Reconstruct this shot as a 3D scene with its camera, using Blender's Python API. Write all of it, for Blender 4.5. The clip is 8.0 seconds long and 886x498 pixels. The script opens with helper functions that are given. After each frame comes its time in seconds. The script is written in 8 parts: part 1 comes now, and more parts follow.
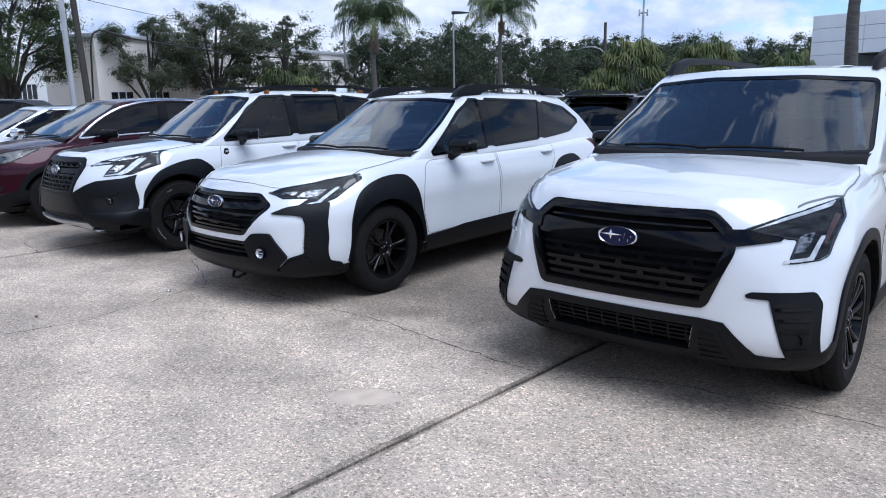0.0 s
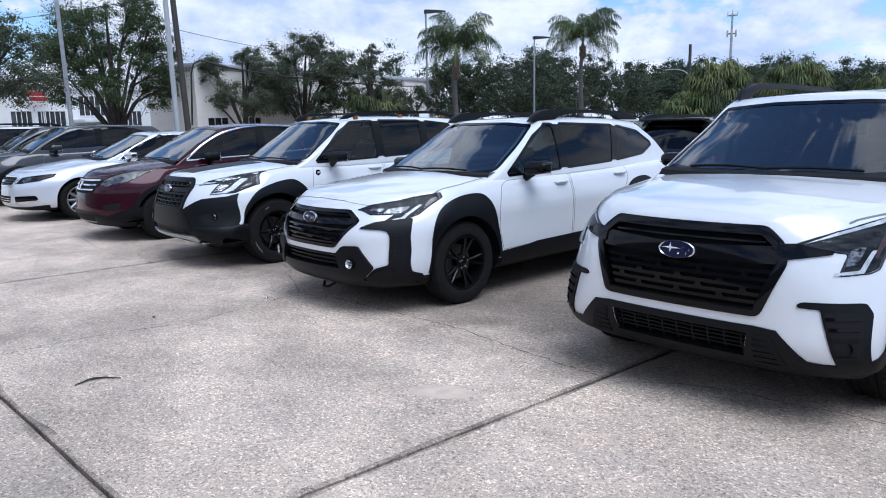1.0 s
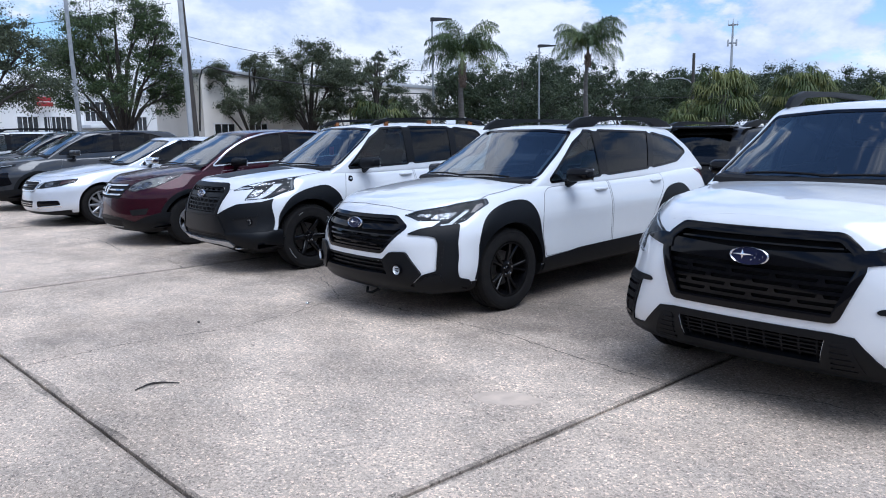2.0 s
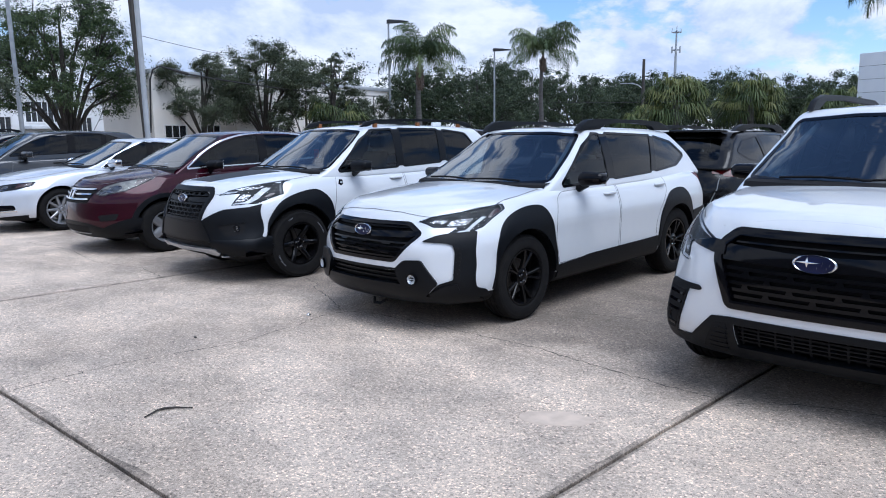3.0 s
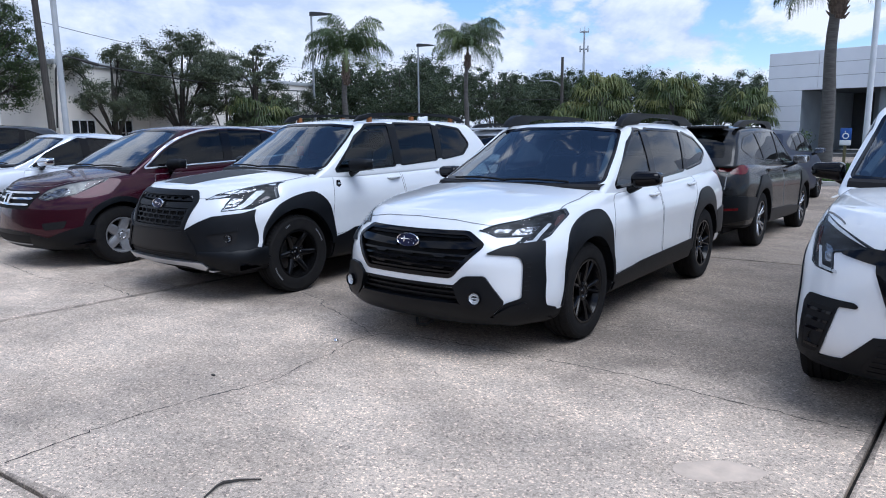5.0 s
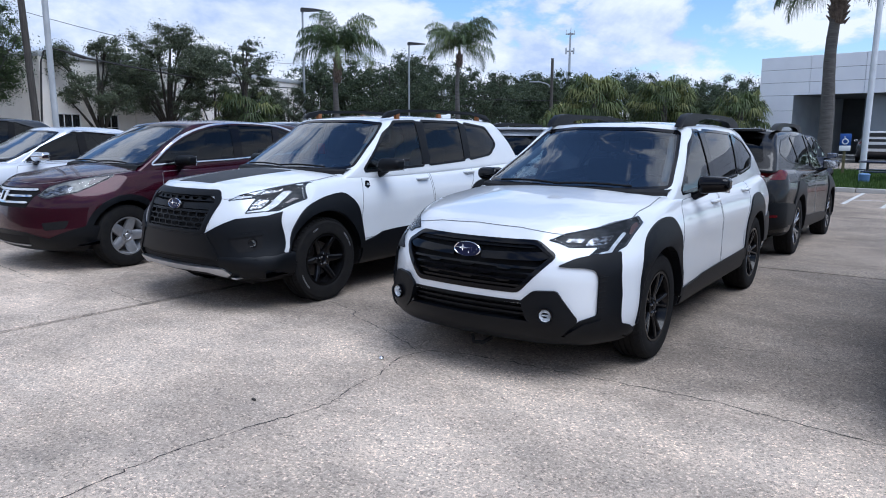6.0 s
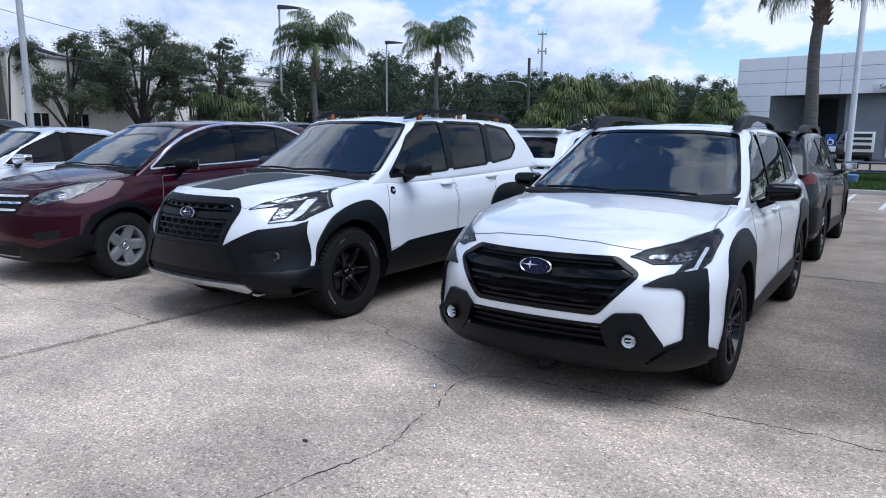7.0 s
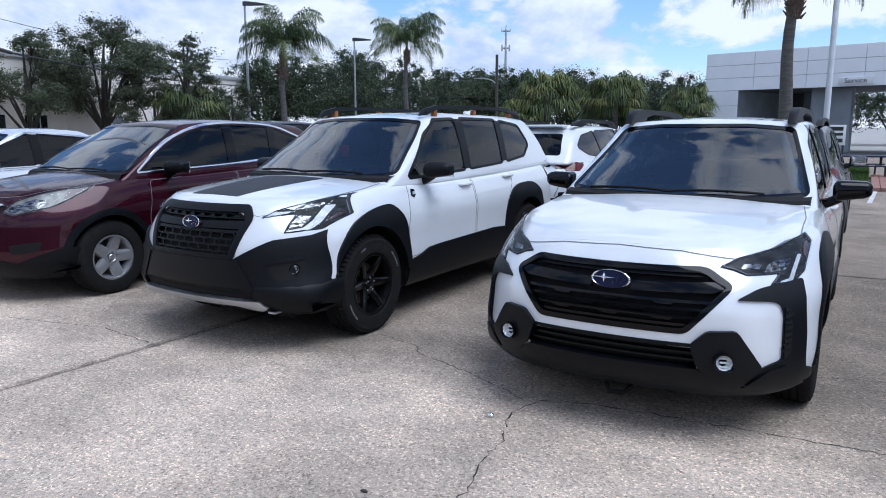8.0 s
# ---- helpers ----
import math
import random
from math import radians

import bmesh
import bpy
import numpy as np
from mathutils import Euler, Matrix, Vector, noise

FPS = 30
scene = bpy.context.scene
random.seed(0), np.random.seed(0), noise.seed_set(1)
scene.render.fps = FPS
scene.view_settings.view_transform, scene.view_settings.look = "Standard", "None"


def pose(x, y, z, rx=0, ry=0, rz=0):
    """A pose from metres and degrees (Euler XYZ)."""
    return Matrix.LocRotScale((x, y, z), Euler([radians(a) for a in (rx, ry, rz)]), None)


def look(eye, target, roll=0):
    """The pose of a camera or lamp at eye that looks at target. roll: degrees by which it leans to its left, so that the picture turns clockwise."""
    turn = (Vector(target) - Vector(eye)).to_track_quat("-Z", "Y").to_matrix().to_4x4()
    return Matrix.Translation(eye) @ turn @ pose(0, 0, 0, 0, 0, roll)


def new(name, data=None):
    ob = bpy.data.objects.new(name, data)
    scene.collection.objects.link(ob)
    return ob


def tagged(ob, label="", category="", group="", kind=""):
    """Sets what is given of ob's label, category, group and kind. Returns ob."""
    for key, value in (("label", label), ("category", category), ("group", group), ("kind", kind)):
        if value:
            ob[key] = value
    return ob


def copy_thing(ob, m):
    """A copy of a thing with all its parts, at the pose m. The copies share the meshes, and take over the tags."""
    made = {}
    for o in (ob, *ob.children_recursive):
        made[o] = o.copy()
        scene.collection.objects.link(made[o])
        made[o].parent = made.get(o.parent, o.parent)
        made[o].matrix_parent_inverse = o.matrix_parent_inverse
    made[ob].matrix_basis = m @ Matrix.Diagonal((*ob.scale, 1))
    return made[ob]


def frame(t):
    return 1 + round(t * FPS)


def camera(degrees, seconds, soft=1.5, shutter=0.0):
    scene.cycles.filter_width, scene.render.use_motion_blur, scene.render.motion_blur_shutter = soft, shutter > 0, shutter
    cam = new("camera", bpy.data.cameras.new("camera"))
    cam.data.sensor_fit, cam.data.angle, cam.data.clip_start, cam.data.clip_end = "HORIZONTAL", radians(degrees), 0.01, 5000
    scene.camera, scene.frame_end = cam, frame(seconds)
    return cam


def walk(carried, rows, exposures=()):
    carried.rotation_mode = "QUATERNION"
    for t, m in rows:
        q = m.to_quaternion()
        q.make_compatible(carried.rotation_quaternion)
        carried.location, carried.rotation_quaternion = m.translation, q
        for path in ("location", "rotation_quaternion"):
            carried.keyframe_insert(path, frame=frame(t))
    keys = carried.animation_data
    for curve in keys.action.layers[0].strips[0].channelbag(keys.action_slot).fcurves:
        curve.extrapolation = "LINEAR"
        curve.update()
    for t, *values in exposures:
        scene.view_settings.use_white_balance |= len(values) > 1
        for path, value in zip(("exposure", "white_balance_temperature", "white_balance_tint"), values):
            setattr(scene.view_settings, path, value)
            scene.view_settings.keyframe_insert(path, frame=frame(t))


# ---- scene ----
cam = camera(63.5, 8.0, 1.0)
PATH = [
    (0, (4.992, -3.984, 1.556), (3.698, -2.516, 1.144), -0.9),
    (0.5, (5.186, -4.132, 1.544), (3.788, -2.751, 1.173), -1.1),
    (1, (5.297, -4.271, 1.564), (3.839, -2.946, 1.219), -1.2),
    (1.5, (5.216, -4.431, 1.561), (3.74, -3.122, 1.23), -1.1),
    (3, (4.44, -4.712, 1.554), (3.076, -3.284, 1.236), -0.6),
    (3.5, (4.11, -4.783, 1.545), (2.808, -3.298, 1.227), -0.8),
    (4, (3.816, -4.796, 1.543), (2.573, -3.262, 1.225), -1.0),
    (5.5, (2.769, -4.75, 1.554), (1.605, -3.157, 1.221), -0.0),
    (6, (2.432, -4.69, 1.536), (1.289, -3.082, 1.206), 0.4),
    (6.5, (2.09, -4.632, 1.559), (0.977, -3.003, 1.233), 0.6),
    (7, (1.725, -4.6, 1.555), (0.645, -2.949, 1.224), 0.5),
    (7.5, (1.397, -4.537, 1.545), (0.355, -2.862, 1.212), 0.2),
    (8, (1.042, -4.428, 1.547), (0.042, -2.729, 1.21), -0.1),
]
walk(cam, [(t, look(eye, target, roll)) for t, eye, target, roll in PATH], [(0.0, 0.22, 5460, 11), (8.0, 0.22, 5460, 11)])

# ---- light: bright broken cloud, sun veiled ----
SUN_AZ, SUN_EL = 350.0, 64.0


def make_world():
    w = bpy.data.worlds.new("sky")
    scene.world = w
    w.use_nodes = True
    nt = w.node_tree
    nt.nodes.clear()
    N, L = nt.nodes.new, nt.links.new
    sky = N("ShaderNodeTexSky")
    sky.sky_type, sky.sun_disc = "NISHITA", False
    sky.sun_elevation, sky.sun_rotation = radians(SUN_EL), radians(90 - SUN_AZ)
    sky.air_density, sky.dust_density, sky.ozone_density = 1.0, 0.2, 3.5
    co = N("ShaderNodeTexCoord")

    def puffs(shift, scale, detail, rough):
        """Billowing noise over the sky's dome, a little flattened."""
        mp, n = N("ShaderNodeMapping"), N("ShaderNodeTexNoise")
        mp.inputs["Scale"].default_value, mp.inputs["Location"].default_value = (1.0, 1.0, 1.75), shift
        L(co.outputs["Generated"], mp.inputs["Vector"])
        n.inputs["Scale"].default_value, n.inputs["Detail"].default_value = scale, detail
        n.inputs["Roughness"].default_value, n.inputs["Distortion"].default_value = rough, 0.25
        L(mp.outputs["Vector"], n.inputs["Vector"])
        return n.outputs["Fac"]

    def sums(op, a, b, c=0.0):
        m = N("ShaderNodeMath")
        m.operation = op
        for k, v in enumerate((a, b, c)):
            if isinstance(v, float):
                m.inputs[k].default_value = v
            else:
                L(v, m.inputs[k])
        return m.outputs[0]

    x, y, z = CLOUD_SHIFT
    big, fine = puffs((x, y, z), 3.4, 9.0, 0.56), puffs((x, y, z), 12.0, 7.0, 0.6)
    lit = puffs((x + 0.035, y - 0.01, z - 0.075), 3.4, 6.0, 0.56)
    # cloud gathers towards the horizon
    height = N("ShaderNodeSeparateXYZ")
    L(co.outputs["Generated"], height.inputs["Vector"])
    body = sums("ADD", sums("MULTIPLY_ADD", fine, 0.16, big), sums("MULTIPLY_ADD", height.outputs["Z"], -0.085, -0.02))
    cover = N("ShaderNodeValToRGB")
    cover.color_ramp.elements[0].position, cover.color_ramp.elements[1].position = CLOUD_EDGE, CLOUD_EDGE + 0.045
    L(body, cover.inputs["Fac"])
    # sunlit crowns and greyer bellies
    side = sums("ADD", sums("MULTIPLY_ADD", sums("SUBTRACT", big, lit), 3.6, 0.55), sums("MULTIPLY_ADD", fine, 0.9, -0.45))
    tone = N("ShaderNodeValToRGB")
    tone.color_ramp.elements[0].position, tone.color_ramp.elements[1].position = 0.18, 0.72
    tone.color_ramp.elements[0].color = (0.60, 0.68, 0.82, 1)
    tone.color_ramp.elements[1].color = (1.0, 0.995, 0.985, 1)
    L(side, tone.inputs["Fac"])
    gain = N("ShaderNodeMix")
    gain.data_type, gain.blend_type = "RGBA", "MULTIPLY"
    gain.inputs[0].default_value = 1.0
    gain.inputs[7].default_value = (CLOUD, CLOUD, CLOUD * 1.02, 1)
    L(tone.outputs["Color"], gain.inputs[6])
    mix = N("ShaderNodeMix")
    mix.data_type = "RGBA"
    L(cover.outputs["Color"], mix.inputs[0])
    L(sky.outputs["Color"], mix.inputs[6])
    L(gain.outputs[2], mix.inputs[7])
    bg = N("ShaderNodeBackground")
    bg.inputs["Strength"].default_value = SKY
    L(mix.outputs[2], bg.inputs["Color"])
    out = N("ShaderNodeOutputWorld")
    L(bg.outputs["Background"], out.inputs["Surface"])


SKY, CLOUD, CLOUD_SHIFT, CLOUD_EDGE = 0.128, 6.5, (0.9, 2.3, 0.4), 0.466
make_world()
sun = new("sun", bpy.data.lights.new("sun", "SUN"))
sun.data.energy, sun.data.angle, sun.data.color = 2.4, radians(44), (1.0, 0.96, 0.9)
a, e = radians(SUN_AZ), radians(SUN_EL)
sun.matrix_world = look((30 * math.cos(a) * math.cos(e), 30 * math.sin(a) * math.cos(e), 30 * math.sin(e)), (0, 0, 0))


# ---- materials ----
def material(name):
    m = bpy.data.materials.new(name)
    m.use_nodes = True
    nt = m.node_tree
    return m, nt, nt.nodes["Principled BSDF"]


def noise_mix(nt, scale, lo, hi, a, b, detail=6.0, rough=0.55, coord="Object", stretch=None):
    """A colour that goes from a to b with a noise of that scale."""
    N, L = nt.nodes.new, nt.links.new
    co = N("ShaderNodeTexCoord")
    n = N("ShaderNodeTexNoise")
    n.inputs["Scale"].default_value, n.inputs["Detail"].default_value, n.inputs["Roughness"].default_value = scale, detail, rough
    if stretch:
        mp = N("ShaderNodeMapping")
        mp.inputs["Scale"].default_value = stretch
        L(co.outputs[coord], mp.inputs["Vector"])
        L(mp.outputs["Vector"], n.inputs["Vector"])
    else:
        L(co.outputs[coord], n.inputs["Vector"])
    r = N("ShaderNodeValToRGB")
    r.color_ramp.elements[0].position, r.color_ramp.elements[1].position = lo, hi
    r.color_ramp.elements[0].color, r.color_ramp.elements[1].color = (*a, 1), (*b, 1)
    L(n.outputs["Fac"], r.inputs["Fac"])
    return r.outputs["Color"], n.outputs["Fac"]


def multiply(nt, a, b, fac=1.0):
    m = nt.nodes.new("ShaderNodeMix")
    m.data_type, m.blend_type = "RGBA", "MULTIPLY"
    m.inputs[0].default_value = fac
    nt.links.new(a, m.inputs[6])
    nt.links.new(b, m.inputs[7])
    return m.outputs[2]


def bump(nt, bsdf, height, strength, dist):
    b = nt.nodes.new("ShaderNodeBump")
    b.inputs["Strength"].default_value, b.inputs["Distance"].default_value = strength, dist
    nt.links.new(height, b.inputs["Height"])
    nt.links.new(b.outputs["Normal"], bsdf.inputs["Normal"])


def surface(name, a, b=None, scale=8.0, rough=0.5, metal=0.0, coat=0.0, bump_scale=0.0, bump_dist=0.001, lo=0.35, hi=0.65, spec=0.5, stretch=None):
    """A plain surface whose colour drifts between a and b, with an optional fine relief."""
    m, nt, p = material(name)
    b = b or tuple(c * 0.85 for c in a)
    col, _ = noise_mix(nt, scale, lo, hi, a, b, stretch=stretch)
    nt.links.new(col, p.inputs["Base Color"])
    p.inputs["Roughness"].default_value, p.inputs["Metallic"].default_value = rough, metal
    p.inputs["Coat Weight"].default_value, p.inputs["Coat Roughness"].default_value = coat, 0.03
    p.inputs["Specular IOR Level"].default_value = spec
    if bump_scale:
        _, h = noise_mix(nt, bump_scale, 0.3, 0.7, (0, 0, 0), (1, 1, 1), stretch=stretch)
        bump(nt, p, h, 0.6, bump_dist)
    return m


def glass(name, tint, gloss=1.0, base=0.06, rise=4.5):
    """A thin pane: tinted see-through with a mirror gloss that grows at a glancing angle."""
    m, nt, p = material(name)
    nt.nodes.remove(p)
    N, L = nt.nodes.new, nt.links.new
    t, g, f, mx = N("ShaderNodeBsdfTransparent"), N("ShaderNodeBsdfGlossy"), N("ShaderNodeLayerWeight"), N("ShaderNodeMixShader")
    t.inputs["Color"].default_value = (*tint, 1)
    g.inputs["Roughness"].default_value = 0.01
    g.inputs["Color"].default_value = (gloss, gloss, gloss, 1)
    f.inputs["Blend"].default_value = 0.5
    power, scale = N("ShaderNodeMath"), N("ShaderNodeMath")
    power.operation, power.inputs[1].default_value = "POWER", rise
    scale.operation, scale.inputs[1].default_value, scale.inputs[2].default_value = "MULTIPLY_ADD", 0.75, base
    L(f.outputs["Facing"], power.inputs[0])
    L(power.outputs[0], scale.inputs[0])
    L(scale.outputs[0], mx.inputs["Fac"])
    L(t.outputs["BSDF"], mx.inputs[1])
    L(g.outputs["BSDF"], mx.inputs[2])
    L(mx.outputs["Shader"], nt.nodes["Material Output"].inputs["Surface"])
    return m


M_WHITE = surface("white_paint", (0.665, 0.69, 0.715), (0.635, 0.66, 0.69), 3.0, 0.28, coat=1.0)
M_SILVER = surface("silver_paint", (0.62, 0.65, 0.70), (0.58, 0.61, 0.66), 3.0, 0.3, metal=0.35, coat=1.0)
M_MAROON = surface("maroon_paint", (0.033, 0.0026, 0.0092), (0.025, 0.002, 0.007), 3.0, 0.26, metal=0.35, spec=0.12, coat=0.5)
M_DARKCAR = surface("charcoal_paint", (0.022, 0.024, 0.028), (0.016, 0.018, 0.022), 3.0, 0.3, metal=0.3, coat=1.0)
M_BRONZE = surface("graphite_paint", (0.0065, 0.0064, 0.0066), (0.0052, 0.0052, 0.0054), 3.0, 0.25, spec=0.16, coat=0.35)
M_BLUECAR = surface("blue_paint", (0.005, 0.012, 0.035), (0.004, 0.010, 0.028), 3.0, 0.42, spec=0.18, coat=0.05)
M_CLAD = surface("black_textured_plastic", (0.0032, 0.0042, 0.0062), (0.0024, 0.0032, 0.0047), 20.0, 0.44, spec=0.2, bump_scale=420.0, bump_dist=0.0004)
M_PIANO = surface("gloss_black_plastic", (0.003, 0.003, 0.0045), (0.0025, 0.0025, 0.0035), 4.0, 0.08, coat=0.03, spec=0.2)
M_VOID = surface("matt_black_plastic", (0.006, 0.006, 0.007), (0.004, 0.004, 0.005), 6.0, 0.75, spec=0.25)
M_SEAM = surface("dark_gap", (0.22, 0.225, 0.235), (0.16, 0.165, 0.17), 6.0, 0.8, spec=0.1)
M_CHROME = surface("chrome", (0.75, 0.76, 0.78), (0.68, 0.7, 0.72), 9.0, 0.12, metal=1.0)
M_SATIN = surface("satin_silver", (0.55, 0.57, 0.60), (0.48, 0.50, 0.53), 12.0, 0.32, metal=0.9)
M_REFLECT = surface("lamp_reflector", (0.27, 0.275, 0.29), (0.014, 0.0145, 0.016), 30.0, 0.16, metal=0.85, spec=0.3, lo=0.42, hi=0.60, stretch=(1.0, 1.0, 3.0))
M_LAMPDARK = surface("lamp_housing", (0.008, 0.009, 0.011), (0.042, 0.045, 0.05), 9.0, 0.3, spec=0.12, lo=0.42, hi=0.72, stretch=(1.0, 1.0, 5.0))
M_LAMPGREY = surface("lamp_bezel_grey", (0.05, 0.053, 0.06), (0.03, 0.033, 0.038), 20.0, 0.25, metal=0.4)
M_LAMPPALE = surface("pale_lamp_interior", (0.24, 0.235, 0.215), (0.09, 0.09, 0.085), 16.0, 0.3, metal=0.3)
M_FOG = surface("fog_lamp_bowl", (0.86, 0.87, 0.88), (0.62, 0.64, 0.66), 60.0, 0.3, metal=0.35)
M_DRL = surface("clear_light_guide", (0.62, 0.64, 0.67), (0.36, 0.38, 0.40), 18.0, 0.25, coat=0.5)
M_AMBER = surface("amber_reflector", (0.045, 0.010, 0.008), (0.03, 0.008, 0.007), 60.0, 0.2, coat=0.4)
M_RED = surface("red_lamp", (0.11, 0.005, 0.007), (0.06, 0.003, 0.005), 40.0, 0.15, spec=0.3, coat=0.3)
M_BADGE = surface("badge_blue", (0.008, 0.011, 0.05), (0.006, 0.009, 0.04), 30.0, 0.3, spec=0.25)
M_RUBBER = surface("tyre_rubber", (0.010, 0.010, 0.011), (0.014, 0.0135, 0.013), 18.0, 0.85, spec=0.12, bump_scale=120.0, bump_dist=0.001)
M_BLACKRIM = surface("black_alloy", (0.003, 0.003, 0.0036), (0.004, 0.004, 0.0046), 12.0, 0.2, spec=0.22, coat=0.1)
M_SILVERRIM = surface("silver_alloy", (0.42, 0.43, 0.45), (0.34, 0.35, 0.37), 12.0, 0.35, metal=0.7)
M_MACHINED = surface("machined_alloy", (0.4, 0.41, 0.43), (0.3, 0.31, 0.33), 14.0, 0.25, metal=0.9)
M_STEEL = surface("brake_steel", (0.20, 0.19, 0.18), (0.13, 0.12, 0.11), 25.0, 0.45, metal=0.8)
M_TRIM = surface("cabin_trim", (0.03, 0.032, 0.036), (0.022, 0.023, 0.026), 20.0, 0.7)
M_SEAT = surface("seat_cloth", (0.028, 0.03, 0.034), (0.04, 0.042, 0.047), 60.0, 0.85)
M_LINER = surface("roof_lining", (0.32, 0.33, 0.34), (0.27, 0.28, 0.29), 30.0, 0.9)
M_PAPER = surface("white_sticker", (0.75, 0.76, 0.76), (0.68, 0.69, 0.7), 20.0, 0.6)
M_REDTAG = surface("red_tag", (0.45, 0.04, 0.03), (0.35, 0.03, 0.025), 20.0, 0.6)
M_WS = glass("windscreen_glass", (0.30, 0.37, 0.42), 1.0, 0.065, 3.0)
M_SIDEGLASS = glass("side_window_glass", (0.50, 0.56, 0.54), 1.0, 0.035)
M_PRIVACY = glass("privacy_glass", (0.06, 0.066, 0.072), 1.0, 0.03)
M_LENS = glass("lamp_lens", (0.92, 0.94, 0.96), 1.0, 0.003, 9.0)
M_SUNROOF = surface("sunroof_glass", (0.01, 0.012, 0.016), (0.012, 0.014, 0.018), 3.0, 0.03, coat=1.0)


# ---- building tools ----
from mathutils.bvhtree import BVHTree
from mathutils.geometry import delaunay_2d_cdt
from mathutils.interpolate import poly_3d_calc


class Skin:
    """A smooth surface on which panels are laid."""

    def __init__(self, verts, faces):
        self.v, self.f = [Vector(p) for p in verts], [tuple(q) for q in faces]
        self.tree = BVHTree.FromPolygons(self.v, self.f)
        self.n = [Vector((0, 0, 0)) for _ in self.v]
        for q in self.f:
            w = (self.v[q[2]] - self.v[q[0]]).cross(self.v[q[3]] - self.v[q[1]])
            for i in q:
                self.n[i] += w
        for w in self.n:
            w.normalize()

    def smooth(self, hit, i):
        q = self.f[i]
        k = poly_3d_calc([self.v[j] for j in q], hit)
        w = Vector((0, 0, 0))
        for j, c in zip(q, k):
            w += self.n[j] * c
        return w.normalized()

    def cast(self, o, way):
        hit, nrm, i, _ = self.tree.ray_cast(o, way)
        return (None, None) if hit is None else (hit, self.smooth(hit, i))

    def near(self, p):
        hit, nrm, i, _ = self.tree.find_nearest(p)
        return hit, self.smooth(hit, i)


def curve(*pairs):
    """A smooth function through (t, value) pairs that never overshoots."""
    xs, ys = [float(p[0]) for p in pairs], [float(p[1]) for p in pairs]
    n = len(xs)
    d = [(ys[i + 1] - ys[i]) / (xs[i + 1] - xs[i]) for i in range(n - 1)]
    m = [d[0]] + [0.0 if d[i - 1] * d[i] <= 0 else 2 * d[i - 1] * d[i] / (d[i - 1] + d[i]) for i in range(1, n - 1)] + [d[-1]]

    def f(t):
        if t <= xs[0]:
            return ys[0]
        if t >= xs[-1]:
            return ys[-1]
        i = 0
        while t > xs[i + 1]:
            i += 1
        h = xs[i + 1] - xs[i]
        u = (t - xs[i]) / h
        return ((2 * u ** 3 - 3 * u * u + 1) * ys[i] + (u ** 3 - 2 * u * u + u) * h * m[i]
                + (-2 * u ** 3 + 3 * u * u) * ys[i + 1] + (u ** 3 - u * u) * h * m[i + 1])
    return f


def mesh_object(name, verts, faces, mats, parent=None, label="", smooth=30.0, face_mats=None):
    me = bpy.data.meshes.new(name)
    me.from_pydata(verts, [], faces)
    me.update()
    return finish(name, me, mats, parent, label, smooth, face_mats)


def finish(name, me, mats, parent=None, label="", smooth=30.0, face_mats=None):
    for m in mats if isinstance(mats, (list, tuple)) else [mats]:
        me.materials.append(m)
    if face_mats is not None:
        me.polygons.foreach_set("material_index", face_mats)
    if smooth:
        me.polygons.foreach_set("use_smooth", [True] * len(me.polygons))
        me.set_sharp_from_angle(angle=radians(smooth))
    ob = new(name, me)
    if parent:
        ob.parent = parent
    if label:
        ob["label"] = label
    return ob


def part(name, bm, mats, parent, label="", smooth=30.0):
    me = bpy.data.meshes.new(name)
    bmesh.ops.recalc_face_normals(bm, faces=bm.faces)
    bm.to_mesh(me)
    bm.free()
    return finish(name, me, mats, parent, label, smooth)


def empty(name, label, category, m=None, group="", kind=""):
    ob = new(name)
    ob.empty_display_size = 0.2
    if m is not None:
        ob.matrix_world = m
    return tagged(ob, label, category, group, kind)


def box(bm, x0, x1, y0, y1, z0, z1, bevel=0.0, seg=2):
    r = bmesh.ops.create_cube(bm, size=1.0, matrix=Matrix.Translation(((x0 + x1) / 2, (y0 + y1) / 2, (z0 + z1) / 2)) @ Matrix.Diagonal((abs(x1 - x0), abs(y1 - y0), abs(z1 - z0), 1)))
    if bevel:
        es = list({e for v in r["verts"] for e in v.link_edges})
        bmesh.ops.bevel(bm, geom=es, offset=bevel, segments=seg, affect="EDGES", profile=0.5)


def tube(bm, pts, radii, seg=8, cap=True):
    """A round bar through pts with the radius of each point."""
    pts = [Vector(p) for p in pts]
    if not isinstance(radii, (list, tuple)):
        radii = [radii] * len(pts)
    rings = []
    up = Vector((0.31, 0.17, 0.93)).normalized()
    for i, p in enumerate(pts):
        t = (pts[min(i + 1, len(pts) - 1)] - pts[max(i - 1, 0)]).normalized()
        s = t.cross(up)
        if s.length < 0.1:
            s = t.cross(Vector((1, 0, 0)))
        s.normalize()
        u = s.cross(t)
        rings.append([bm.verts.new(p + radii[i] * (math.cos(k * 2 * math.pi / seg) * s + math.sin(k * 2 * math.pi / seg) * u)) for k in range(seg)])
    for a, b in zip(rings, rings[1:]):
        for k in range(seg):
            bm.faces.new((a[k], a[(k + 1) % seg], b[(k + 1) % seg], b[k]))
    if cap:
        bm.faces.new(rings[0][::-1])
        bm.faces.new(rings[-1])


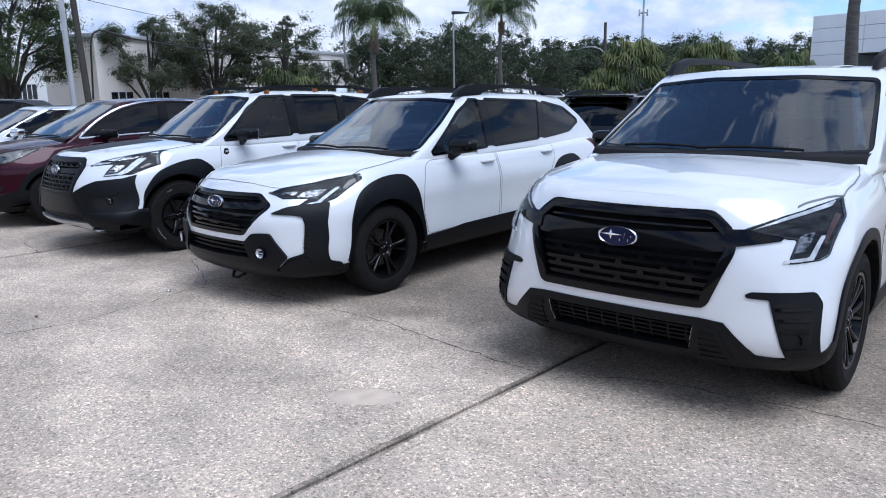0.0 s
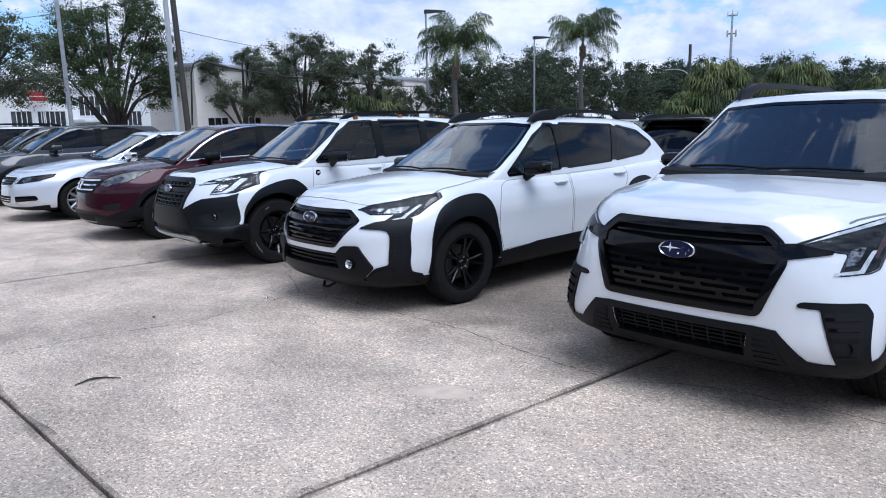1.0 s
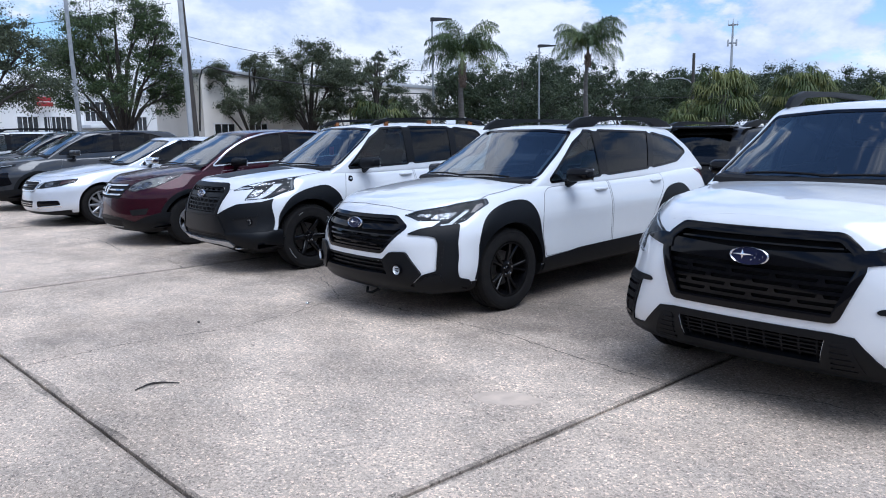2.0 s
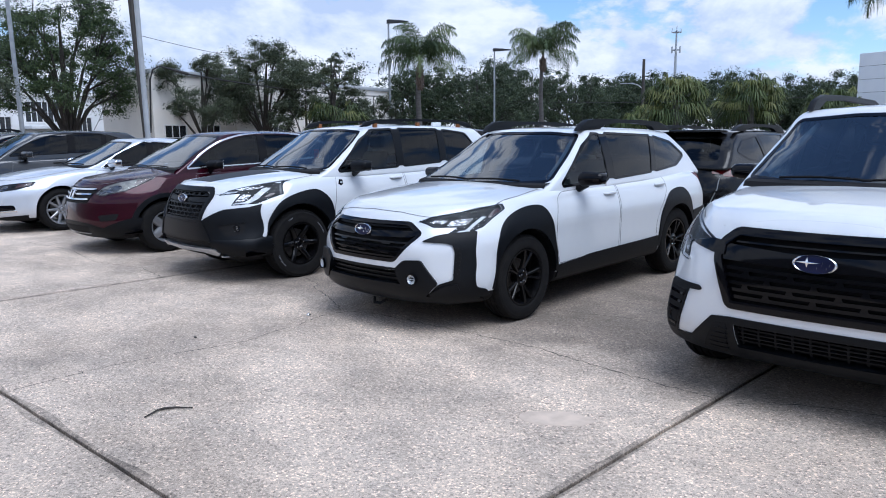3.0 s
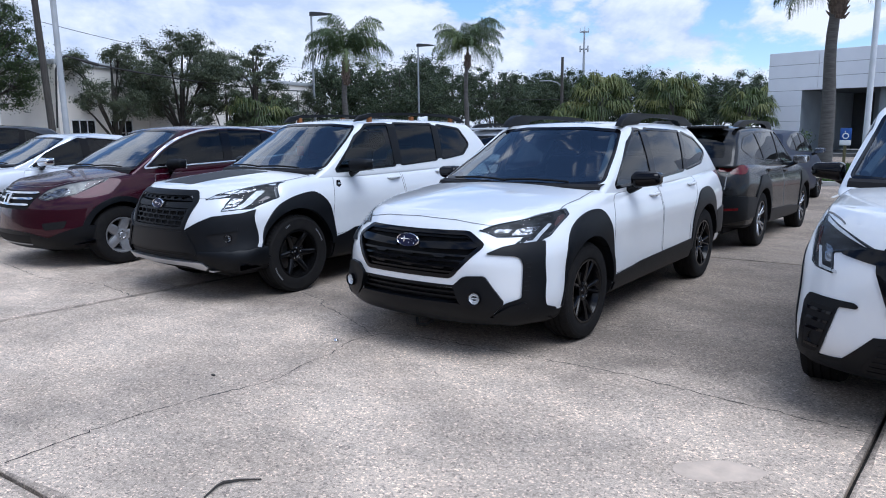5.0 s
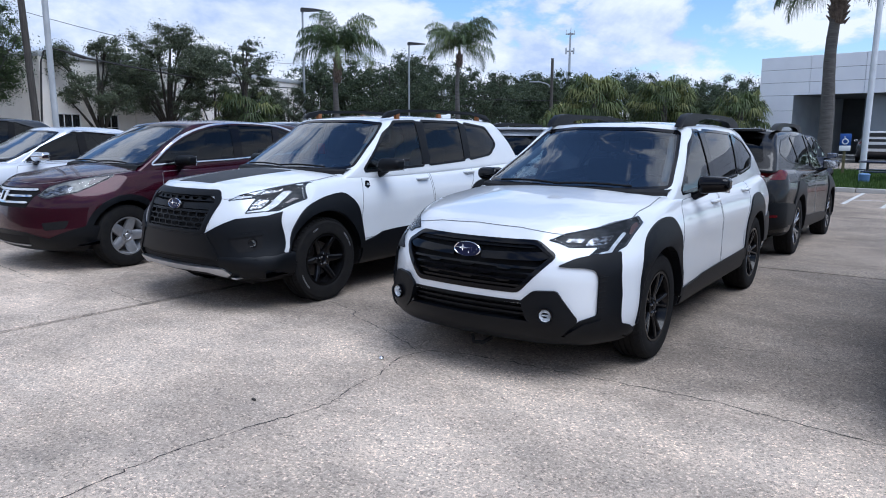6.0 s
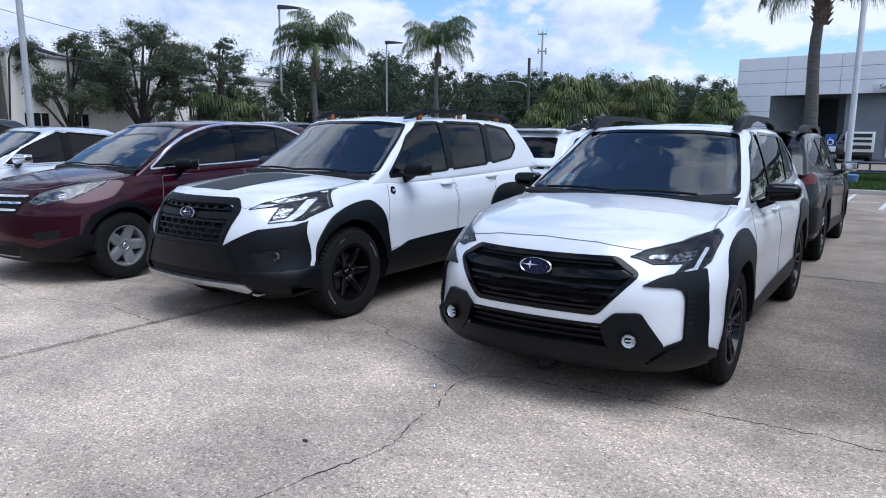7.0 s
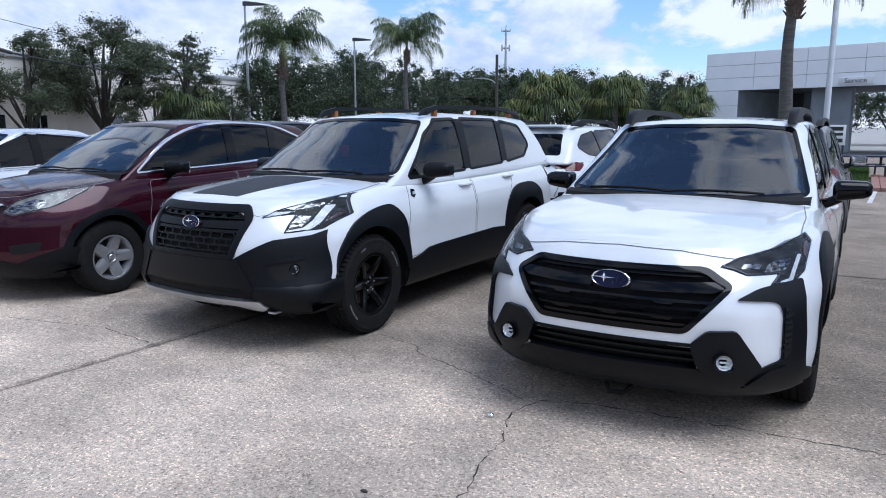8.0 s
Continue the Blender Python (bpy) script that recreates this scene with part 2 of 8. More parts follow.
def lathe(bm, profile, seg=40, axis="x", centre=(0, 0, 0), closed=False):
    """Turns (radius, along) pairs about an axis."""
    rings = []
    cx, cy, cz = centre
    for r, h in profile:
        ring = []
        for k in range(seg):
            a = k * 2 * math.pi / seg
            c, s = r * math.cos(a), r * math.sin(a)
            ring.append(bm.verts.new({"x": (cx + h, cy + c, cz + s), "y": (cx + c, cy + h, cz + s), "z": (cx + c, cy + s, cz + h)}[axis]))
        rings.append(ring)
    pairs = list(zip(rings, rings[1:])) + ([(rings[-1], rings[0])] if closed else [])
    for a, b in pairs:
        for k in range(seg):
            bm.faces.new((a[k], a[(k + 1) % seg], b[(k + 1) % seg], b[k]))
    return rings


def fillet(pts, r, steps=3):
    """Rounds the corners of an outline. r: one radius, or one for each corner."""
    n, out = len(pts), []
    for i in range(n):
        p, a, b = Vector(pts[i]), Vector(pts[i - 1]), Vector(pts[(i + 1) % n])
        ri = r[i] if isinstance(r, (list, tuple)) else r
        da, db = (a - p), (b - p)
        la, lb = da.length, db.length
        k = min(ri, la * 0.45, lb * 0.45)
        if k < 1e-4:
            out.append((p.x, p.y))
            continue
        a, b = p + da / la * k, p + db / lb * k
        for j in range(steps + 1):
            u = j / steps
            q = a * (1 - u) ** 2 + p * 2 * u * (1 - u) + b * u * u
            out.append((q.x, q.y))
    return out


def dense(pts, res):
    out = []
    for i, p in enumerate(pts):
        a, b = Vector(p), Vector(pts[(i + 1) % len(pts)])
        k = max(1, int((b - a).length / res + 0.5))
        out += [tuple(a.lerp(b, j / k)) for j in range(k)]
    return out


def inside(pts, x, y):
    c = False
    j = len(pts) - 1
    for i in range(len(pts)):
        (xi, yi), (xj, yj) = pts[i], pts[j]
        if (yi > y) != (yj > y) and x < (xj - xi) * (y - yi) / (yj - yi) + xi:
            c = not c
        j = i
    return c


def area(pts):
    return sum(pts[i - 1][0] * pts[i][1] - pts[i][0] * pts[i - 1][1] for i in range(len(pts))) / 2


def band(path, width, ends=0.0):
    """The outline of a strip along an open line. width: one, or one for each point."""
    n = len(path)
    left, right = [], []
    for i in range(n):
        a, b = Vector(path[max(i - 1, 0)]), Vector(path[min(i + 1, n - 1)])
        t = (b - a).normalized()
        w = (width[i] if isinstance(width, (list, tuple)) else width) / 2
        nrm = Vector((-t.y, t.x)) * w
        p = Vector(path[i])
        left.append(tuple(p + nrm))
        right.append(tuple(p - nrm))
    return left + right[::-1]


VIEWS = {  # the ray's direction, and how an outline's two numbers lie in space
    "front": (Vector((0, 1, 0)), lambda u, v: Vector((u, -6, v))),
    "rear": (Vector((0, -1, 0)), lambda u, v: Vector((u, 12, v))),
    "left": (Vector((-1, 0, 0)), lambda u, v: Vector((6, u, v))),
    "right": (Vector((1, 0, 0)), lambda u, v: Vector((-6, u, v))),
    "top": (Vector((0, 0, -1)), lambda u, v: Vector((u, v, 6))),
}


def patch(name, pts, view, tree, mat, parent, off=0.004, thick=0.012, res=0.05, lip=0.006, label="", drop=None):
    """A panel with the outline pts, laid on the body that tree holds, standing off proud of it, with a rolled edge."""
    way, place = VIEWS[view]
    if area(pts) < 0:
        pts = pts[::-1]
    rim = dense(pts, res)
    n = len(rim)
    flat = list(rim)
    ring = []
    for i in range(n):
        a, p, b = Vector(rim[i - 1]), Vector(rim[i]), Vector(rim[(i + 1) % n])
        t = (b - a)
        if t.length < 1e-6:
            continue
        t.normalize()
        q = p + Vector((-t.y, t.x)) * lip
        if inside(rim, q.x, q.y):
            ring.append((q.x, q.y))
    flat += ring
    us, vs = [p[0] for p in rim], [p[1] for p in rim]
    nu, nv = int((max(us) - min(us)) / res) + 1, int((max(vs) - min(vs)) / res) + 1
    inner = rim
    for i in range(1, nu):
        for j in range(1, nv):
            u, v = min(us) + i * (max(us) - min(us)) / nu, min(vs) + j * (max(vs) - min(vs)) / nv
            if inside(rim, u, v) and min((u - p[0]) ** 2 + (v - p[1]) ** 2 for p in flat) > (res * 0.5) ** 2:
                flat.append((u, v))
    vv, _, ff, ov, _, _ = delaunay_2d_cdt([Vector(p) for p in flat], [(i, (i + 1) % n) for i in range(n)], [], 1, 1e-5)
    verts, base, norms = [], [], []
    for k, p in enumerate(vv):
        o = place(p.x, p.y)
        hit, nrm = tree.cast(o, way)
        if hit is None:
            hit, nrm = tree.near(o + way * (5.15 if view in ("left", "right") else 5.3))
            if view in ("front", "rear"):
                hit = Vector((p.x, hit.y, p.y))
            elif view in ("left", "right"):
                hit = Vector((hit.x, p.x, p.y))
        if nrm.dot(way) > 0 and nrm.dot(way) > 0.3:
            nrm = -nrm
        rimmed = any(i < n for i in ov[k]) if ov[k] else True
        h = off if drop is None else off + drop(p.x, p.y)
        if rimmed and lip > 0:
            h = h - min(0.6 * lip, 0.004)
        w = (nrm - way * 0.6).normalized()
        verts.append(hit + w * h)
        base.append(hit + w * (h - thick))
        norms.append(nrm)
    faces = []
    for f in ff:
        a, b, c3 = (verts[i] for i in f[:3])
        faces.append(tuple(f) if (b - a).cross(c3 - a).dot(way) < 0 else tuple(f[::-1]))
    count = {}
    for f in faces:
        for i in range(len(f)):
            count[(f[i], f[(i + 1) % len(f)])] = 1
    m, low, extra, skirt = len(verts), {}, [], []
    for e in count:
        if (e[1], e[0]) not in count:
            for i in e:
                if i not in low:
                    low[i] = m + len(extra)
                    extra += [verts[i].copy(), base[i]]
            skirt.append((low[e[1]], low[e[0]], low[e[0]] + 1, low[e[1]] + 1))
    ob = mesh_object(name, verts + extra, faces + skirt, mat, parent, label, 40.0 if drop else 180.0)
    if drop is None:
        ob.data.normals_split_custom_set_from_vertices([tuple(w) for w in norms] + [(0, 0, 0)] * len(extra))
    return ob


def prism(bm, pts, axis, a, b, mat_index=0):
    """Extrudes an outline along x, y or z from a to b, closed."""
    if area(pts) < 0:
        pts = pts[::-1]
    at = {"x": lambda u, v, w: (w, u, v), "y": lambda u, v, w: (u, w, v), "z": lambda u, v, w: (u, v, w)}[axis]
    lo = [bm.verts.new(at(u, v, a)) for u, v in pts]
    hi = [bm.verts.new(at(u, v, b)) for u, v in pts]
    n = len(pts)
    made = [bm.faces.new(lo[::-1]), bm.faces.new(hi)]
    for i in range(n):
        made.append(bm.faces.new((lo[i], lo[(i + 1) % n], hi[(i + 1) % n], hi[i])))
    for f in made:
        f.material_index = mat_index
        if axis == "y":
            f.normal_flip()
    return made


def cut(me, cutter):
    """The mesh me less the closed mesh cutter (both are used up)."""
    a, b = new("work", me), new("tool", cutter)
    mod = a.modifiers.new("cut", "BOOLEAN")
    mod.operation, mod.object, mod.solver = "DIFFERENCE", b, "EXACT"
    bpy.context.view_layer.update()
    out = bpy.data.meshes.new_from_object(a.evaluated_get(bpy.context.evaluated_depsgraph_get()))
    bpy.data.objects.remove(a)
    bpy.data.objects.remove(b)
    bpy.data.meshes.remove(me)
    bpy.data.meshes.remove(cutter)
    return out


def shell_points(dims, r, cells):
    """A rounded box of half sizes dims, as vertices and quads."""
    def line(h, n):
        e = [h - r * (1 - math.tan(math.pi / 4 * k / 4)) for k in range(1, 5)]
        m = [(-1 + 2 * i / n) * (h - r) for i in range(n + 1)]
        return [-v for v in reversed(e)] + m + e
    ls = [line(h, n) for h, n in zip(dims, cells)]
    index, verts, faces = {}, [], []

    def vid(p):
        k = tuple(round(c, 5) for c in p)
        if k not in index:
            q = [max(-(h - r), min(h - r, c)) for c, h in zip(p, dims)]
            d = Vector([c - i for c, i in zip(p, q)])
            d = d.normalized() * r if d.length > 0 else d
            index[k] = len(verts)
            verts.append(tuple(i + c for i, c in zip(q, d)))
        return index[k]
    for ax in range(3):
        u, v = (ax + 1) % 3, (ax + 2) % 3
        for sgn in (-1, 1):
            for i in range(len(ls[u]) - 1):
                for j in range(len(ls[v]) - 1):
                    quad = []
                    for di, dj in ((0, 0), (1, 0), (1, 1), (0, 1)):
                        p = [0, 0, 0]
                        p[ax], p[u], p[v] = sgn * dims[ax], ls[u][i + di], ls[v][j + dj]
                        quad.append(vid(p))
                    if len(set(quad)) == 4:
                        faces.append(tuple(quad if sgn > 0 else quad[::-1]))
    return verts, faces


# ---- cars: x to the car's left, forward is -y, the front axle at y = 0 ----
def lower_shell(c):
    """The painted lower body, from bumper to bumper up to hood and belt."""
    W, L, H, r = 0.92, 2.4, 0.42, c.get("round", 0.06)
    verts, faces = shell_points((W, L, H), r, (26, 84, 14))
    out = []
    for x, y, z in verts:
        p, q, s = x / W, (y + L) / (2 * L), (z + H) / (2 * H)
        ap = abs(p)
        y0 = c["yf"] + c["nose"](s) + c["sweep"](s) * ap ** 2 + c["corner"](s) * ap ** 6
        y1 = c["yr"] - c["tail"](s) - c["tsweep"][0] * ap ** 2 - c["tsweep"][1] * ap ** 6
        Y = y0 + q * (y1 - y0)
        zt = c["top"](Y) - c["crown"](Y) * ap ** 2.2
        zb = c["under"](Y)
        Z = zb + s * (zt - zb)
        X = p * c["plan"](Y) * c["side"](s)
        for yw in (0.0, c["wb"]):
            X += p * c["flare"] * math.exp(-((Y - yw) / 0.42) ** 2) * math.exp(-((Z - 0.72) / 0.3) ** 2)
        out.append((X, Y, Z))
    return out, faces


def upper_shell(c, inset=0.0):
    """The cabin with its pillars and roof."""
    W, L, H, r = 0.75, 1.6, 0.3, 0.065
    verts, faces = shell_points((W, L, H), r, (20, 44, 12))
    out = []
    for x, y, z in verts:
        p, q, s = x / W, (y + L) / (2 * L), (z + H) / (2 * H)
        k = 1 - inset * 1.1
        y0 = c["ws"](s) + c["wsbow"] * p * p + inset * 1.8
        y1 = c["rw"](s) - c["rwbow"] * p * p - inset * 1.8
        Y = y0 + q * (y1 - y0)
        zt = c["roof"](Y) - 0.035 * p * p - inset
        zb = c["belt"](Y) - 0.07 + inset
        Z = zb + s * (zt - zb)
        X = p * k * (c["wbelt"](Y) * (1 - c["tumble"](s)) + c["wroof"](Y) * c["tumble"](s))
        out.append((X, Y, Z))
    return out, faces


def wheel(parent, x, y, c, side):
    """A tyre on its rim with brake disc. side: 1 for the car's left."""
    R, w, rr = c["tyre"][0], c["tyre"][1], c["tyre"][2]
    hub = empty("wheel", "", "")
    hub.parent = parent
    hub.location = (x * side, y, R)
    hub.scale = (side, 1, 1)
    bm = bmesh.new()
    h = w / 2
    lathe(bm, [(rr - 0.004, -h * 0.80), (rr + 0.012, -h * 0.92), (rr + (R - rr) * 0.5, -h * 1.03), (R - 0.03, -h * 0.96), (R - 0.01, -h * 0.84),
               (R, -h * 0.6), (R, -h * 0.42), (R - 0.008, -h * 0.40), (R - 0.008, -h * 0.34), (R, -h * 0.32), (R + 0.001, -h * 0.06), (R - 0.008, -h * 0.04), (R - 0.008, h * 0.04), (R + 0.001, h * 0.06),
               (R, h * 0.32), (R - 0.008, h * 0.34), (R - 0.008, h * 0.40), (R, h * 0.42), (R, h * 0.6), (R - 0.01, h * 0.84), (R - 0.03, h * 0.96), (R - 0.036, h * 0.975), (R - 0.04, h * 0.965),
               (rr + (R - rr) * 0.5, h * 1.03), (rr + 0.016, h * 0.95), (rr + 0.012, h * 0.91), (rr - 0.004, h * 0.80)], 56, "x")
    tyre = part("tyre", bm, M_RUBBER, hub, "black rubber tyre")
    # tread blocks on the shoulder
    bm = bmesh.new()
    for k in range(64):
        a = k * 2 * math.pi / 64
        for q in (-1, 1):
            m = Matrix.Rotation(a + q * 0.02, 4, "X") @ Matrix.Translation((q * h * 0.74, 0, R - (0.006 if c.get("letters") else 0.0115))) @ Matrix.Rotation(q * 0.5, 4, "Y") @ Matrix.Diagonal((h * 0.34, 0.022, 0.012, 1))
            bmesh.ops.create_cube(bm, size=1.0, matrix=m)
    part("tread", bm, M_RUBBER, hub, smooth=0)["kind"] = "stuff"
    if c.get("letters"):
        bm = bmesh.new()
        rl = rr + (R - rr) * 0.56
        for a0, n in ((1.9, 9), (1.9 + math.pi, 9), (0.35, 4)):
            for k in range(n):
                a = a0 + k * 0.055
                m = Matrix.Rotation(a, 4, "X") @ Matrix.Translation((h * 1.022, 0, rl)) @ Matrix.Diagonal((0.003, 0.010 if k % 3 else 0.006, 0.013, 1))
                bmesh.ops.create_cube(bm, size=1.0, matrix=m)
        part("sidewall_mark", bm, M_SILVERRIM, hub, "white sidewall marks", 0)["kind"] = "stuff"
    bm = bmesh.new()
    d = h * 0.86
    lathe(bm, [(rr + 0.003, d), (rr + 0.004, d + 0.006), (rr - 0.012, d + 0.004), (rr - 0.02, d - 0.02), (rr - 0.045, 0.0), (rr - 0.06, -d), (rr, -d - 0.004)], 56, "x")
    rim = part("rim", bm, c["rim"], hub, c["rimlabel"])
    bm = bmesh.new()
    n, style = c["spokes"]
    hubr = 0.066
    for k in range(n):
        a = k * 2 * math.pi / n
        for off, wid in ((0.0, 1.0),) if style != "pair" else ((-0.2, 0.55), (0.2, 0.55)):
            rows = []
            for u in (0.0, 0.3, 0.6, 0.85, 1.0):
                rad = hubr * 0.7 + u * (rr - 0.012 - hubr * 0.7)
                half = wid * (c["spokew"][0] * (1 - u) + c["spokew"][1] * u) / 2
                xo = d - 0.004 - c["dish"] * (1 - u) ** 1.5
                ang = a + off * (0.55 + 0.45 * u)
                cs, sn = math.cos(ang), math.sin(ang)
                row = []
                for t, dx in ((-half, -0.03), (-half * 0.85, -0.004), (-half * 0.45, 0.004), (half * 0.45, 0.004), (half * 0.85, -0.004), (half, -0.03)):
                    row.append(bm.verts.new((xo + dx, rad * cs - t * sn, rad * sn + t * cs)))
                rows.append(row)
            for r0, r1 in zip(rows, rows[1:]):
                for i in range(5):
                    bm.faces.new((r0[i], r0[i + 1], r1[i + 1], r1[i]))
                bm.faces.new((r0[5], r0[0], r1[0], r1[5]))
    lathe(bm, [(hubr + 0.01, d - c["dish"] - 0.04), (hubr + 0.008, d - c["dish"] + 0.006), (hubr - 0.02, d - c["dish"] + 0.012), (0.035, d - c["dish"] + 0.002)], 24, "x")
    part("spokes", bm, c.get("spokemat", c["rim"]), hub)
    bm = bmesh.new()
    lathe(bm, [(0.0005, d - c["dish"] + 0.018), (0.022, d - c["dish"] + 0.017), (0.031, d - c["dish"] + 0.008), (0.033, d - c["dish"] - 0.01)], 20, "x")
    part("centre_cap", bm, c.get("cap", M_PIANO), hub)
    bm = bmesh.new()
    lathe(bm, [(0.0003, d - c["dish"] + 0.02), (0.008, d - c["dish"] + 0.018), (0.009, d - c["dish"] - 0.01)], 6, "x")
    nut = part("wheel_nut", bm, M_CHROME, hub)
    for k in range(5):
        a = k * 2 * math.pi / 5 + 0.3
        one = nut if k == 0 else new("wheel_nut", nut.data)
        one.parent, one.location = hub, (0, 0.05 * math.cos(a), 0.05 * math.sin(a))
    bm = bmesh.new()
    lathe(bm, [(0.06, -0.005), (0.155, -0.005), (0.155, -0.03), (0.06, -0.03)], 40, "x", closed=True)
    part("brake_disc", bm, M_STEEL, hub)
    return hub


def seat(parent, x, y, z, wide=0.52, back=0.66):
    st = empty("front_seat" if wide < 0.8 else "rear_bench", "", "")
    st.parent = parent
    st.location = (x, y, z)
    bm = bmesh.new()
    box(bm, -wide / 2, wide / 2, -0.28, 0.24, 0.0, 0.16, 0.05, 3)
    part("seat_cushion", bm, M_SEAT, st)
    bm = bmesh.new()
    box(bm, -wide / 2, wide / 2, -0.07, 0.07, 0.0, back, 0.05, 3)
    for v in bm.verts:
        v.co.x *= 1 - 0.22 * (v.co.z / back) ** 2 * (1 if wide < 0.8 else 0.3)
        v.co.y += 0.24 + v.co.z * 0.30
        v.co.z += 0.08
    part("seat_back", bm, M_SEAT, st)
    for hx in (0.0,) if wide < 0.8 else (-wide * 0.33, 0.0, wide * 0.33):
        bm = bmesh.new()
        box(bm, hx - 0.13, hx + 0.13, -0.05, 0.05, 0.0, 0.18, 0.04, 3)
        bmesh.ops.translate(bm, verts=bm.verts, vec=(0, 0.24 + back * 0.32, back + 0.13))
        part("headrest", bm, M_SEAT, st)


def door_mirror(parent, c, side, cap):
    x, y, z = c["mirror"]
    bm = bmesh.new()
    vs, fs = shell_points((0.105, 0.085, 0.07), 0.045, (4, 3, 3))
    made = []
    for px, py, pz in vs:
        k = (px + 0.105) / 0.21
        made.append(bm.verts.new((px * 1.05, (py - 0.02 * (1 - abs(pz) / 0.07)) * (1 - 0.22 * k) + 0.03 * k, pz * (1 - 0.28 * k) + 0.012 * k)))
    for f in fs:
        bm.faces.new([made[i] for i in f])
    bmesh.ops.scale(bm, verts=bm.verts, vec=(side, 1, 1))
    bmesh.ops.translate(bm, verts=bm.verts, vec=(side * (x + 0.12), y, z))
    body = part("door_mirror", bm, cap, parent, c["mirrorlabel"])
    bm = bmesh.new()
    tube(bm, [(side * (x - 0.10), y + 0.015, z - 0.10), (side * (x - 0.02), y + 0.01, z - 0.085), (side * (x + 0.06), y, z - 0.045)], [0.04, 0.032, 0.03], 10)
    part("mirror_arm", bm, M_PIANO, body)
    bm = bmesh.new()
    vs, fs = shell_points((0.092, 0.006, 0.056), 0.005, (3, 1, 3))
    made = [bm.verts.new((px * side + side * (x + 0.12), py + y + 0.078, pz + z)) for px, py, pz in vs]
    for f in fs:
        bm.faces.new([made[i] for i in f])
    part("mirror_glass", bm, M_CHROME, body)


def emblem(parent, at, wide, high, blue=M_BADGE, tilt=0.0):
    """An oval badge: chrome ring, dark field, a few bright points."""
    x, y, z = at
    top = empty("badge", "oval chrome badge with a dark blue field", "")
    top.parent = parent
    top.location = (x, y, z)
    top.rotation_euler = (radians(tilt), 0, 0)
    bm = bmesh.new()
    rings = lathe(bm, [(0.88, 0.0), (0.90, -0.012), (0.95, -0.016), (1.0, -0.012), (1.02, 0.004)], 40, "y")
    bmesh.ops.scale(bm, verts=bm.verts, vec=(wide / 2, 1, high / 2))
    part("badge_ring", bm, M_CHROME, top, "chrome ring")
    bm = bmesh.new()
    lathe(bm, [(0.001, -0.008), (0.5, -0.0075), (0.9, -0.004), (0.92, 0.006)], 40, "y")
    bmesh.ops.scale(bm, verts=bm.verts, vec=(wide / 2, 1, high / 2))
    part("badge_field", bm, blue, top, "dark blue field")
    for u, v, s in ((-0.36, 0.12, 0.42), (0.10, -0.36, 0.13), (0.34, 0.20, 0.12), (0.52, -0.34, 0.13), (0.30, -0.10, 0.11), (0.66, 0.02, 0.13)):
        cx, cz = u * wide / 2, v * high / 2
        bm = bmesh.new()
        c0 = bm.verts.new((cx, -0.013, cz))
        ring = []
        for k in range(8):
            rr = s * wide / 2 * (1.0 if k % 2 == 0 else 0.28) * (1.35 if k in (0, 4) else 0.8)
            ring.append(bm.verts.new((cx + rr * math.cos(k * math.pi / 4), -0.0085, cz + rr * 0.75 * math.sin(k * math.pi / 4))))
        for k in range(8):
            bm.faces.new((c0, ring[k], ring[(k + 1) % 8]))
        part("badge_star", bm, M_CHROME, top, "small chrome star", 0)
    return top


def handle(parent, c, y, z, side, mat):
    tree = c["tree"]
    hit, nrm = tree.cast(Vector((side * 6, y, z)), Vector((-side, 0, 0)))
    x = hit.x
    bm = bmesh.new()
    tube(bm, [(x - side * 0.004, y - 0.095, z), (x + side * 0.022, y - 0.075, z + 0.001), (x + side * 0.032, y, z + 0.004), (x + side * 0.024, y + 0.07, z + 0.006), (x - side * 0.004, y + 0.09, z + 0.006)], [0.012, 0.015, 0.016, 0.015, 0.012], 8)
    return part("door_handle", bm, mat, parent)


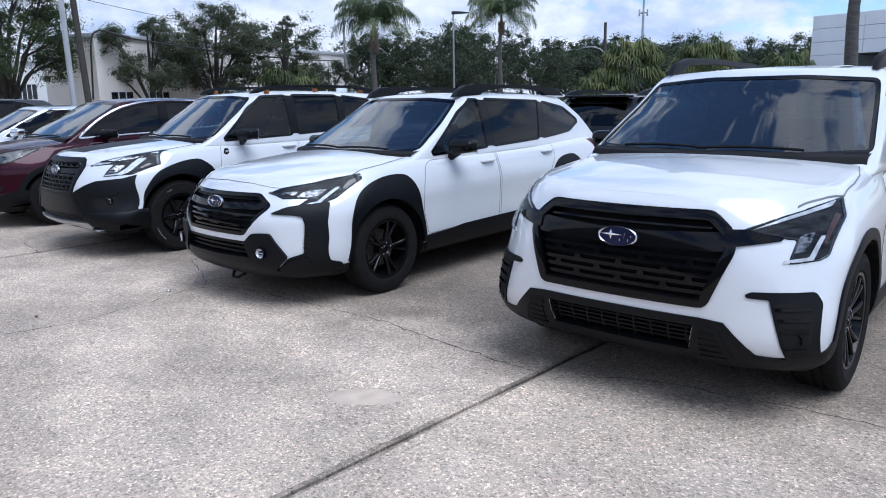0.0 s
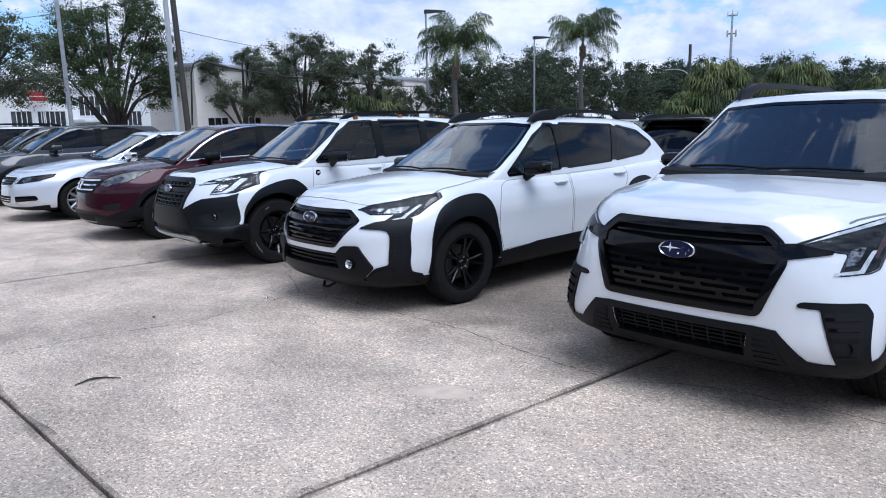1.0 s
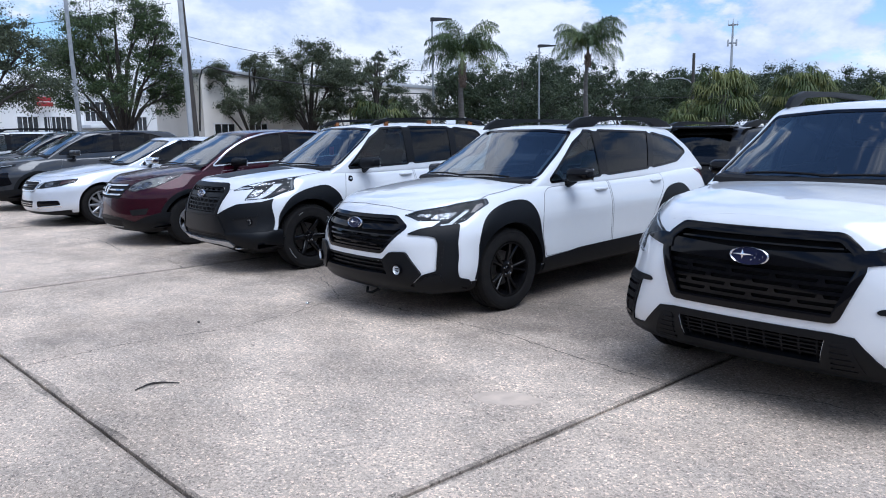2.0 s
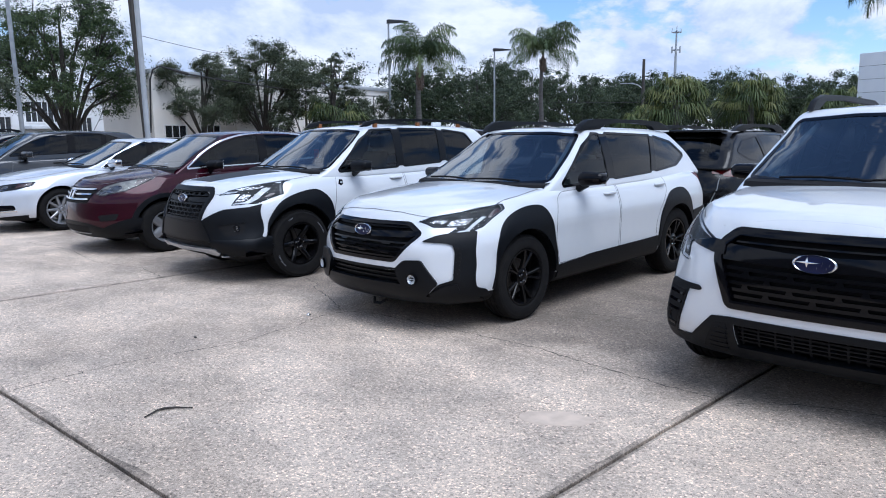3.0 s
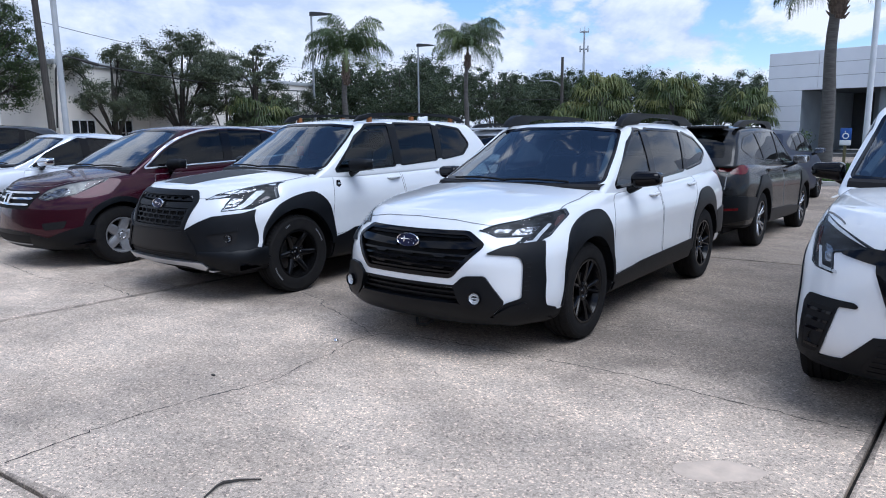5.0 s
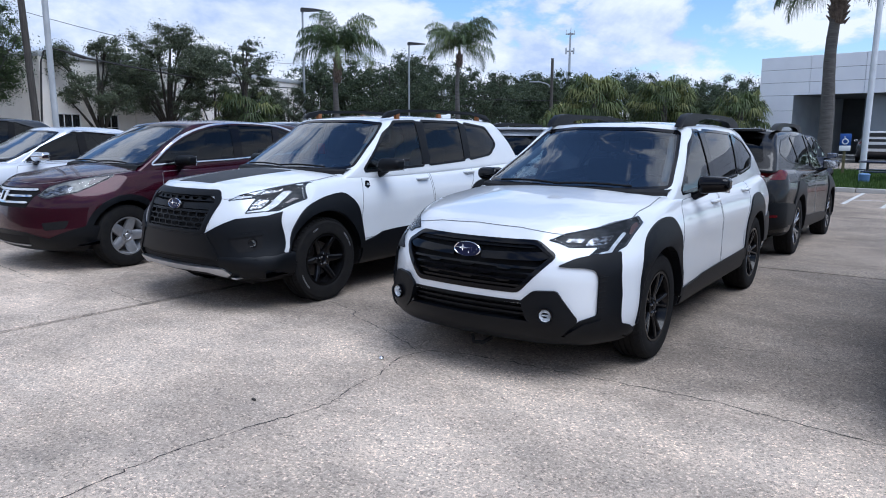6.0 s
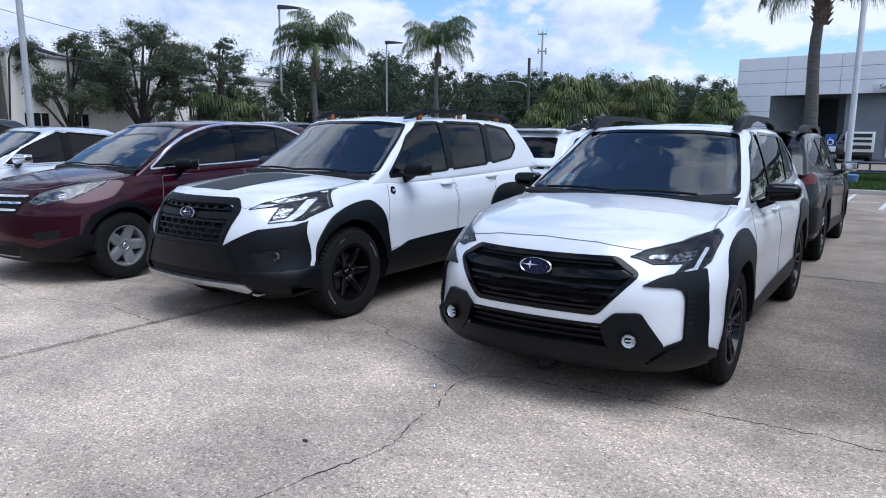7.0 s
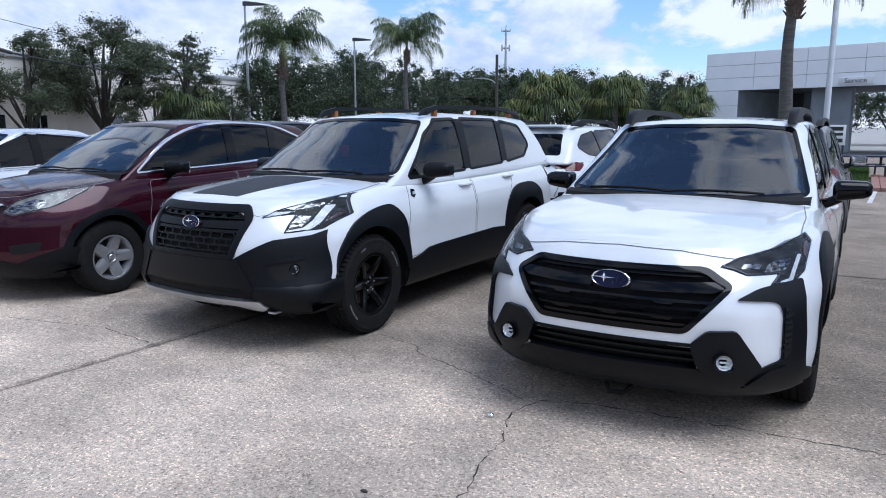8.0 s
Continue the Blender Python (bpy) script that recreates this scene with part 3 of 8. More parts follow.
def build_car(name, label, category, c, m, group="parked cars"):
    """One car by the numbers in c, set at the pose m."""
    car = empty(name, label, category, m, group)
    c["screen"] = [(u * c.get("screenw", 0.98), v) for u, v in c["screen"]]
    # the front side window keeps clear of the windscreen pillar
    wname, outline, dark = c["windows"][0]
    low, high = c["belt"](0.8) - 0.07, c["roof"](1.2) - 0.03
    clear = lambda u, v: (max(u, c["ws"]((v - low) / (high - low)) + c["wsbow"] + 0.075), v)
    c["clear"] = clear
    c["windows"] = [(wname, [clear(u, v) for u, v in outline], dark)] + list(c["windows"][1:])
    paint = c["paint"]
    lv, lf = lower_shell(c)
    uv, uf = upper_shell(c)
    n = len(lv)
    tree = Skin(lv + uv, list(lf) + [tuple(i + n for i in f) for f in uf])
    ltree, utree = Skin(lv, lf), Skin(uv, uf)
    c["tree"], c["ltree"], c["utree"] = tree, ltree, utree
    # lower body with wheel wells, cabin and pockets taken out
    me = bpy.data.meshes.new("body")
    me.from_pydata(lv, [], lf)
    bm = bmesh.new()
    for yw in (0.0, c["wb"]):
        for sd in (-1, 1):
            R = c["tyre"][0]
            pts = [(yw + (R + c["gap"]) * math.cos(k * math.pi / 14), R + (R + c["gap"]) * math.sin(k * math.pi / 14) * c.get("archz", 1.0)) for k in range(15)]
            pts += [(yw - R - c["gap"], 0.0), (yw + R + c["gap"], 0.0)]
            prism(bm, pts, "x", *sorted((sd * 0.50, sd * 1.3)), 1)
    if c.get("cabin", True):
        y0, y1 = c["cabin_y"]
        w = c["wbelt"](1.0) - 0.13
        prism(bm, [(-w, y0), (w, y0), (w, y1), (-w, y1)], "z", 0.48, 1.6, 2)
        # hollow below the foot of the windscreen
        prism(bm, [(-w, y0 - 0.25), (w, y0 - 0.25), (w, y0 - 0.002), (-w, y0 - 0.002)], "z", c["dash"][0] - 0.12, 1.6, 2)
    for pts, depth in c.get("pockets", ()):
        ys = [ltree.cast(Vector((u, -6, v)), Vector((0, 1, 0)))[0] for u, v in pts]
        back = min(h.y for h in ys if h) + depth
        prism(bm, pts, "y", -2.0, back, 1)
    tool = bpy.data.meshes.new("tool")
    bm.to_mesh(tool)
    bm.free()
    me = cut(me, tool)
    for f in me.polygons:
        if f.material_index == 0 and f.center.z < c["skirt"]:
            f.material_index = 1
    body = finish("body", me, [paint, M_VOID, M_TRIM], car, c["paintlabel"], 35.0)
    # cabin shell with openings
    iv, jf = upper_shell(c, 0.035)
    k = len(uv)
    me = bpy.data.meshes.new("cabin")
    me.from_pydata(uv + iv, [], list(uf) + [tuple(i + k for i in f[::-1]) for f in jf])
    me.polygons.foreach_set("material_index", [0] * len(uf) + [1] * len(jf))
    for group in ([(o[1], "x", -1.3, 1.3) for o in c["windows"]], [(c["screen"], "y", -1.0, c["screen_y"])], [(c["back"], "y", c["back_y"], 6.0)]):
        bm = bmesh.new()
        for pts, axis, lo, hi in group:
            prism(bm, pts, axis, lo, hi, 2)
        tool = bpy.data.meshes.new("tool")
        bm.to_mesh(tool)
        bm.free()
        me = cut(me, tool)
    finish("roof", me, [c.get("roofpaint", paint), M_LINER, M_PIANO], car, "", 35.0)
    # glass
    patch("windscreen", c["screen"], "front", utree, M_WS, car, 0.0, 0.005, 0.09, 0.0, "large tinted windscreen")
    patch("rear_window", c["back"], "rear", utree, M_PRIVACY, car, 0.0, 0.005, 0.09, 0.0, "dark rear window")
    for wname, outline, dark in c["windows"]:
        for view in ("left", "right"):
            patch(wname, outline, view, utree, M_PRIVACY if dark else M_SIDEGLASS, car, -0.002, 0.005, 0.1, 0.0)
    # black surround of screen
    ring(car, "screen_surround", c["screen"], "front", utree, M_PIANO, 0.008, -0.016, 0.003)
    # cabin fittings
    if c.get("fittings", True):
        dz, dy = c["dash"]
        bm = bmesh.new()
        box(bm, -0.66, 0.66, dy - 0.42, dy + 0.22, dz - 0.35, dz, 0.05, 3)
        part("dashboard", bm, M_TRIM, car)
        bm = bmesh.new()
        lathe(bm, [(0.185 + 0.014 * math.cos(t * math.pi / 4), 0.014 * math.sin(t * math.pi / 4)) for t in range(8)], 28, "y", closed=True)
        box(bm, -0.17, 0.17, -0.02, 0.02, -0.03, 0.04, 0.012)
        bmesh.ops.rotate(bm, verts=bm.verts, cent=(0, 0, 0), matrix=Matrix.Rotation(radians(-25), 3, "X"))
        bmesh.ops.translate(bm, verts=bm.verts, vec=(0.37, dy + 0.38, dz - 0.02))
        part("steering_wheel", bm, M_TRIM, car)
        for sx in (-0.37, 0.37):
            seat(car, sx, dy + 0.95, dz - 0.50)
        seat(car, 0.0, dy + 1.85, dz - 0.48, 1.2, 0.6)
        for sd in (1, -1):
            edge = sorted((v, u) for u, v in c["screen"] if u > 0.3)
            z0, z1, x0 = edge[0][0] + 0.06, edge[-1][0] - 0.05, max(u for v, u in edge)
            pts = []
            for k in range(6):
                u = k / 5
                x, z = sd * ((x0 - 0.07) * (1 - u) + (x0 * 0.78 - 0.06) * u), z0 + (z1 - z0) * u
                h, nrm = utree.cast(Vector((x, -6, z)), Vector((0, 1, 0)))
                pts.append(h + Vector((0, 0.07, -0.02)))
            bm = bmesh.new()
            tube(bm, pts, [0.03, 0.03, 0.028, 0.026, 0.024, 0.02], 8)
            part("pillar_lining", bm, M_LINER, car, "pale grey pillar lining")
        hit, _ = utree.cast(Vector((0, -6, c["glass_mirror"][1])), Vector((0, 1, 0)))
        my = hit.y + 0.16
        bm = bmesh.new()
        box(bm, -0.12, 0.12, my - 0.012, my + 0.012, c["glass_mirror"][1] - 0.03, c["glass_mirror"][1] + 0.03, 0.01)
        part("interior_mirror", bm, M_VOID, car)
    # wheels
    for yw in (0.0, c["wb"]):
        for sd in (1, -1):
            wheel(car, c["track"], yw, c, sd)
    for sd in (1, -1):
        door_mirror(car, c, sd, c["mirrorcap"])
    # underside
    bm = bmesh.new()
    box(bm, -0.62, 0.62, c["yf"] + 0.35, c["yr"] - 0.35, 0.2, 0.34, 0.03)
    part("underbody", bm, M_VOID, car)
    return car


def ring(parent, name, pts, view, tree, mat, out, inn, off, label="", res=0.05):
    """A frame that follows an outline: out beyond it, inn inside (negative) of it."""
    if area(pts) < 0:
        pts = pts[::-1]
    pts = dense(pts, res)
    n = len(pts)
    a, b = [], []
    for i in range(n):
        t = (Vector(pts[(i + 1) % n]) - Vector(pts[i - 1])).normalized()
        nr = Vector((t.y, -t.x))
        a.append(Vector(pts[i]) + nr * out)
        b.append(Vector(pts[i]) + nr * inn)
    way, place = VIEWS[view]

    def lay(p, h):
        o = place(p.x, p.y)
        hit, nrm = tree.cast(o, way)
        if hit is None:
            hit, nrm = tree.near(o + way * 5.2)
        if nrm.dot(way) > 0:
            nrm = -nrm
        return hit + nrm * h
    verts, faces = [], []
    for p, q in zip(a, b):
        mid = (p + q) / 2
        verts += [lay(p, -0.006), lay(p, off * 0.7), lay(mid, off), lay(q, off * 0.7), lay(q, -0.008)]
    for i in range(n):
        j = (i + 1) % n
        for k in range(4):
            faces.append((5 * i + k, 5 * j + k, 5 * j + k + 1, 5 * i + k + 1))
    return mesh_object(name, verts, faces, mat, parent, label, 50.0)


def mirrored(pts):
    return [(-u, v) for u, v in pts]


def outback_spec(paint, paintlabel):
    return dict(
        paint=paint, paintlabel=paintlabel, wb=2.745, yf=-1.03, yr=3.83, flare=0.012, skirt=0.33,
        nose=curve((0, 0.11), (0.15, 0.02), (0.3, 0.0), (0.55, 0.0), (0.75, 0.03), (0.88, 0.085), (1, 0.17)),
        tail=curve((0, 0.12), (0.2, 0.02), (0.5, 0.0), (0.75, 0.06), (1, 0.16)),
        sweep=curve((0, 0.13), (0.6, 0.15), (1, 0.34)), corner=curve((0, 0.34), (0.5, 0.43), (0.8, 0.52), (1, 0.53)), tsweep=(0.08, 0.25),
        top=curve((-1.03, 0.93), (-0.8, 0.985), (-0.4, 1.05), (0.0, 1.09), (0.45, 1.115), (0.8, 1.09), (2.0, 1.095), (3.0, 1.12), (3.85, 1.13)),
        crown=curve((-1.0, 0.05), (-0.3, 0.075), (0.4, 0.055), (0.9, 0.03), (3.8, 0.03)),
        under=curve((-1.0, 0.25), (-0.5, 0.23), (0.5, 0.24), (2.5, 0.25), (3.3, 0.28), (3.8, 0.36)),
        plan=curve((-1.0, 0.87), (-0.5, 0.915), (0.0, 0.925), (1.3, 0.915), (2.7, 0.925), (3.3, 0.90), (3.83, 0.82)),
        side=curve((0, 0.93), (0.12, 0.975), (0.3, 0.99), (0.5, 0.985), (0.68, 0.99), (0.8, 0.97), (1, 0.905)),
        ws=curve((0, 0.10), (0.2, 0.32), (0.6, 0.74), (1, 1.17)), wsbow=0.15,
        rw=curve((0, 3.78), (0.3, 3.62), (0.7, 3.40), (1, 3.12)), rwbow=0.12,
        roof=curve((0.9, 1.555), (1.3, 1.60), (1.9, 1.618), (2.6, 1.605), (3.2, 1.56)),
        belt=curve((0.2, 1.07), (0.6, 1.06), (2.0, 1.08), (3.8, 1.12)),
        wbelt=curve((0.2, 0.83), (0.6, 0.842), (2.6, 0.83), (3.6, 0.76)), wroof=curve((1.0, 0.655), (2.0, 0.665), (3.2, 0.60)),
        tumble=curve((0, 0.0), (0.5, 0.42), (1, 1.0)),
        windows=[("front_window", fillet([(0.64, 1.085), (1.43, 1.11), (1.46, 1.53), (1.27, 1.535), (1.06, 1.44)], 0.03), False),
                 ("rear_door_window", fillet([(1.53, 1.115), (2.31, 1.145), (2.47, 1.505), (1.55, 1.535)], 0.03), True),
                 ("quarter_window", fillet([(2.38, 1.15), (2.95, 1.195), (3.22, 1.29), (2.98, 1.43), (2.54, 1.50)], 0.04), True)],
        screen=fillet([(-0.74, 1.125), (-0.4, 1.10), (0.4, 1.10), (0.74, 1.125), (0.575, 1.53), (0.3, 1.555), (-0.3, 1.555), (-0.575, 1.53)], 0.035),
        back=fillet([(-0.60, 1.17), (0.60, 1.17), (0.50, 1.46), (-0.50, 1.46)], 0.05), screen_y=1.35, back_y=2.95,
        screenw=1.035, cabin_y=(0.55, 3.45), dash=(1.03, 0.75), glass_mirror=(0.93, 1.47), mirror=(0.87, 0.86, 1.135), mirrorcap=M_PIANO, mirrorlabel="gloss black door mirror",
        tyre=(0.362, 0.225, 0.236), track=0.79, gap=0.055, spokes=(5, "pair"), spokew=(0.055, 0.06), dish=0.03, rim=M_BLACKRIM, rimlabel="black alloy rim")


def forester_spec():
    c = outback_spec(M_WHITE, "white painted body")
    c.update(skirt=0.47, wb=2.67, yf=-0.94, yr=3.70,
             nose=curve((0, 0.13), (0.12, 0.03), (0.25, 0.0), (0.5, 0.0), (0.72, 0.03), (0.88, 0.08), (1, 0.15)),
             sweep=curve((0, 0.12), (0.6, 0.14), (1, 0.28)), corner=curve((0, 0.16), (0.2, 0.21), (0.42, 0.40), (0.7, 0.48), (1, 0.5)),
             top=curve((-0.94, 0.985), (-0.7, 1.045), (-0.3, 1.095), (0.1, 1.125), (0.45, 1.14), (0.8, 1.11), (2.0, 1.12), (3.0, 1.14), (3.7, 1.15)),
             under=curve((-1.0, 0.30), (-0.5, 0.25), (0.5, 0.25), (2.5, 0.26), (3.1, 0.3), (3.7, 0.38)),
             plan=curve((-1.0, 0.865), (-0.5, 0.895), (0.0, 0.905), (1.3, 0.90), (2.6, 0.905), (3.2, 0.88), (3.7, 0.81)),
             ws=curve((0, 0.08), (0.2, 0.30), (0.6, 0.66), (1, 1.01)), wsbow=0.13, screenw=1.05,
             rw=curve((0, 3.68), (0.3, 3.58), (0.7, 3.42), (1, 3.22)),
             roof=curve((0.9, 1.60), (1.3, 1.645), (1.9, 1.665), (2.6, 1.655), (3.3, 1.615)),
             belt=curve((0.2, 1.10), (0.6, 1.09), (2.0, 1.10), (3.7, 1.15)),
             wbelt=curve((0.2, 0.815), (0.6, 0.832), (2.6, 0.825), (3.6, 0.76)), wroof=curve((1.0, 0.66), (2.0, 0.67), (3.3, 0.61)),
             windows=[("front_window", fillet([(0.60, 1.125), (1.51, 1.15), (1.53, 1.59), (1.20, 1.58), (1.0, 1.46)], 0.03), False),
                      ("rear_door_window", fillet([(1.60, 1.155), (2.26, 1.185), (2.30, 1.585), (1.62, 1.595)], 0.03), True),
                      ("quarter_window", fillet([(2.35, 1.19), (2.80, 1.235), (2.98, 1.35), (2.84, 1.53), (2.38, 1.58)], 0.045), True)],
             screen=fillet([(-0.73, 1.155), (-0.4, 1.13), (0.4, 1.13), (0.73, 1.155), (0.575, 1.57), (0.3, 1.595), (-0.3, 1.595), (-0.575, 1.57)], 0.035),
             back=fillet([(-0.60, 1.19), (0.60, 1.19), (0.50, 1.52), (-0.50, 1.52)], 0.05), screen_y=1.3, back_y=3.05,
             cabin_y=(0.55, 3.4), dash=(1.06, 0.75), glass_mirror=(0.9, 1.52), mirror=(0.85, 0.80, 1.175), mirrorcap=M_CLAD, mirrorlabel="matt black door mirror",
             tyre=(0.368, 0.23, 0.226), track=0.79, gap=0.075, spokes=(6, "wide"), spokew=(0.075, 0.05), dish=0.045, letters=True)
    return c


def ascent_spec():
    c = outback_spec(M_WHITE, "white painted body")
    c.update(skirt=0.36, wb=2.95, yf=-0.88, yr=4.1,
             nose=curve((0, 0.14), (0.12, 0.04), (0.25, 0.0), (0.5, 0.0), (0.75, 0.02), (0.9, 0.06), (1, 0.12)),
             sweep=curve((0, 0.06), (0.6, 0.11), (1, 0.22)), corner=curve((0, 0.16), (0.4, 0.25), (0.7, 0.38), (1, 0.45)),
             top=curve((-0.93, 1.05), (-0.65, 1.115), (-0.2, 1.165), (0.2, 1.19), (0.5, 1.205), (0.9, 1.16), (2.0, 1.17), (3.0, 1.19), (4.0, 1.21)),
             under=curve((-1.0, 0.245), (-0.5, 0.24), (0.5, 0.25), (2.5, 0.26), (3.4, 0.3), (4.0, 0.38)),
             plan=curve((-0.93, 0.90), (-0.5, 0.945), (0.0, 0.96), (1.3, 0.955), (2.9, 0.96), (3.5, 0.94), (4.05, 0.86)),
             ws=curve((0, 0.12), (0.2, 0.32), (0.6, 0.74), (1, 1.16)), wsbow=0.15,
             rw=curve((0, 4.0), (0.3, 3.90), (0.7, 3.75), (1, 3.55)),
             roof=curve((1.0, 1.69), (1.4, 1.735), (2.1, 1.755), (2.9, 1.745), (3.7, 1.70)),
             belt=curve((0.2, 1.16), (0.6, 1.15), (2.0, 1.16), (4.0, 1.20)),
             wbelt=curve((0.2, 0.90), (0.6, 0.91), (2.6, 0.90), (3.8, 0.83)), wroof=curve((1.0, 0.765), (2.0, 0.765), (3.6, 0.70)),
             windows=[("front_window", fillet([(0.72, 1.175), (1.55, 1.195), (1.57, 1.66), (1.33, 1.66), (1.12, 1.54)], 0.03), False),
                      ("rear_door_window", fillet([(1.65, 1.20), (2.55, 1.22), (2.62, 1.65), (1.67, 1.665)], 0.03), True),
                      ("quarter_window", fillet([(2.66, 1.225), (3.45, 1.26), (3.5, 1.55), (2.73, 1.645)], 0.045), True)],
             screenw=1.055, screen=fillet([(-0.80, 1.22), (-0.4, 1.195), (0.4, 1.195), (0.80, 1.22), (0.69, 1.632), (0.3, 1.662), (-0.3, 1.662), (-0.69, 1.632)], 0.035),
             back=fillet([(-0.64, 1.25), (0.64, 1.25), (0.54, 1.6), (-0.54, 1.6)], 0.05), screen_y=1.45, back_y=3.3,
             cabin_y=(0.65, 3.7), dash=(1.13, 0.85), glass_mirror=(1.0, 1.6), mirror=(0.91, 0.95, 1.23), mirrorcap=M_PIANO,
             tyre=(0.378, 0.245, 0.256), track=0.82, gap=0.06, spokes=(7, "pair"), spokew=(0.05, 0.06), dish=0.03)
    return c


def crv_spec():
    c = outback_spec(M_MAROON, "dark maroon metallic body")
    c.update(skirt=0.30, wb=2.62, yf=-0.90, yr=3.62,
             nose=curve((0, 0.14), (0.15, 0.03), (0.3, 0.0), (0.5, 0.01), (0.72, 0.04), (0.88, 0.10), (1, 0.20)),
             sweep=curve((0, 0.2), (0.6, 0.24), (1, 0.34)), corner=curve((0, 0.45), (1, 0.45)),
             top=curve((-0.9, 0.93), (-0.6, 1.00), (-0.2, 1.065), (0.2, 1.105), (0.4, 1.115), (0.8, 1.09), (2.0, 1.12), (3.6, 1.16)),
             under=curve((-1.0, 0.24), (-0.5, 0.21), (0.5, 0.22), (2.5, 0.23), (3.1, 0.26), (3.6, 0.34)),
             plan=curve((-0.9, 0.85), (-0.5, 0.895), (0.0, 0.905), (1.3, 0.90), (2.6, 0.91), (3.2, 0.88), (3.62, 0.80)),
             ws=curve((0, 0.08), (0.2, 0.23), (0.6, 0.57), (1, 1.02)), wsbow=0.05,
             rw=curve((0, 3.58), (0.3, 3.45), (0.7, 3.28), (1, 3.05)),
             roof=curve((0.9, 1.57), (1.3, 1.62), (1.8, 1.635), (2.6, 1.61), (3.2, 1.56)),
             belt=curve((0.2, 1.07), (0.6, 1.06), (2.0, 1.10), (3.6, 1.16)),
             wbelt=curve((0.2, 0.81), (0.6, 0.825), (2.6, 0.815), (3.5, 0.74)), wroof=curve((1.0, 0.635), (2.0, 0.645), (3.2, 0.58)),
             windows=[("front_window", fillet([(0.46, 1.13), (1.58, 1.165), (1.62, 1.565), (1.34, 1.535), (1.09, 1.475), (0.86, 1.385), (0.67, 1.28)], [0.02, 0.03, 0.03, 0.1, 0.1, 0.1, 0.1], 4), True),
                      ("rear_door_window", fillet([(1.68, 1.165), (2.24, 1.185), (2.32, 1.545), (1.72, 1.565)], 0.03), True),
                      ("quarter_window", fillet([(2.31, 1.19), (2.85, 1.25), (2.95, 1.36), (2.40, 1.535)], 0.04), True)],
             screen=fillet([(-0.73, 1.125), (-0.4, 1.10), (0.4, 1.10), (0.73, 1.125), (0.56, 1.54), (0.3, 1.565), (-0.3, 1.565), (-0.56, 1.54)], 0.035),
             back=fillet([(-0.58, 1.2), (0.58, 1.2), (0.48, 1.48), (-0.48, 1.48)], 0.05), screen_y=1.32, back_y=2.9,
             cabin_y=(0.5, 3.3), dash=(1.03, 0.70), glass_mirror=(0.9, 1.48), mirror=(0.85, 0.72, 1.15), mirrorcap=M_CLAD, mirrorlabel="black door mirror",
             tyre=(0.345, 0.225, 0.208), track=0.785, gap=0.055, spokes=(5, "wide"), spokew=(0.125, 0.105), dish=0.03, rim=M_SILVERRIM, rimlabel="silver alloy rim", cap=M_SILVERRIM)
    return c


def sedan_spec():
    c = outback_spec(M_SILVER, "silver painted body")
    c.update(skirt=0.24, wb=2.84, yf=-1.0, yr=4.05,
             nose=curve((0, 0.12), (0.15, 0.02), (0.3, 0.0), (0.5, 0.01), (0.75, 0.05), (0.9, 0.12), (1, 0.22)), sweep=curve((0, 0.2), (0.6, 0.24), (1, 0.34)), corner=curve((0, 0.45), (1, 0.45)),
             tail=curve((0, 0.1), (0.3, 0.0), (0.7, 0.02), (1, 0.12)),
             top=curve((-1.0, 0.80), (-0.7, 0.86), (-0.2, 0.94), (0.3, 1.0), (0.5, 1.005), (1.0, 0.97), (2.4, 1.0), (3.2, 1.06), (3.7, 1.08), (4.05, 1.05)),
             under=curve((-1.0, 0.2), (0.5, 0.18), (2.5, 0.18), (3.6, 0.24), (4.0, 0.32)),
             plan=curve((-1.0, 0.86), (-0.5, 0.91), (0.0, 0.92), (1.3, 0.915), (2.8, 0.92), (3.5, 0.9), (4.05, 0.82)),
             ws=curve((0, 0.20), (0.2, 0.42), (0.6, 0.86), (1, 1.36)), wsbow=0.09,
             rw=curve((0, 3.7), (0.3, 3.4), (0.7, 2.9), (1, 2.45)), rwbow=0.15,
             roof=curve((1.0, 1.40), (1.5, 1.455), (2.0, 1.465), (2.5, 1.43)),
             belt=curve((0.2, 0.97), (0.6, 0.96), (2.0, 0.97), (3.6, 1.03)),
             wbelt=curve((0.2, 0.77), (0.6, 0.79), (2.6, 0.79), (3.6, 0.7)), wroof=curve((1.0, 0.57), (2.0, 0.59), (3.2, 0.54)),
             windows=[("front_window", fillet([(0.75, 0.985), (1.55, 1.0), (1.58, 1.38), (1.38, 1.37), (1.1, 1.24)], 0.03), True),
                      ("rear_door_window", fillet([(1.64, 1.0), (2.4, 1.02), (2.7, 1.1), (2.45, 1.31), (1.66, 1.38)], 0.03), True)],
             screen=fillet([(-0.72, 1.015), (-0.4, 0.99), (0.4, 0.99), (0.72, 1.015), (0.53, 1.375), (0.3, 1.395), (-0.3, 1.395), (-0.53, 1.375)], 0.035),
             back=fillet([(-0.55, 1.1), (0.55, 1.1), (0.45, 1.34), (-0.45, 1.34)], 0.05), screen_y=1.5, back_y=2.5,
             cabin_y=(0.6, 3.1), dash=(0.93, 0.8), glass_mirror=(1.05, 1.32), mirror=(0.86, 0.85, 1.045), mirrorcap=M_CHROME, mirrorlabel="chrome door mirror",
             tyre=(0.34, 0.225, 0.235), track=0.79, gap=0.045, spokes=(10, "wide"), spokew=(0.05, 0.04), dish=0.03, rim=M_SILVERRIM, rimlabel="silver alloy rim", cap=M_SILVERRIM)
    return c


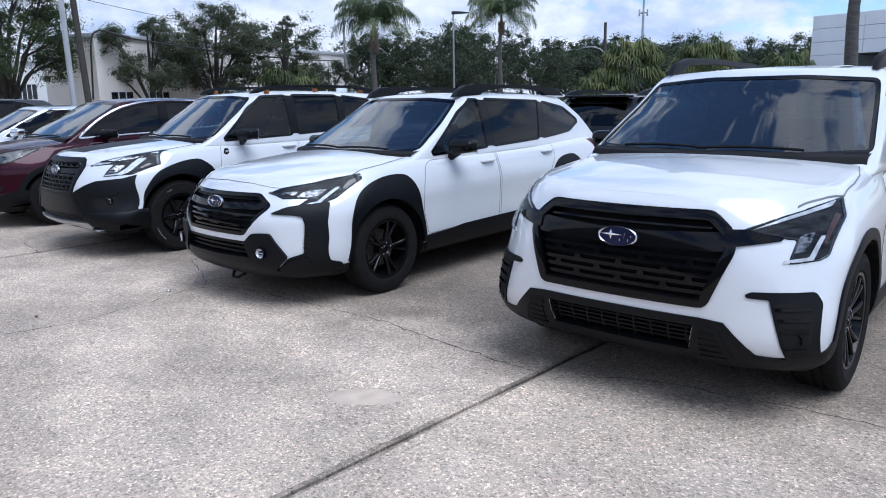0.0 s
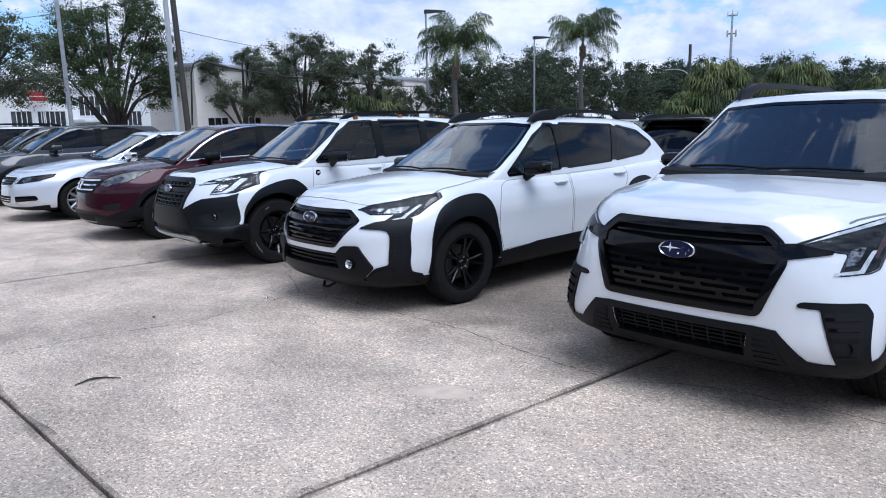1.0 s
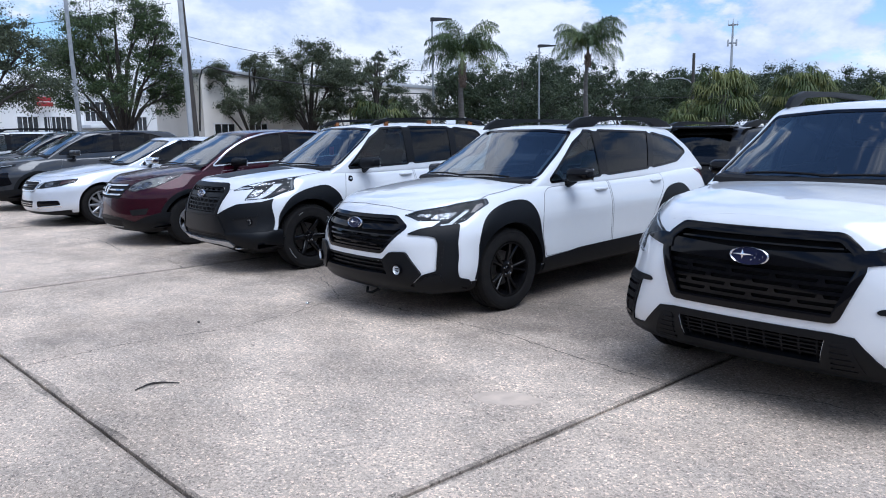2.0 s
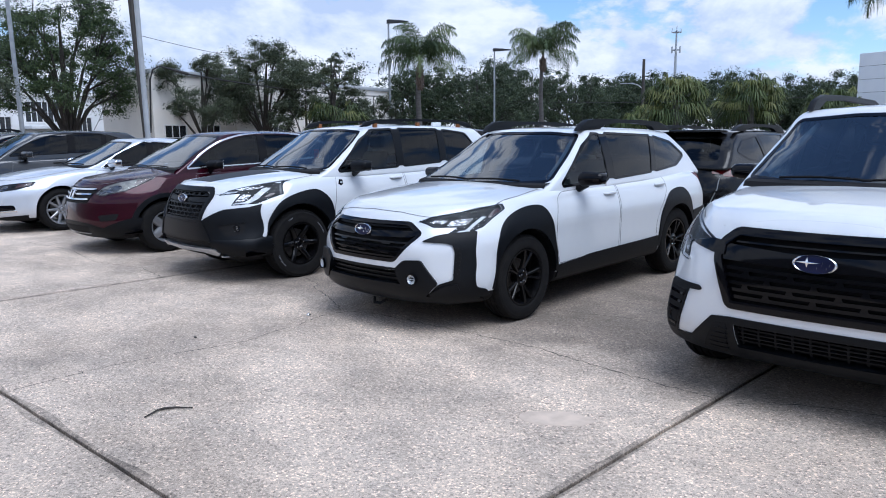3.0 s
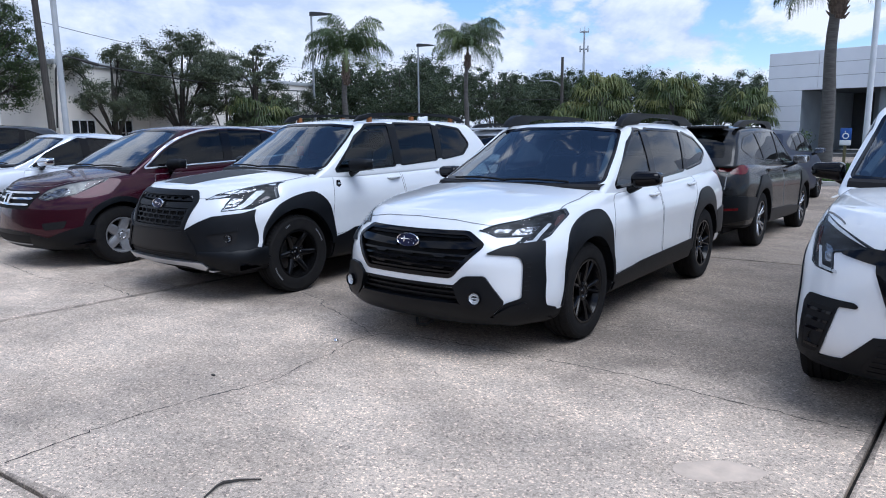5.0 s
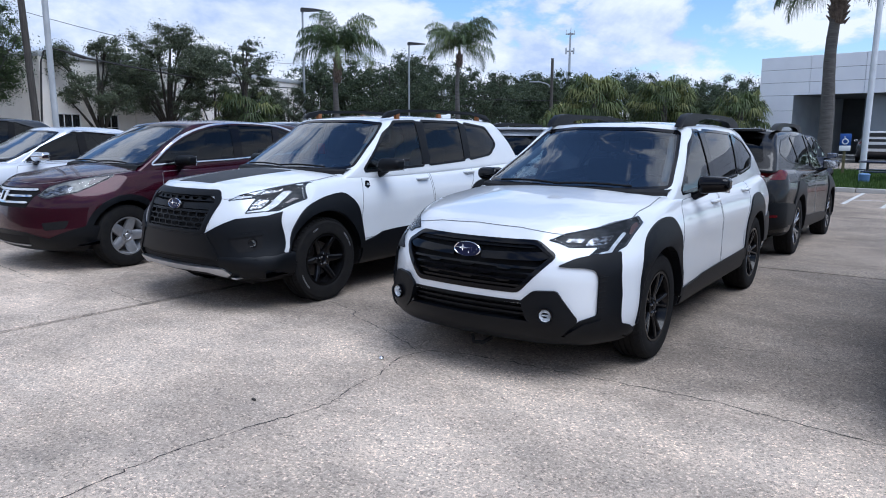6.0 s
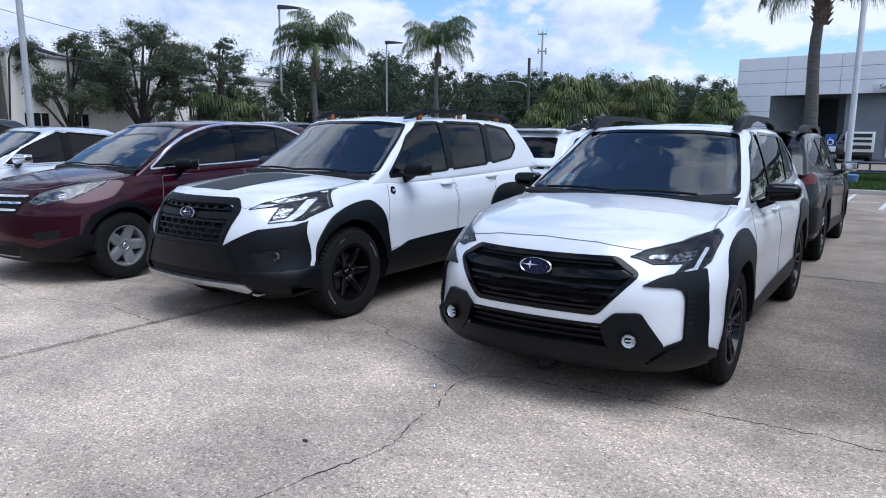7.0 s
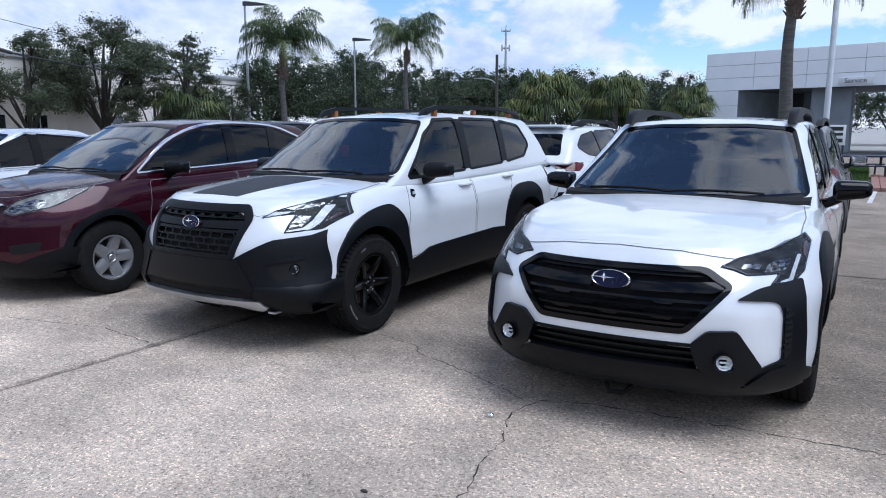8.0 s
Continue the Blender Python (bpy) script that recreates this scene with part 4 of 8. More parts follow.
def crossover_spec(paint, paintlabel):
    c = crv_spec()
    c.update(paint=paint, paintlabel=paintlabel, mirrorcap=paint, rim=M_BLACKRIM, rimlabel="dark alloy rim")
    return c


def eased(pts, rounds=2):
    """An open line with its corners cut round."""
    for _ in range(rounds):
        out = [pts[0]]
        for a, b in zip(pts, pts[1:]):
            out += [(a[0] * 0.75 + b[0] * 0.25, a[1] * 0.75 + b[1] * 0.25), (a[0] * 0.25 + b[0] * 0.75, a[1] * 0.25 + b[1] * 0.75)]
        pts = out + [pts[-1]]
    return pts


class Fitter:
    """Lays the outer parts of one car; outlines of the left half are mirrored with both()."""

    def __init__(self, car, c):
        self.car, self.c = car, c

    def one(self, name, pts, view, mat, off=0.004, **kw):
        tree = self.c[kw.pop("on", "ltree")]
        return patch(name, pts, view, tree, mat, kw.pop("parent", self.car), off, kw.pop("thick", 0.014), kw.pop("res", 0.05), kw.pop("lip", 0.006), kw.pop("label", ""), kw.pop("drop", None))

    def both(self, name, pts, view, mat, off=0.004, **kw):
        other = {"left": "right"}.get(view, view)
        return [self.one(name, pts, view, mat, off, **dict(kw)), self.one(name, pts if view == "left" else mirrored(pts), other, mat, off, **dict(kw))]

    def mid(self, half, name, view, mat, off=0.004, **kw):
        """A panel across the middle, from its left half (from the top middle round to the bottom middle)."""
        return self.one(name, half + [(-u, v) for u, v in reversed(half)], view, mat, off, **kw)

    def line(self, name, path, view, width=0.012, mat=None, off=0.0012, both=True, **kw):
        pts = band(path, width)
        f = self.both if both else self.one
        return f(name, pts, view, mat or M_SEAM, off, res=0.06, lip=0.0, thick=0.006, **kw)

    def y_at(self, x, z):
        hit, _ = self.c["ltree"].cast(Vector((x, -6, z)), Vector((0, 1, 0)))
        return hit.y

    def bar(self, name, x0, x1, z0, z1, mat, off=-0.015, thick=0.03, r=0.006, parent=None):
        return self.one(name, fillet([(x0, z0), (x1, z0), (x1, z1), (x0, z1)], r, 2), "front", mat, off, thick=thick, res=0.06, lip=0.004, parent=parent or self.car)

    def lamp_pod(self, x, z, r, mat=None, deep=0.0, name="fog_lamp", turn=12):
        """A round lamp: bezel, reflector bowl and clear lens, on both sides."""
        for sd in (1, -1):
            y = self.y_at(x * sd, z) + deep
            top = empty(name, "", "")
            top.parent, top.location = self.car, (x * sd, y, z)
            top.rotation_euler = (0, 0, sd * radians(turn))
            bm = bmesh.new()
            lathe(bm, [(r * 1.02, 0.03), (r * 1.28, 0.0), (r * 1.22, -0.018), (r * 1.02, -0.014), (r, 0.02)], 24, "y")
            part("bezel", bm, M_PIANO, top)
            bm = bmesh.new()
            lathe(bm, [(0.001, 0.014), (r * 0.35, 0.012), (r * 0.7, 0.004), (r * 0.98, -0.010), (r * 1.02, 0.01)], 9, "y")
            for k in range(3):
                box(bm, -r * 0.55, r * 0.55, -0.004, 0.012, (k - 1) * r * 0.55 - r * 0.10, (k - 1) * r * 0.55 + r * 0.10, 0.002, 1)
            part("reflector", bm, M_FOG, top, "bright faceted reflector", 0)
            bm = bmesh.new()
            lathe(bm, [(0.001, -0.018), (r * 0.6, -0.0165), (r * 0.9, -0.011), (r * 1.0, -0.004)], 24, "y")
            part("lens", bm, M_LENS, top)

    def corner_wrap(self, name, centre, a0, a1, levels, off, mat, steps=18):
        """A cladding piece that bends round both front corners of the body."""
        for sd in (1, -1):
            verts, faces = [], []
            for i, z in enumerate(levels):
                edge = 0.012 if i in (0, len(levels) - 1) else 0.0
                for k in range(steps + 1):
                    a = radians(a0 + (a1 - a0) * k / steps)
                    way = Vector((sd * math.sin(a), -math.cos(a), 0))
                    o = Vector((sd * centre[0], centre[1], z))
                    hit, _ = self.c["ltree"].cast(o, way)
                    h = (hit - o).length if hit else 0.45
                    verts += [o + way * (h + off - edge), o + way * (h - 0.05)]
            n = 2 * (steps + 1)
            for i in range(len(levels) - 1):
                for k in range(steps):
                    p = i * n + 2 * k
                    faces += [(p, p + 2, p + 2 + n, p + n), (p + 1, p + 1 + n, p + 3 + n, p + 3)]
                for p in (i * n, i * n + 2 * steps):
                    faces.append((p, p + 1, p + 1 + n, p + n))
            for i in (0, len(levels) - 1):
                for k in range(steps):
                    p = i * n + 2 * k
                    faces.append((p, p + 1, p + 3, p + 2))
            bm = bmesh.new()
            vs = [bm.verts.new(v) for v in verts]
            for f in faces:
                bm.faces.new([vs[q] for q in f])
            part(name, bm, mat, self.car, "", 40.0)

    def rails(self, outline, x0, x1, mat, label="black roof rail"):
        for sd in (1, -1):
            bm = bmesh.new()
            prism(bm, outline, "x", *sorted((sd * x0, sd * x1)))
            es = [e for e in bm.edges if abs(e.verts[0].co.x - e.verts[1].co.x) < 1e-6]
            bmesh.ops.bevel(bm, geom=es, offset=0.008, segments=2, affect="EDGES", profile=0.5)
            for v in bm.verts:
                v.co.x += sd * 0.02 * math.cos((v.co.y - 2.0) * 0.9)
            part("roof_rail", bm, mat, self.car, label)

    def wipers(self):
        c = self.c
        for x0, x1 in ((0.52, -0.08), (-0.02, -0.60)):
            pts = []
            for k in range(7):
                x = x0 + (x1 - x0) * k / 6
                z = c["dash"][0] + 0.085 + 0.012 * math.sin(k * math.pi / 6)
                hit, n = c["utree"].cast(Vector((x, -6, z)), Vector((0, 1, 0)))
                pts.append(hit + n * 0.018 if hit else Vector((x, 0.3, z)))
            bm = bmesh.new()
            tube(bm, pts, 0.009, 6)
            part("wiper", bm, M_VOID, self.car)

    def flare(self, yw, outer, R, mat=None, off=0.016, name="wheel_arch_trim", drop=None):
        """Arch trim: an outer line over the wheel, and the wheel well's edge as its inner line."""
        c = self.c
        cz, rad = c["tyre"][0], R
        z0 = outer[0][1]
        z1 = outer[-1][1]
        a0, a1 = math.asin(max(-0.9, (z1 - cz) / rad)), math.pi - math.asin(max(-0.9, (z0 - cz) / rad))
        inner = [(yw + rad * math.cos(a0 + (a1 - a0) * k / 16), cz + rad * math.sin(a0 + (a1 - a0) * k / 16)) for k in range(17)]
        outer = eased(outer)
        pts = [(yw + u, v) for u, v in outer] + inner
        self.both(name, pts, "left", mat or M_CLAD, off, thick=0.05, res=0.04, lip=0.012)

    def windows_trim(self, mat, width=0.016, off=0.004, name="window_trim"):
        for _, pts, _ in self.c["windows"]:
            for view in ("left", "right"):
                ring(self.car, name, pts, view, self.c["utree"], mat, width, -0.004, off)
        # dark pillar covers between neighbouring windows
        for (_, p, _), (_, q, _) in zip(self.c["windows"], self.c["windows"][1:]):
            a, b = max(p, key=lambda w: w[0] - w[1]), max(p, key=lambda w: w[0] + w[1])
            d, e = min(q, key=lambda w: w[0] - w[1]), min(q, key=lambda w: w[0] + w[1])
            self.both("pillar_cover", [(a[0] - 0.01, a[1] - 0.012), (b[0] - 0.01, b[1] + 0.012), (d[0] + 0.01, d[1] + 0.012), (e[0] + 0.01, e[1] - 0.012)], "left", mat, off + 0.002, on="utree", res=0.05, lip=0.004, thick=0.01)

    def doors(self, polys, paint):
        made = []
        for nm, pts in polys:
            made.append(self.both(nm, pts, "left", paint, 0.0035, res=0.11, lip=0.008, thick=0.01))
            loop = dense(pts, 0.1)
            for view in ("left", "right"):
                ring(self.car, "panel_gap", fillet(pts, 0.03), view, self.c["ltree"], M_SEAM, 0.002, -0.002, 0.0028, "", 0.03)
        return made

    def hood(self, half, paint, nf=4, front=True):
        """The hood lid, whose first nf points are its front edge, and the gap round it."""
        pts = half + mirrored(half)[::-1]
        ob = self.one("hood", pts, "top", paint, 0.005, res=0.09, lip=0.012, thick=0.012)
        lift = []
        for x, y in half[:nf]:
            hit, _ = self.c["ltree"].cast(Vector((x, y, 6)), Vector((0, 0, -1)))
            lift.append((x, hit.z - 0.006))
        if front:
            self.line("panel_gap", mirrored(lift)[::-1] + lift[1:], "front", 0.0028, off=0.003, both=False)
        self.line("panel_gap", half[nf - 1:-2], "top", 0.006, off=0.0035)
        return ob


def common(F, paint, handle_mat, handles):
    c, car = F.c, F.car
    for y, z in handles:
        for sd in (1, -1):
            handle(car, c, y, z, sd, handle_mat)
    F.wipers()
    # black cowl between hood and screen
    bm = bmesh.new()
    half = c["wbelt"](0.5)
    rows = []
    for k in range(13):
        x = -half * 0.93 + 2 * half * 0.93 * k / 12
        z = c["dash"][0] + 0.045
        hit, _ = c["utree"].cast(Vector((x, -6, z + 0.03)), Vector((0, 1, 0)))
        y = hit.y if hit else 0.45
        rows.append([bm.verts.new((x, y - 0.10, z - 0.03)), bm.verts.new((x, y - 0.06, z + 0.024)), bm.verts.new((x, y + 0.02, z + 0.042)), bm.verts.new((x, y + 0.05, z - 0.02))])
    for a, b in zip(rows, rows[1:]):
        for k in range(3):
            bm.faces.new((a[k], b[k], b[k + 1], a[k + 1]))
    part("cowl", bm, M_VOID, car)


def headlamp(F, outline, guides, amber=None, bowls=(), dark=None):
    """A lamp unit on both sides: housing, reflector bowls, light guide and clear lens."""
    for sd in (1, -1):
        flip = (lambda p: p) if sd > 0 else mirrored
        unit = F.one("headlamp", flip(outline), "front", dark or M_LAMPDARK, 0.003, res=0.03, lip=0.004, label="headlamp with dark housing and clear lens")
        ring(unit, "lamp_bezel", flip(outline), "front", F.c["ltree"], M_LAMPGREY, -0.003, -0.010, 0.0075)
        for g in guides:
            F.one("light_guide", flip(g), "front", M_DRL, 0.008, res=0.03, lip=0.003, thick=0.008, parent=unit)
        for b in bowls:
            F.one("reflector", flip(b), "front", M_REFLECT, 0.006, res=0.02, lip=0.004, thick=0.008, parent=unit)
        if amber:
            F.one("side_reflector", flip(amber), "front", M_AMBER, 0.008, res=0.03, lip=0.003, thick=0.008, parent=unit, label="dark amber side reflector")
        F.one("lens", flip(outline), "front", M_LENS, 0.016, res=0.03, lip=0.008, thick=0.01, parent=unit)


def oval(x, z, a, b, n=14, turn=0.0):
    return [(x + a * math.cos(t) * math.cos(turn) - b * math.sin(t) * math.sin(turn), z + a * math.cos(t) * math.sin(turn) + b * math.sin(t) * math.cos(turn)) for t in (k * 2 * math.pi / n for k in range(n))]


OB_GRILLE = [(-0.43, 0.87), (0.43, 0.87), (0.555, 0.79), (0.37, 0.575), (-0.37, 0.575), (-0.555, 0.79)]
OB_INTAKE = [(-0.45, 0.505), (0.45, 0.505), (0.43, 0.40), (-0.43, 0.40)]


def outback_details(car, c, face=True):
    F, paint = Fitter(car, c), c["paint"]
    F.hood([(0.0, -0.855), (0.30, -0.83), (0.55, -0.745), (0.69, -0.53), (0.785, -0.27), (0.785, 0.05), (0.75, 0.36), (0.4, 0.24), (0.0, 0.20)], paint)
    F.doors([("front_door", [(0.475, 0.42), (0.425, 0.62), (0.43, 0.82), (0.50, 1.0), (0.58, 1.035), (1.505, 1.055), (1.51, 0.70), (1.49, 0.445)]),
             ("rear_door", [(1.515, 0.445), (1.535, 0.70), (1.53, 1.055), (2.50, 1.08), (2.49, 0.95), (2.33, 0.76), (2.26, 0.62), (2.24, 0.465)])], paint)
    F.windows_trim(M_PIANO, 0.02)
    common(F, paint, paint, ((1.36, 0.975), (2.36, 1.005)))
    # arches and sills
    F.flare(0.0, [(-0.435, 0.34), (-0.40, 0.50), (-0.385, 0.70), (-0.29, 0.85), (-0.10, 0.94), (0.12, 0.965), (0.27, 0.94), (0.36, 0.80), (0.41, 0.60), (0.46, 0.36)], 0.415)
    F.flare(c["wb"], [(-0.47, 0.36), (-0.42, 0.62), (-0.36, 0.78), (-0.22, 0.92), (0.0, 0.96), (0.16, 0.935), (0.30, 0.80), (0.38, 0.66), (0.44, 0.42)], 0.415)
    F.both("sill_trim", fillet([(0.44, 0.29), (0.46, 0.41), (0.78, 0.425), (0.95, 0.445), (2.0, 0.465), (2.28, 0.475), (2.30, 0.29)], 0.02), "left", M_CLAD, 0.016, thick=0.05, lip=0.014)
    F.rails([(1.20, 1.565), (1.26, 1.625), (1.36, 1.672), (1.5, 1.682), (2.45, 1.677), (2.80, 1.66), (2.98, 1.625), (3.10, 1.565), (2.72, 1.57), (2.62, 1.625), (2.28, 1.643), (1.9, 1.645), (1.66, 1.63), (1.58, 1.58)], 0.53, 0.595, M_CLAD)
    F.one("sunroof", fillet([(-0.36, 1.36), (0.36, 1.36), (0.37, 1.80), (-0.37, 1.80)], 0.04), "top", M_SUNROOF, 0.003, on="utree", thick=0.006)
    if face:
        # grille
        F.one("grille_backing", OB_GRILLE, "front", M_VOID, -0.05, lip=0.0)
        ring(car, "grille_surround", fillet(OB_GRILLE, 0.03), "front", c["ltree"], M_PIANO, 0.008, -0.02, 0.004)
        F.both("grille_wing", fillet([(0.10, 0.80), (0.50, 0.815), (0.535, 0.79), (0.48, 0.765), (0.10, 0.755)], 0.012), "front", M_PIANO, -0.002, thick=0.03)
        F.one("grille_brow", fillet([(-0.42, 0.862), (0.42, 0.862), (0.46, 0.835), (-0.46, 0.835)], 0.008), "front", M_CLAD, -0.012, thick=0.03)
        for i, z in enumerate((0.722, 0.684, 0.646, 0.608)):
            w = 0.37 + (z - 0.575) * 0.86 - 0.02
            F.bar("grille_bar", -w, w, z - 0.007, z + 0.007, M_PIANO, -0.016)
            n = 3
            for k in range(n):
                x = (k - (n - 1) / 2) * 0.26 + (0.13 if i % 2 else 0.0)
                if abs(x) < w - 0.08:
                    F.one("grille_link", fillet([(x - 0.055, z - 0.006), (x - 0.035, z - 0.019), (x + 0.035, z - 0.019), (x + 0.055, z - 0.006)], 0.004), "front", M_PIANO, -0.02, thick=0.025, lip=0.003)
        emblem(car, (0.0, F.y_at(0, 0.795) + 0.004, 0.797), 0.20, 0.094, tilt=-8)
        # headlamps
        headlamp(F, fillet([(0.482, 0.876), (0.55, 0.915), (0.68, 0.945), (0.80, 0.992), (0.835, 0.95), (0.83, 0.83), (0.795, 0.785), (0.70, 0.79), (0.725, 0.833), (0.60, 0.835), (0.545, 0.86)], 0.008),
                 [fillet([(0.735, 0.792), (0.785, 0.795), (0.80, 0.90), (0.785, 0.905), (0.77, 0.81), (0.74, 0.803)], 0.004)],
                 fillet([(0.80, 0.945), (0.812, 0.955), (0.826, 0.935), (0.822, 0.885), (0.81, 0.895)], 0.005),
                 [fillet([(0.665, 0.845), (0.755, 0.848), (0.762, 0.895), (0.68, 0.885)], 0.012), fillet([(0.57, 0.868), (0.645, 0.86), (0.655, 0.885), (0.58, 0.885)], 0.008)])
        # lower bumper with fog pods, wedges and vents
        F.one("intake_backing", OB_INTAKE, "front", M_VOID, -0.05, lip=0.0)
        for z in (0.472, 0.437):
            F.bar("intake_bar", -0.44, 0.44, z - 0.006, z + 0.006, M_CLAD, -0.02)
        F.mid([(0.0, 0.402), (0.43, 0.405), (0.52, 0.345), (0.62, 0.312), (0.84, 0.315), (0.86, 0.27), (0.70, 0.238), (0.4, 0.232), (0.0, 0.23)], "bumper_lip", "front", M_CLAD, 0.02, thick=0.06, lip=0.02, label="black textured bumper lip")
        F.mid([(0.0, 0.525), (0.42, 0.525), (0.46, 0.508), (0.0, 0.503)], "intake_brow", "front", M_CLAD, 0.006, lip=0.004)
        F.both("fog_lamp_pod", fillet([(0.395, 0.525), (0.465, 0.592), (0.59, 0.596), (0.70, 0.415), (0.61, 0.318), (0.50, 0.35), (0.43, 0.42)], 0.02), "front", M_CLAD, 0.03, thick=0.07, res=0.03, lip=0.025)
        F.both("bumper_wedge", fillet([(0.575, 0.735), (0.65, 0.778), (0.70, 0.79), (0.82, 0.803), (0.845, 0.72), (0.862, 0.54), (0.868, 0.37), (0.895, 0.35), (0.885, 0.29), (0.70, 0.29), (0.62, 0.318), (0.70, 0.41), (0.775, 0.44), (0.768, 0.66), (0.75, 0.705), (0.71, 0.722)], 0.015),
               "front", M_CLAD, 0.018, thick=0.05, res=0.03, lip=0.015)
        F.both("bumper_step", fillet([(0.63, 0.33), (0.72, 0.395), (0.79, 0.415), (0.80, 0.36), (0.77, 0.32)], 0.01), "front", M_CLAD, 0.034, thick=0.03, res=0.03, lip=0.012)
        F.both("corner_vent", fillet([(0.768, 0.69), (0.795, 0.675), (0.803, 0.465), (0.778, 0.445)], 0.006), "front", M_VOID, 0.0215, thick=0.01, res=0.02, lip=0.002)
        for k in range(7):
            z = 0.48 + k * 0.03
            F.both("vent_slat", [(0.772, z), (0.797, z + 0.004), (0.797, z + 0.012), (0.772, z + 0.008)], "front", M_CLAD, 0.026, thick=0.01, res=0.02, lip=0.002)
        F.lamp_pod(0.555, 0.452, 0.038, deep=-0.042)
        bm = bmesh.new()
        tube(bm, [(-0.05, -0.84, 0.20), (-0.02, -0.87, 0.165), (0.05, -0.87, 0.17), (0.09, -0.82, 0.20)], 0.012, 6)
        part("tow_bracket", bm, M_VOID, car)
    # rear
    F.both("tail_lamp", fillet([(0.56, 1.0), (0.80, 1.005), (0.82, 1.06), (0.78, 1.085), (0.56, 1.06)], 0.02), "rear", M_RED, 0.014, thick=0.03, res=0.03, lip=0.008, label="dark red tail lamp")
    F.both("tail_lamp_side", fillet([(3.26, 1.085), (3.30, 1.05), (3.44, 0.97), (3.60, 0.97), (3.58, 1.07)], 0.02), "left", M_RED, 0.007, thick=0.02, res=0.03, lip=0.008)
    F.mid([(0.0, 0.62), (0.60, 0.62), (0.70, 0.70), (0.86, 0.70), (0.88, 0.40), (0.6, 0.34), (0.0, 0.33)], "rear_bumper", "rear", M_CLAD, 0.02, thick=0.05, lip=0.02)
    F.both("rear_bumper_side", fillet([(c["wb"] + 0.43, 0.42), (c["wb"] + 0.38, 0.67), (c["wb"] + 0.75, 0.70), (c["wb"] + 0.98, 0.70), (c["wb"] + 0.95, 0.42)], 0.02), "left", M_CLAD, 0.016, thick=0.04, lip=0.012)
    F.both("rear_reflector", fillet([(0.66, 0.52), (0.80, 0.525), (0.80, 0.555), (0.66, 0.55)], 0.006), "rear", M_RED, 0.026, thick=0.01, res=0.03)
    F.one("tailgate_strip", fillet([(-0.5, 1.02), (0.5, 1.02), (0.5, 1.06), (-0.5, 1.06)], 0.01), "rear", M_PIANO, 0.008)
    F.line("panel_gap", [(0.60, 0.64), (0.66, 0.80), (0.66, 0.98)], "rear")
    bm = bmesh.new()
    box(bm, -0.5, 0.5, 3.06, 3.30, 1.545, 1.58, 0.014)
    part("roof_spoiler", bm, paint, car)
    return F


FO_GRILLE = [(-0.42, 0.99), (0.42, 0.99), (0.475, 0.915), (0.40, 0.648), (-0.40, 0.648), (-0.475, 0.915)]


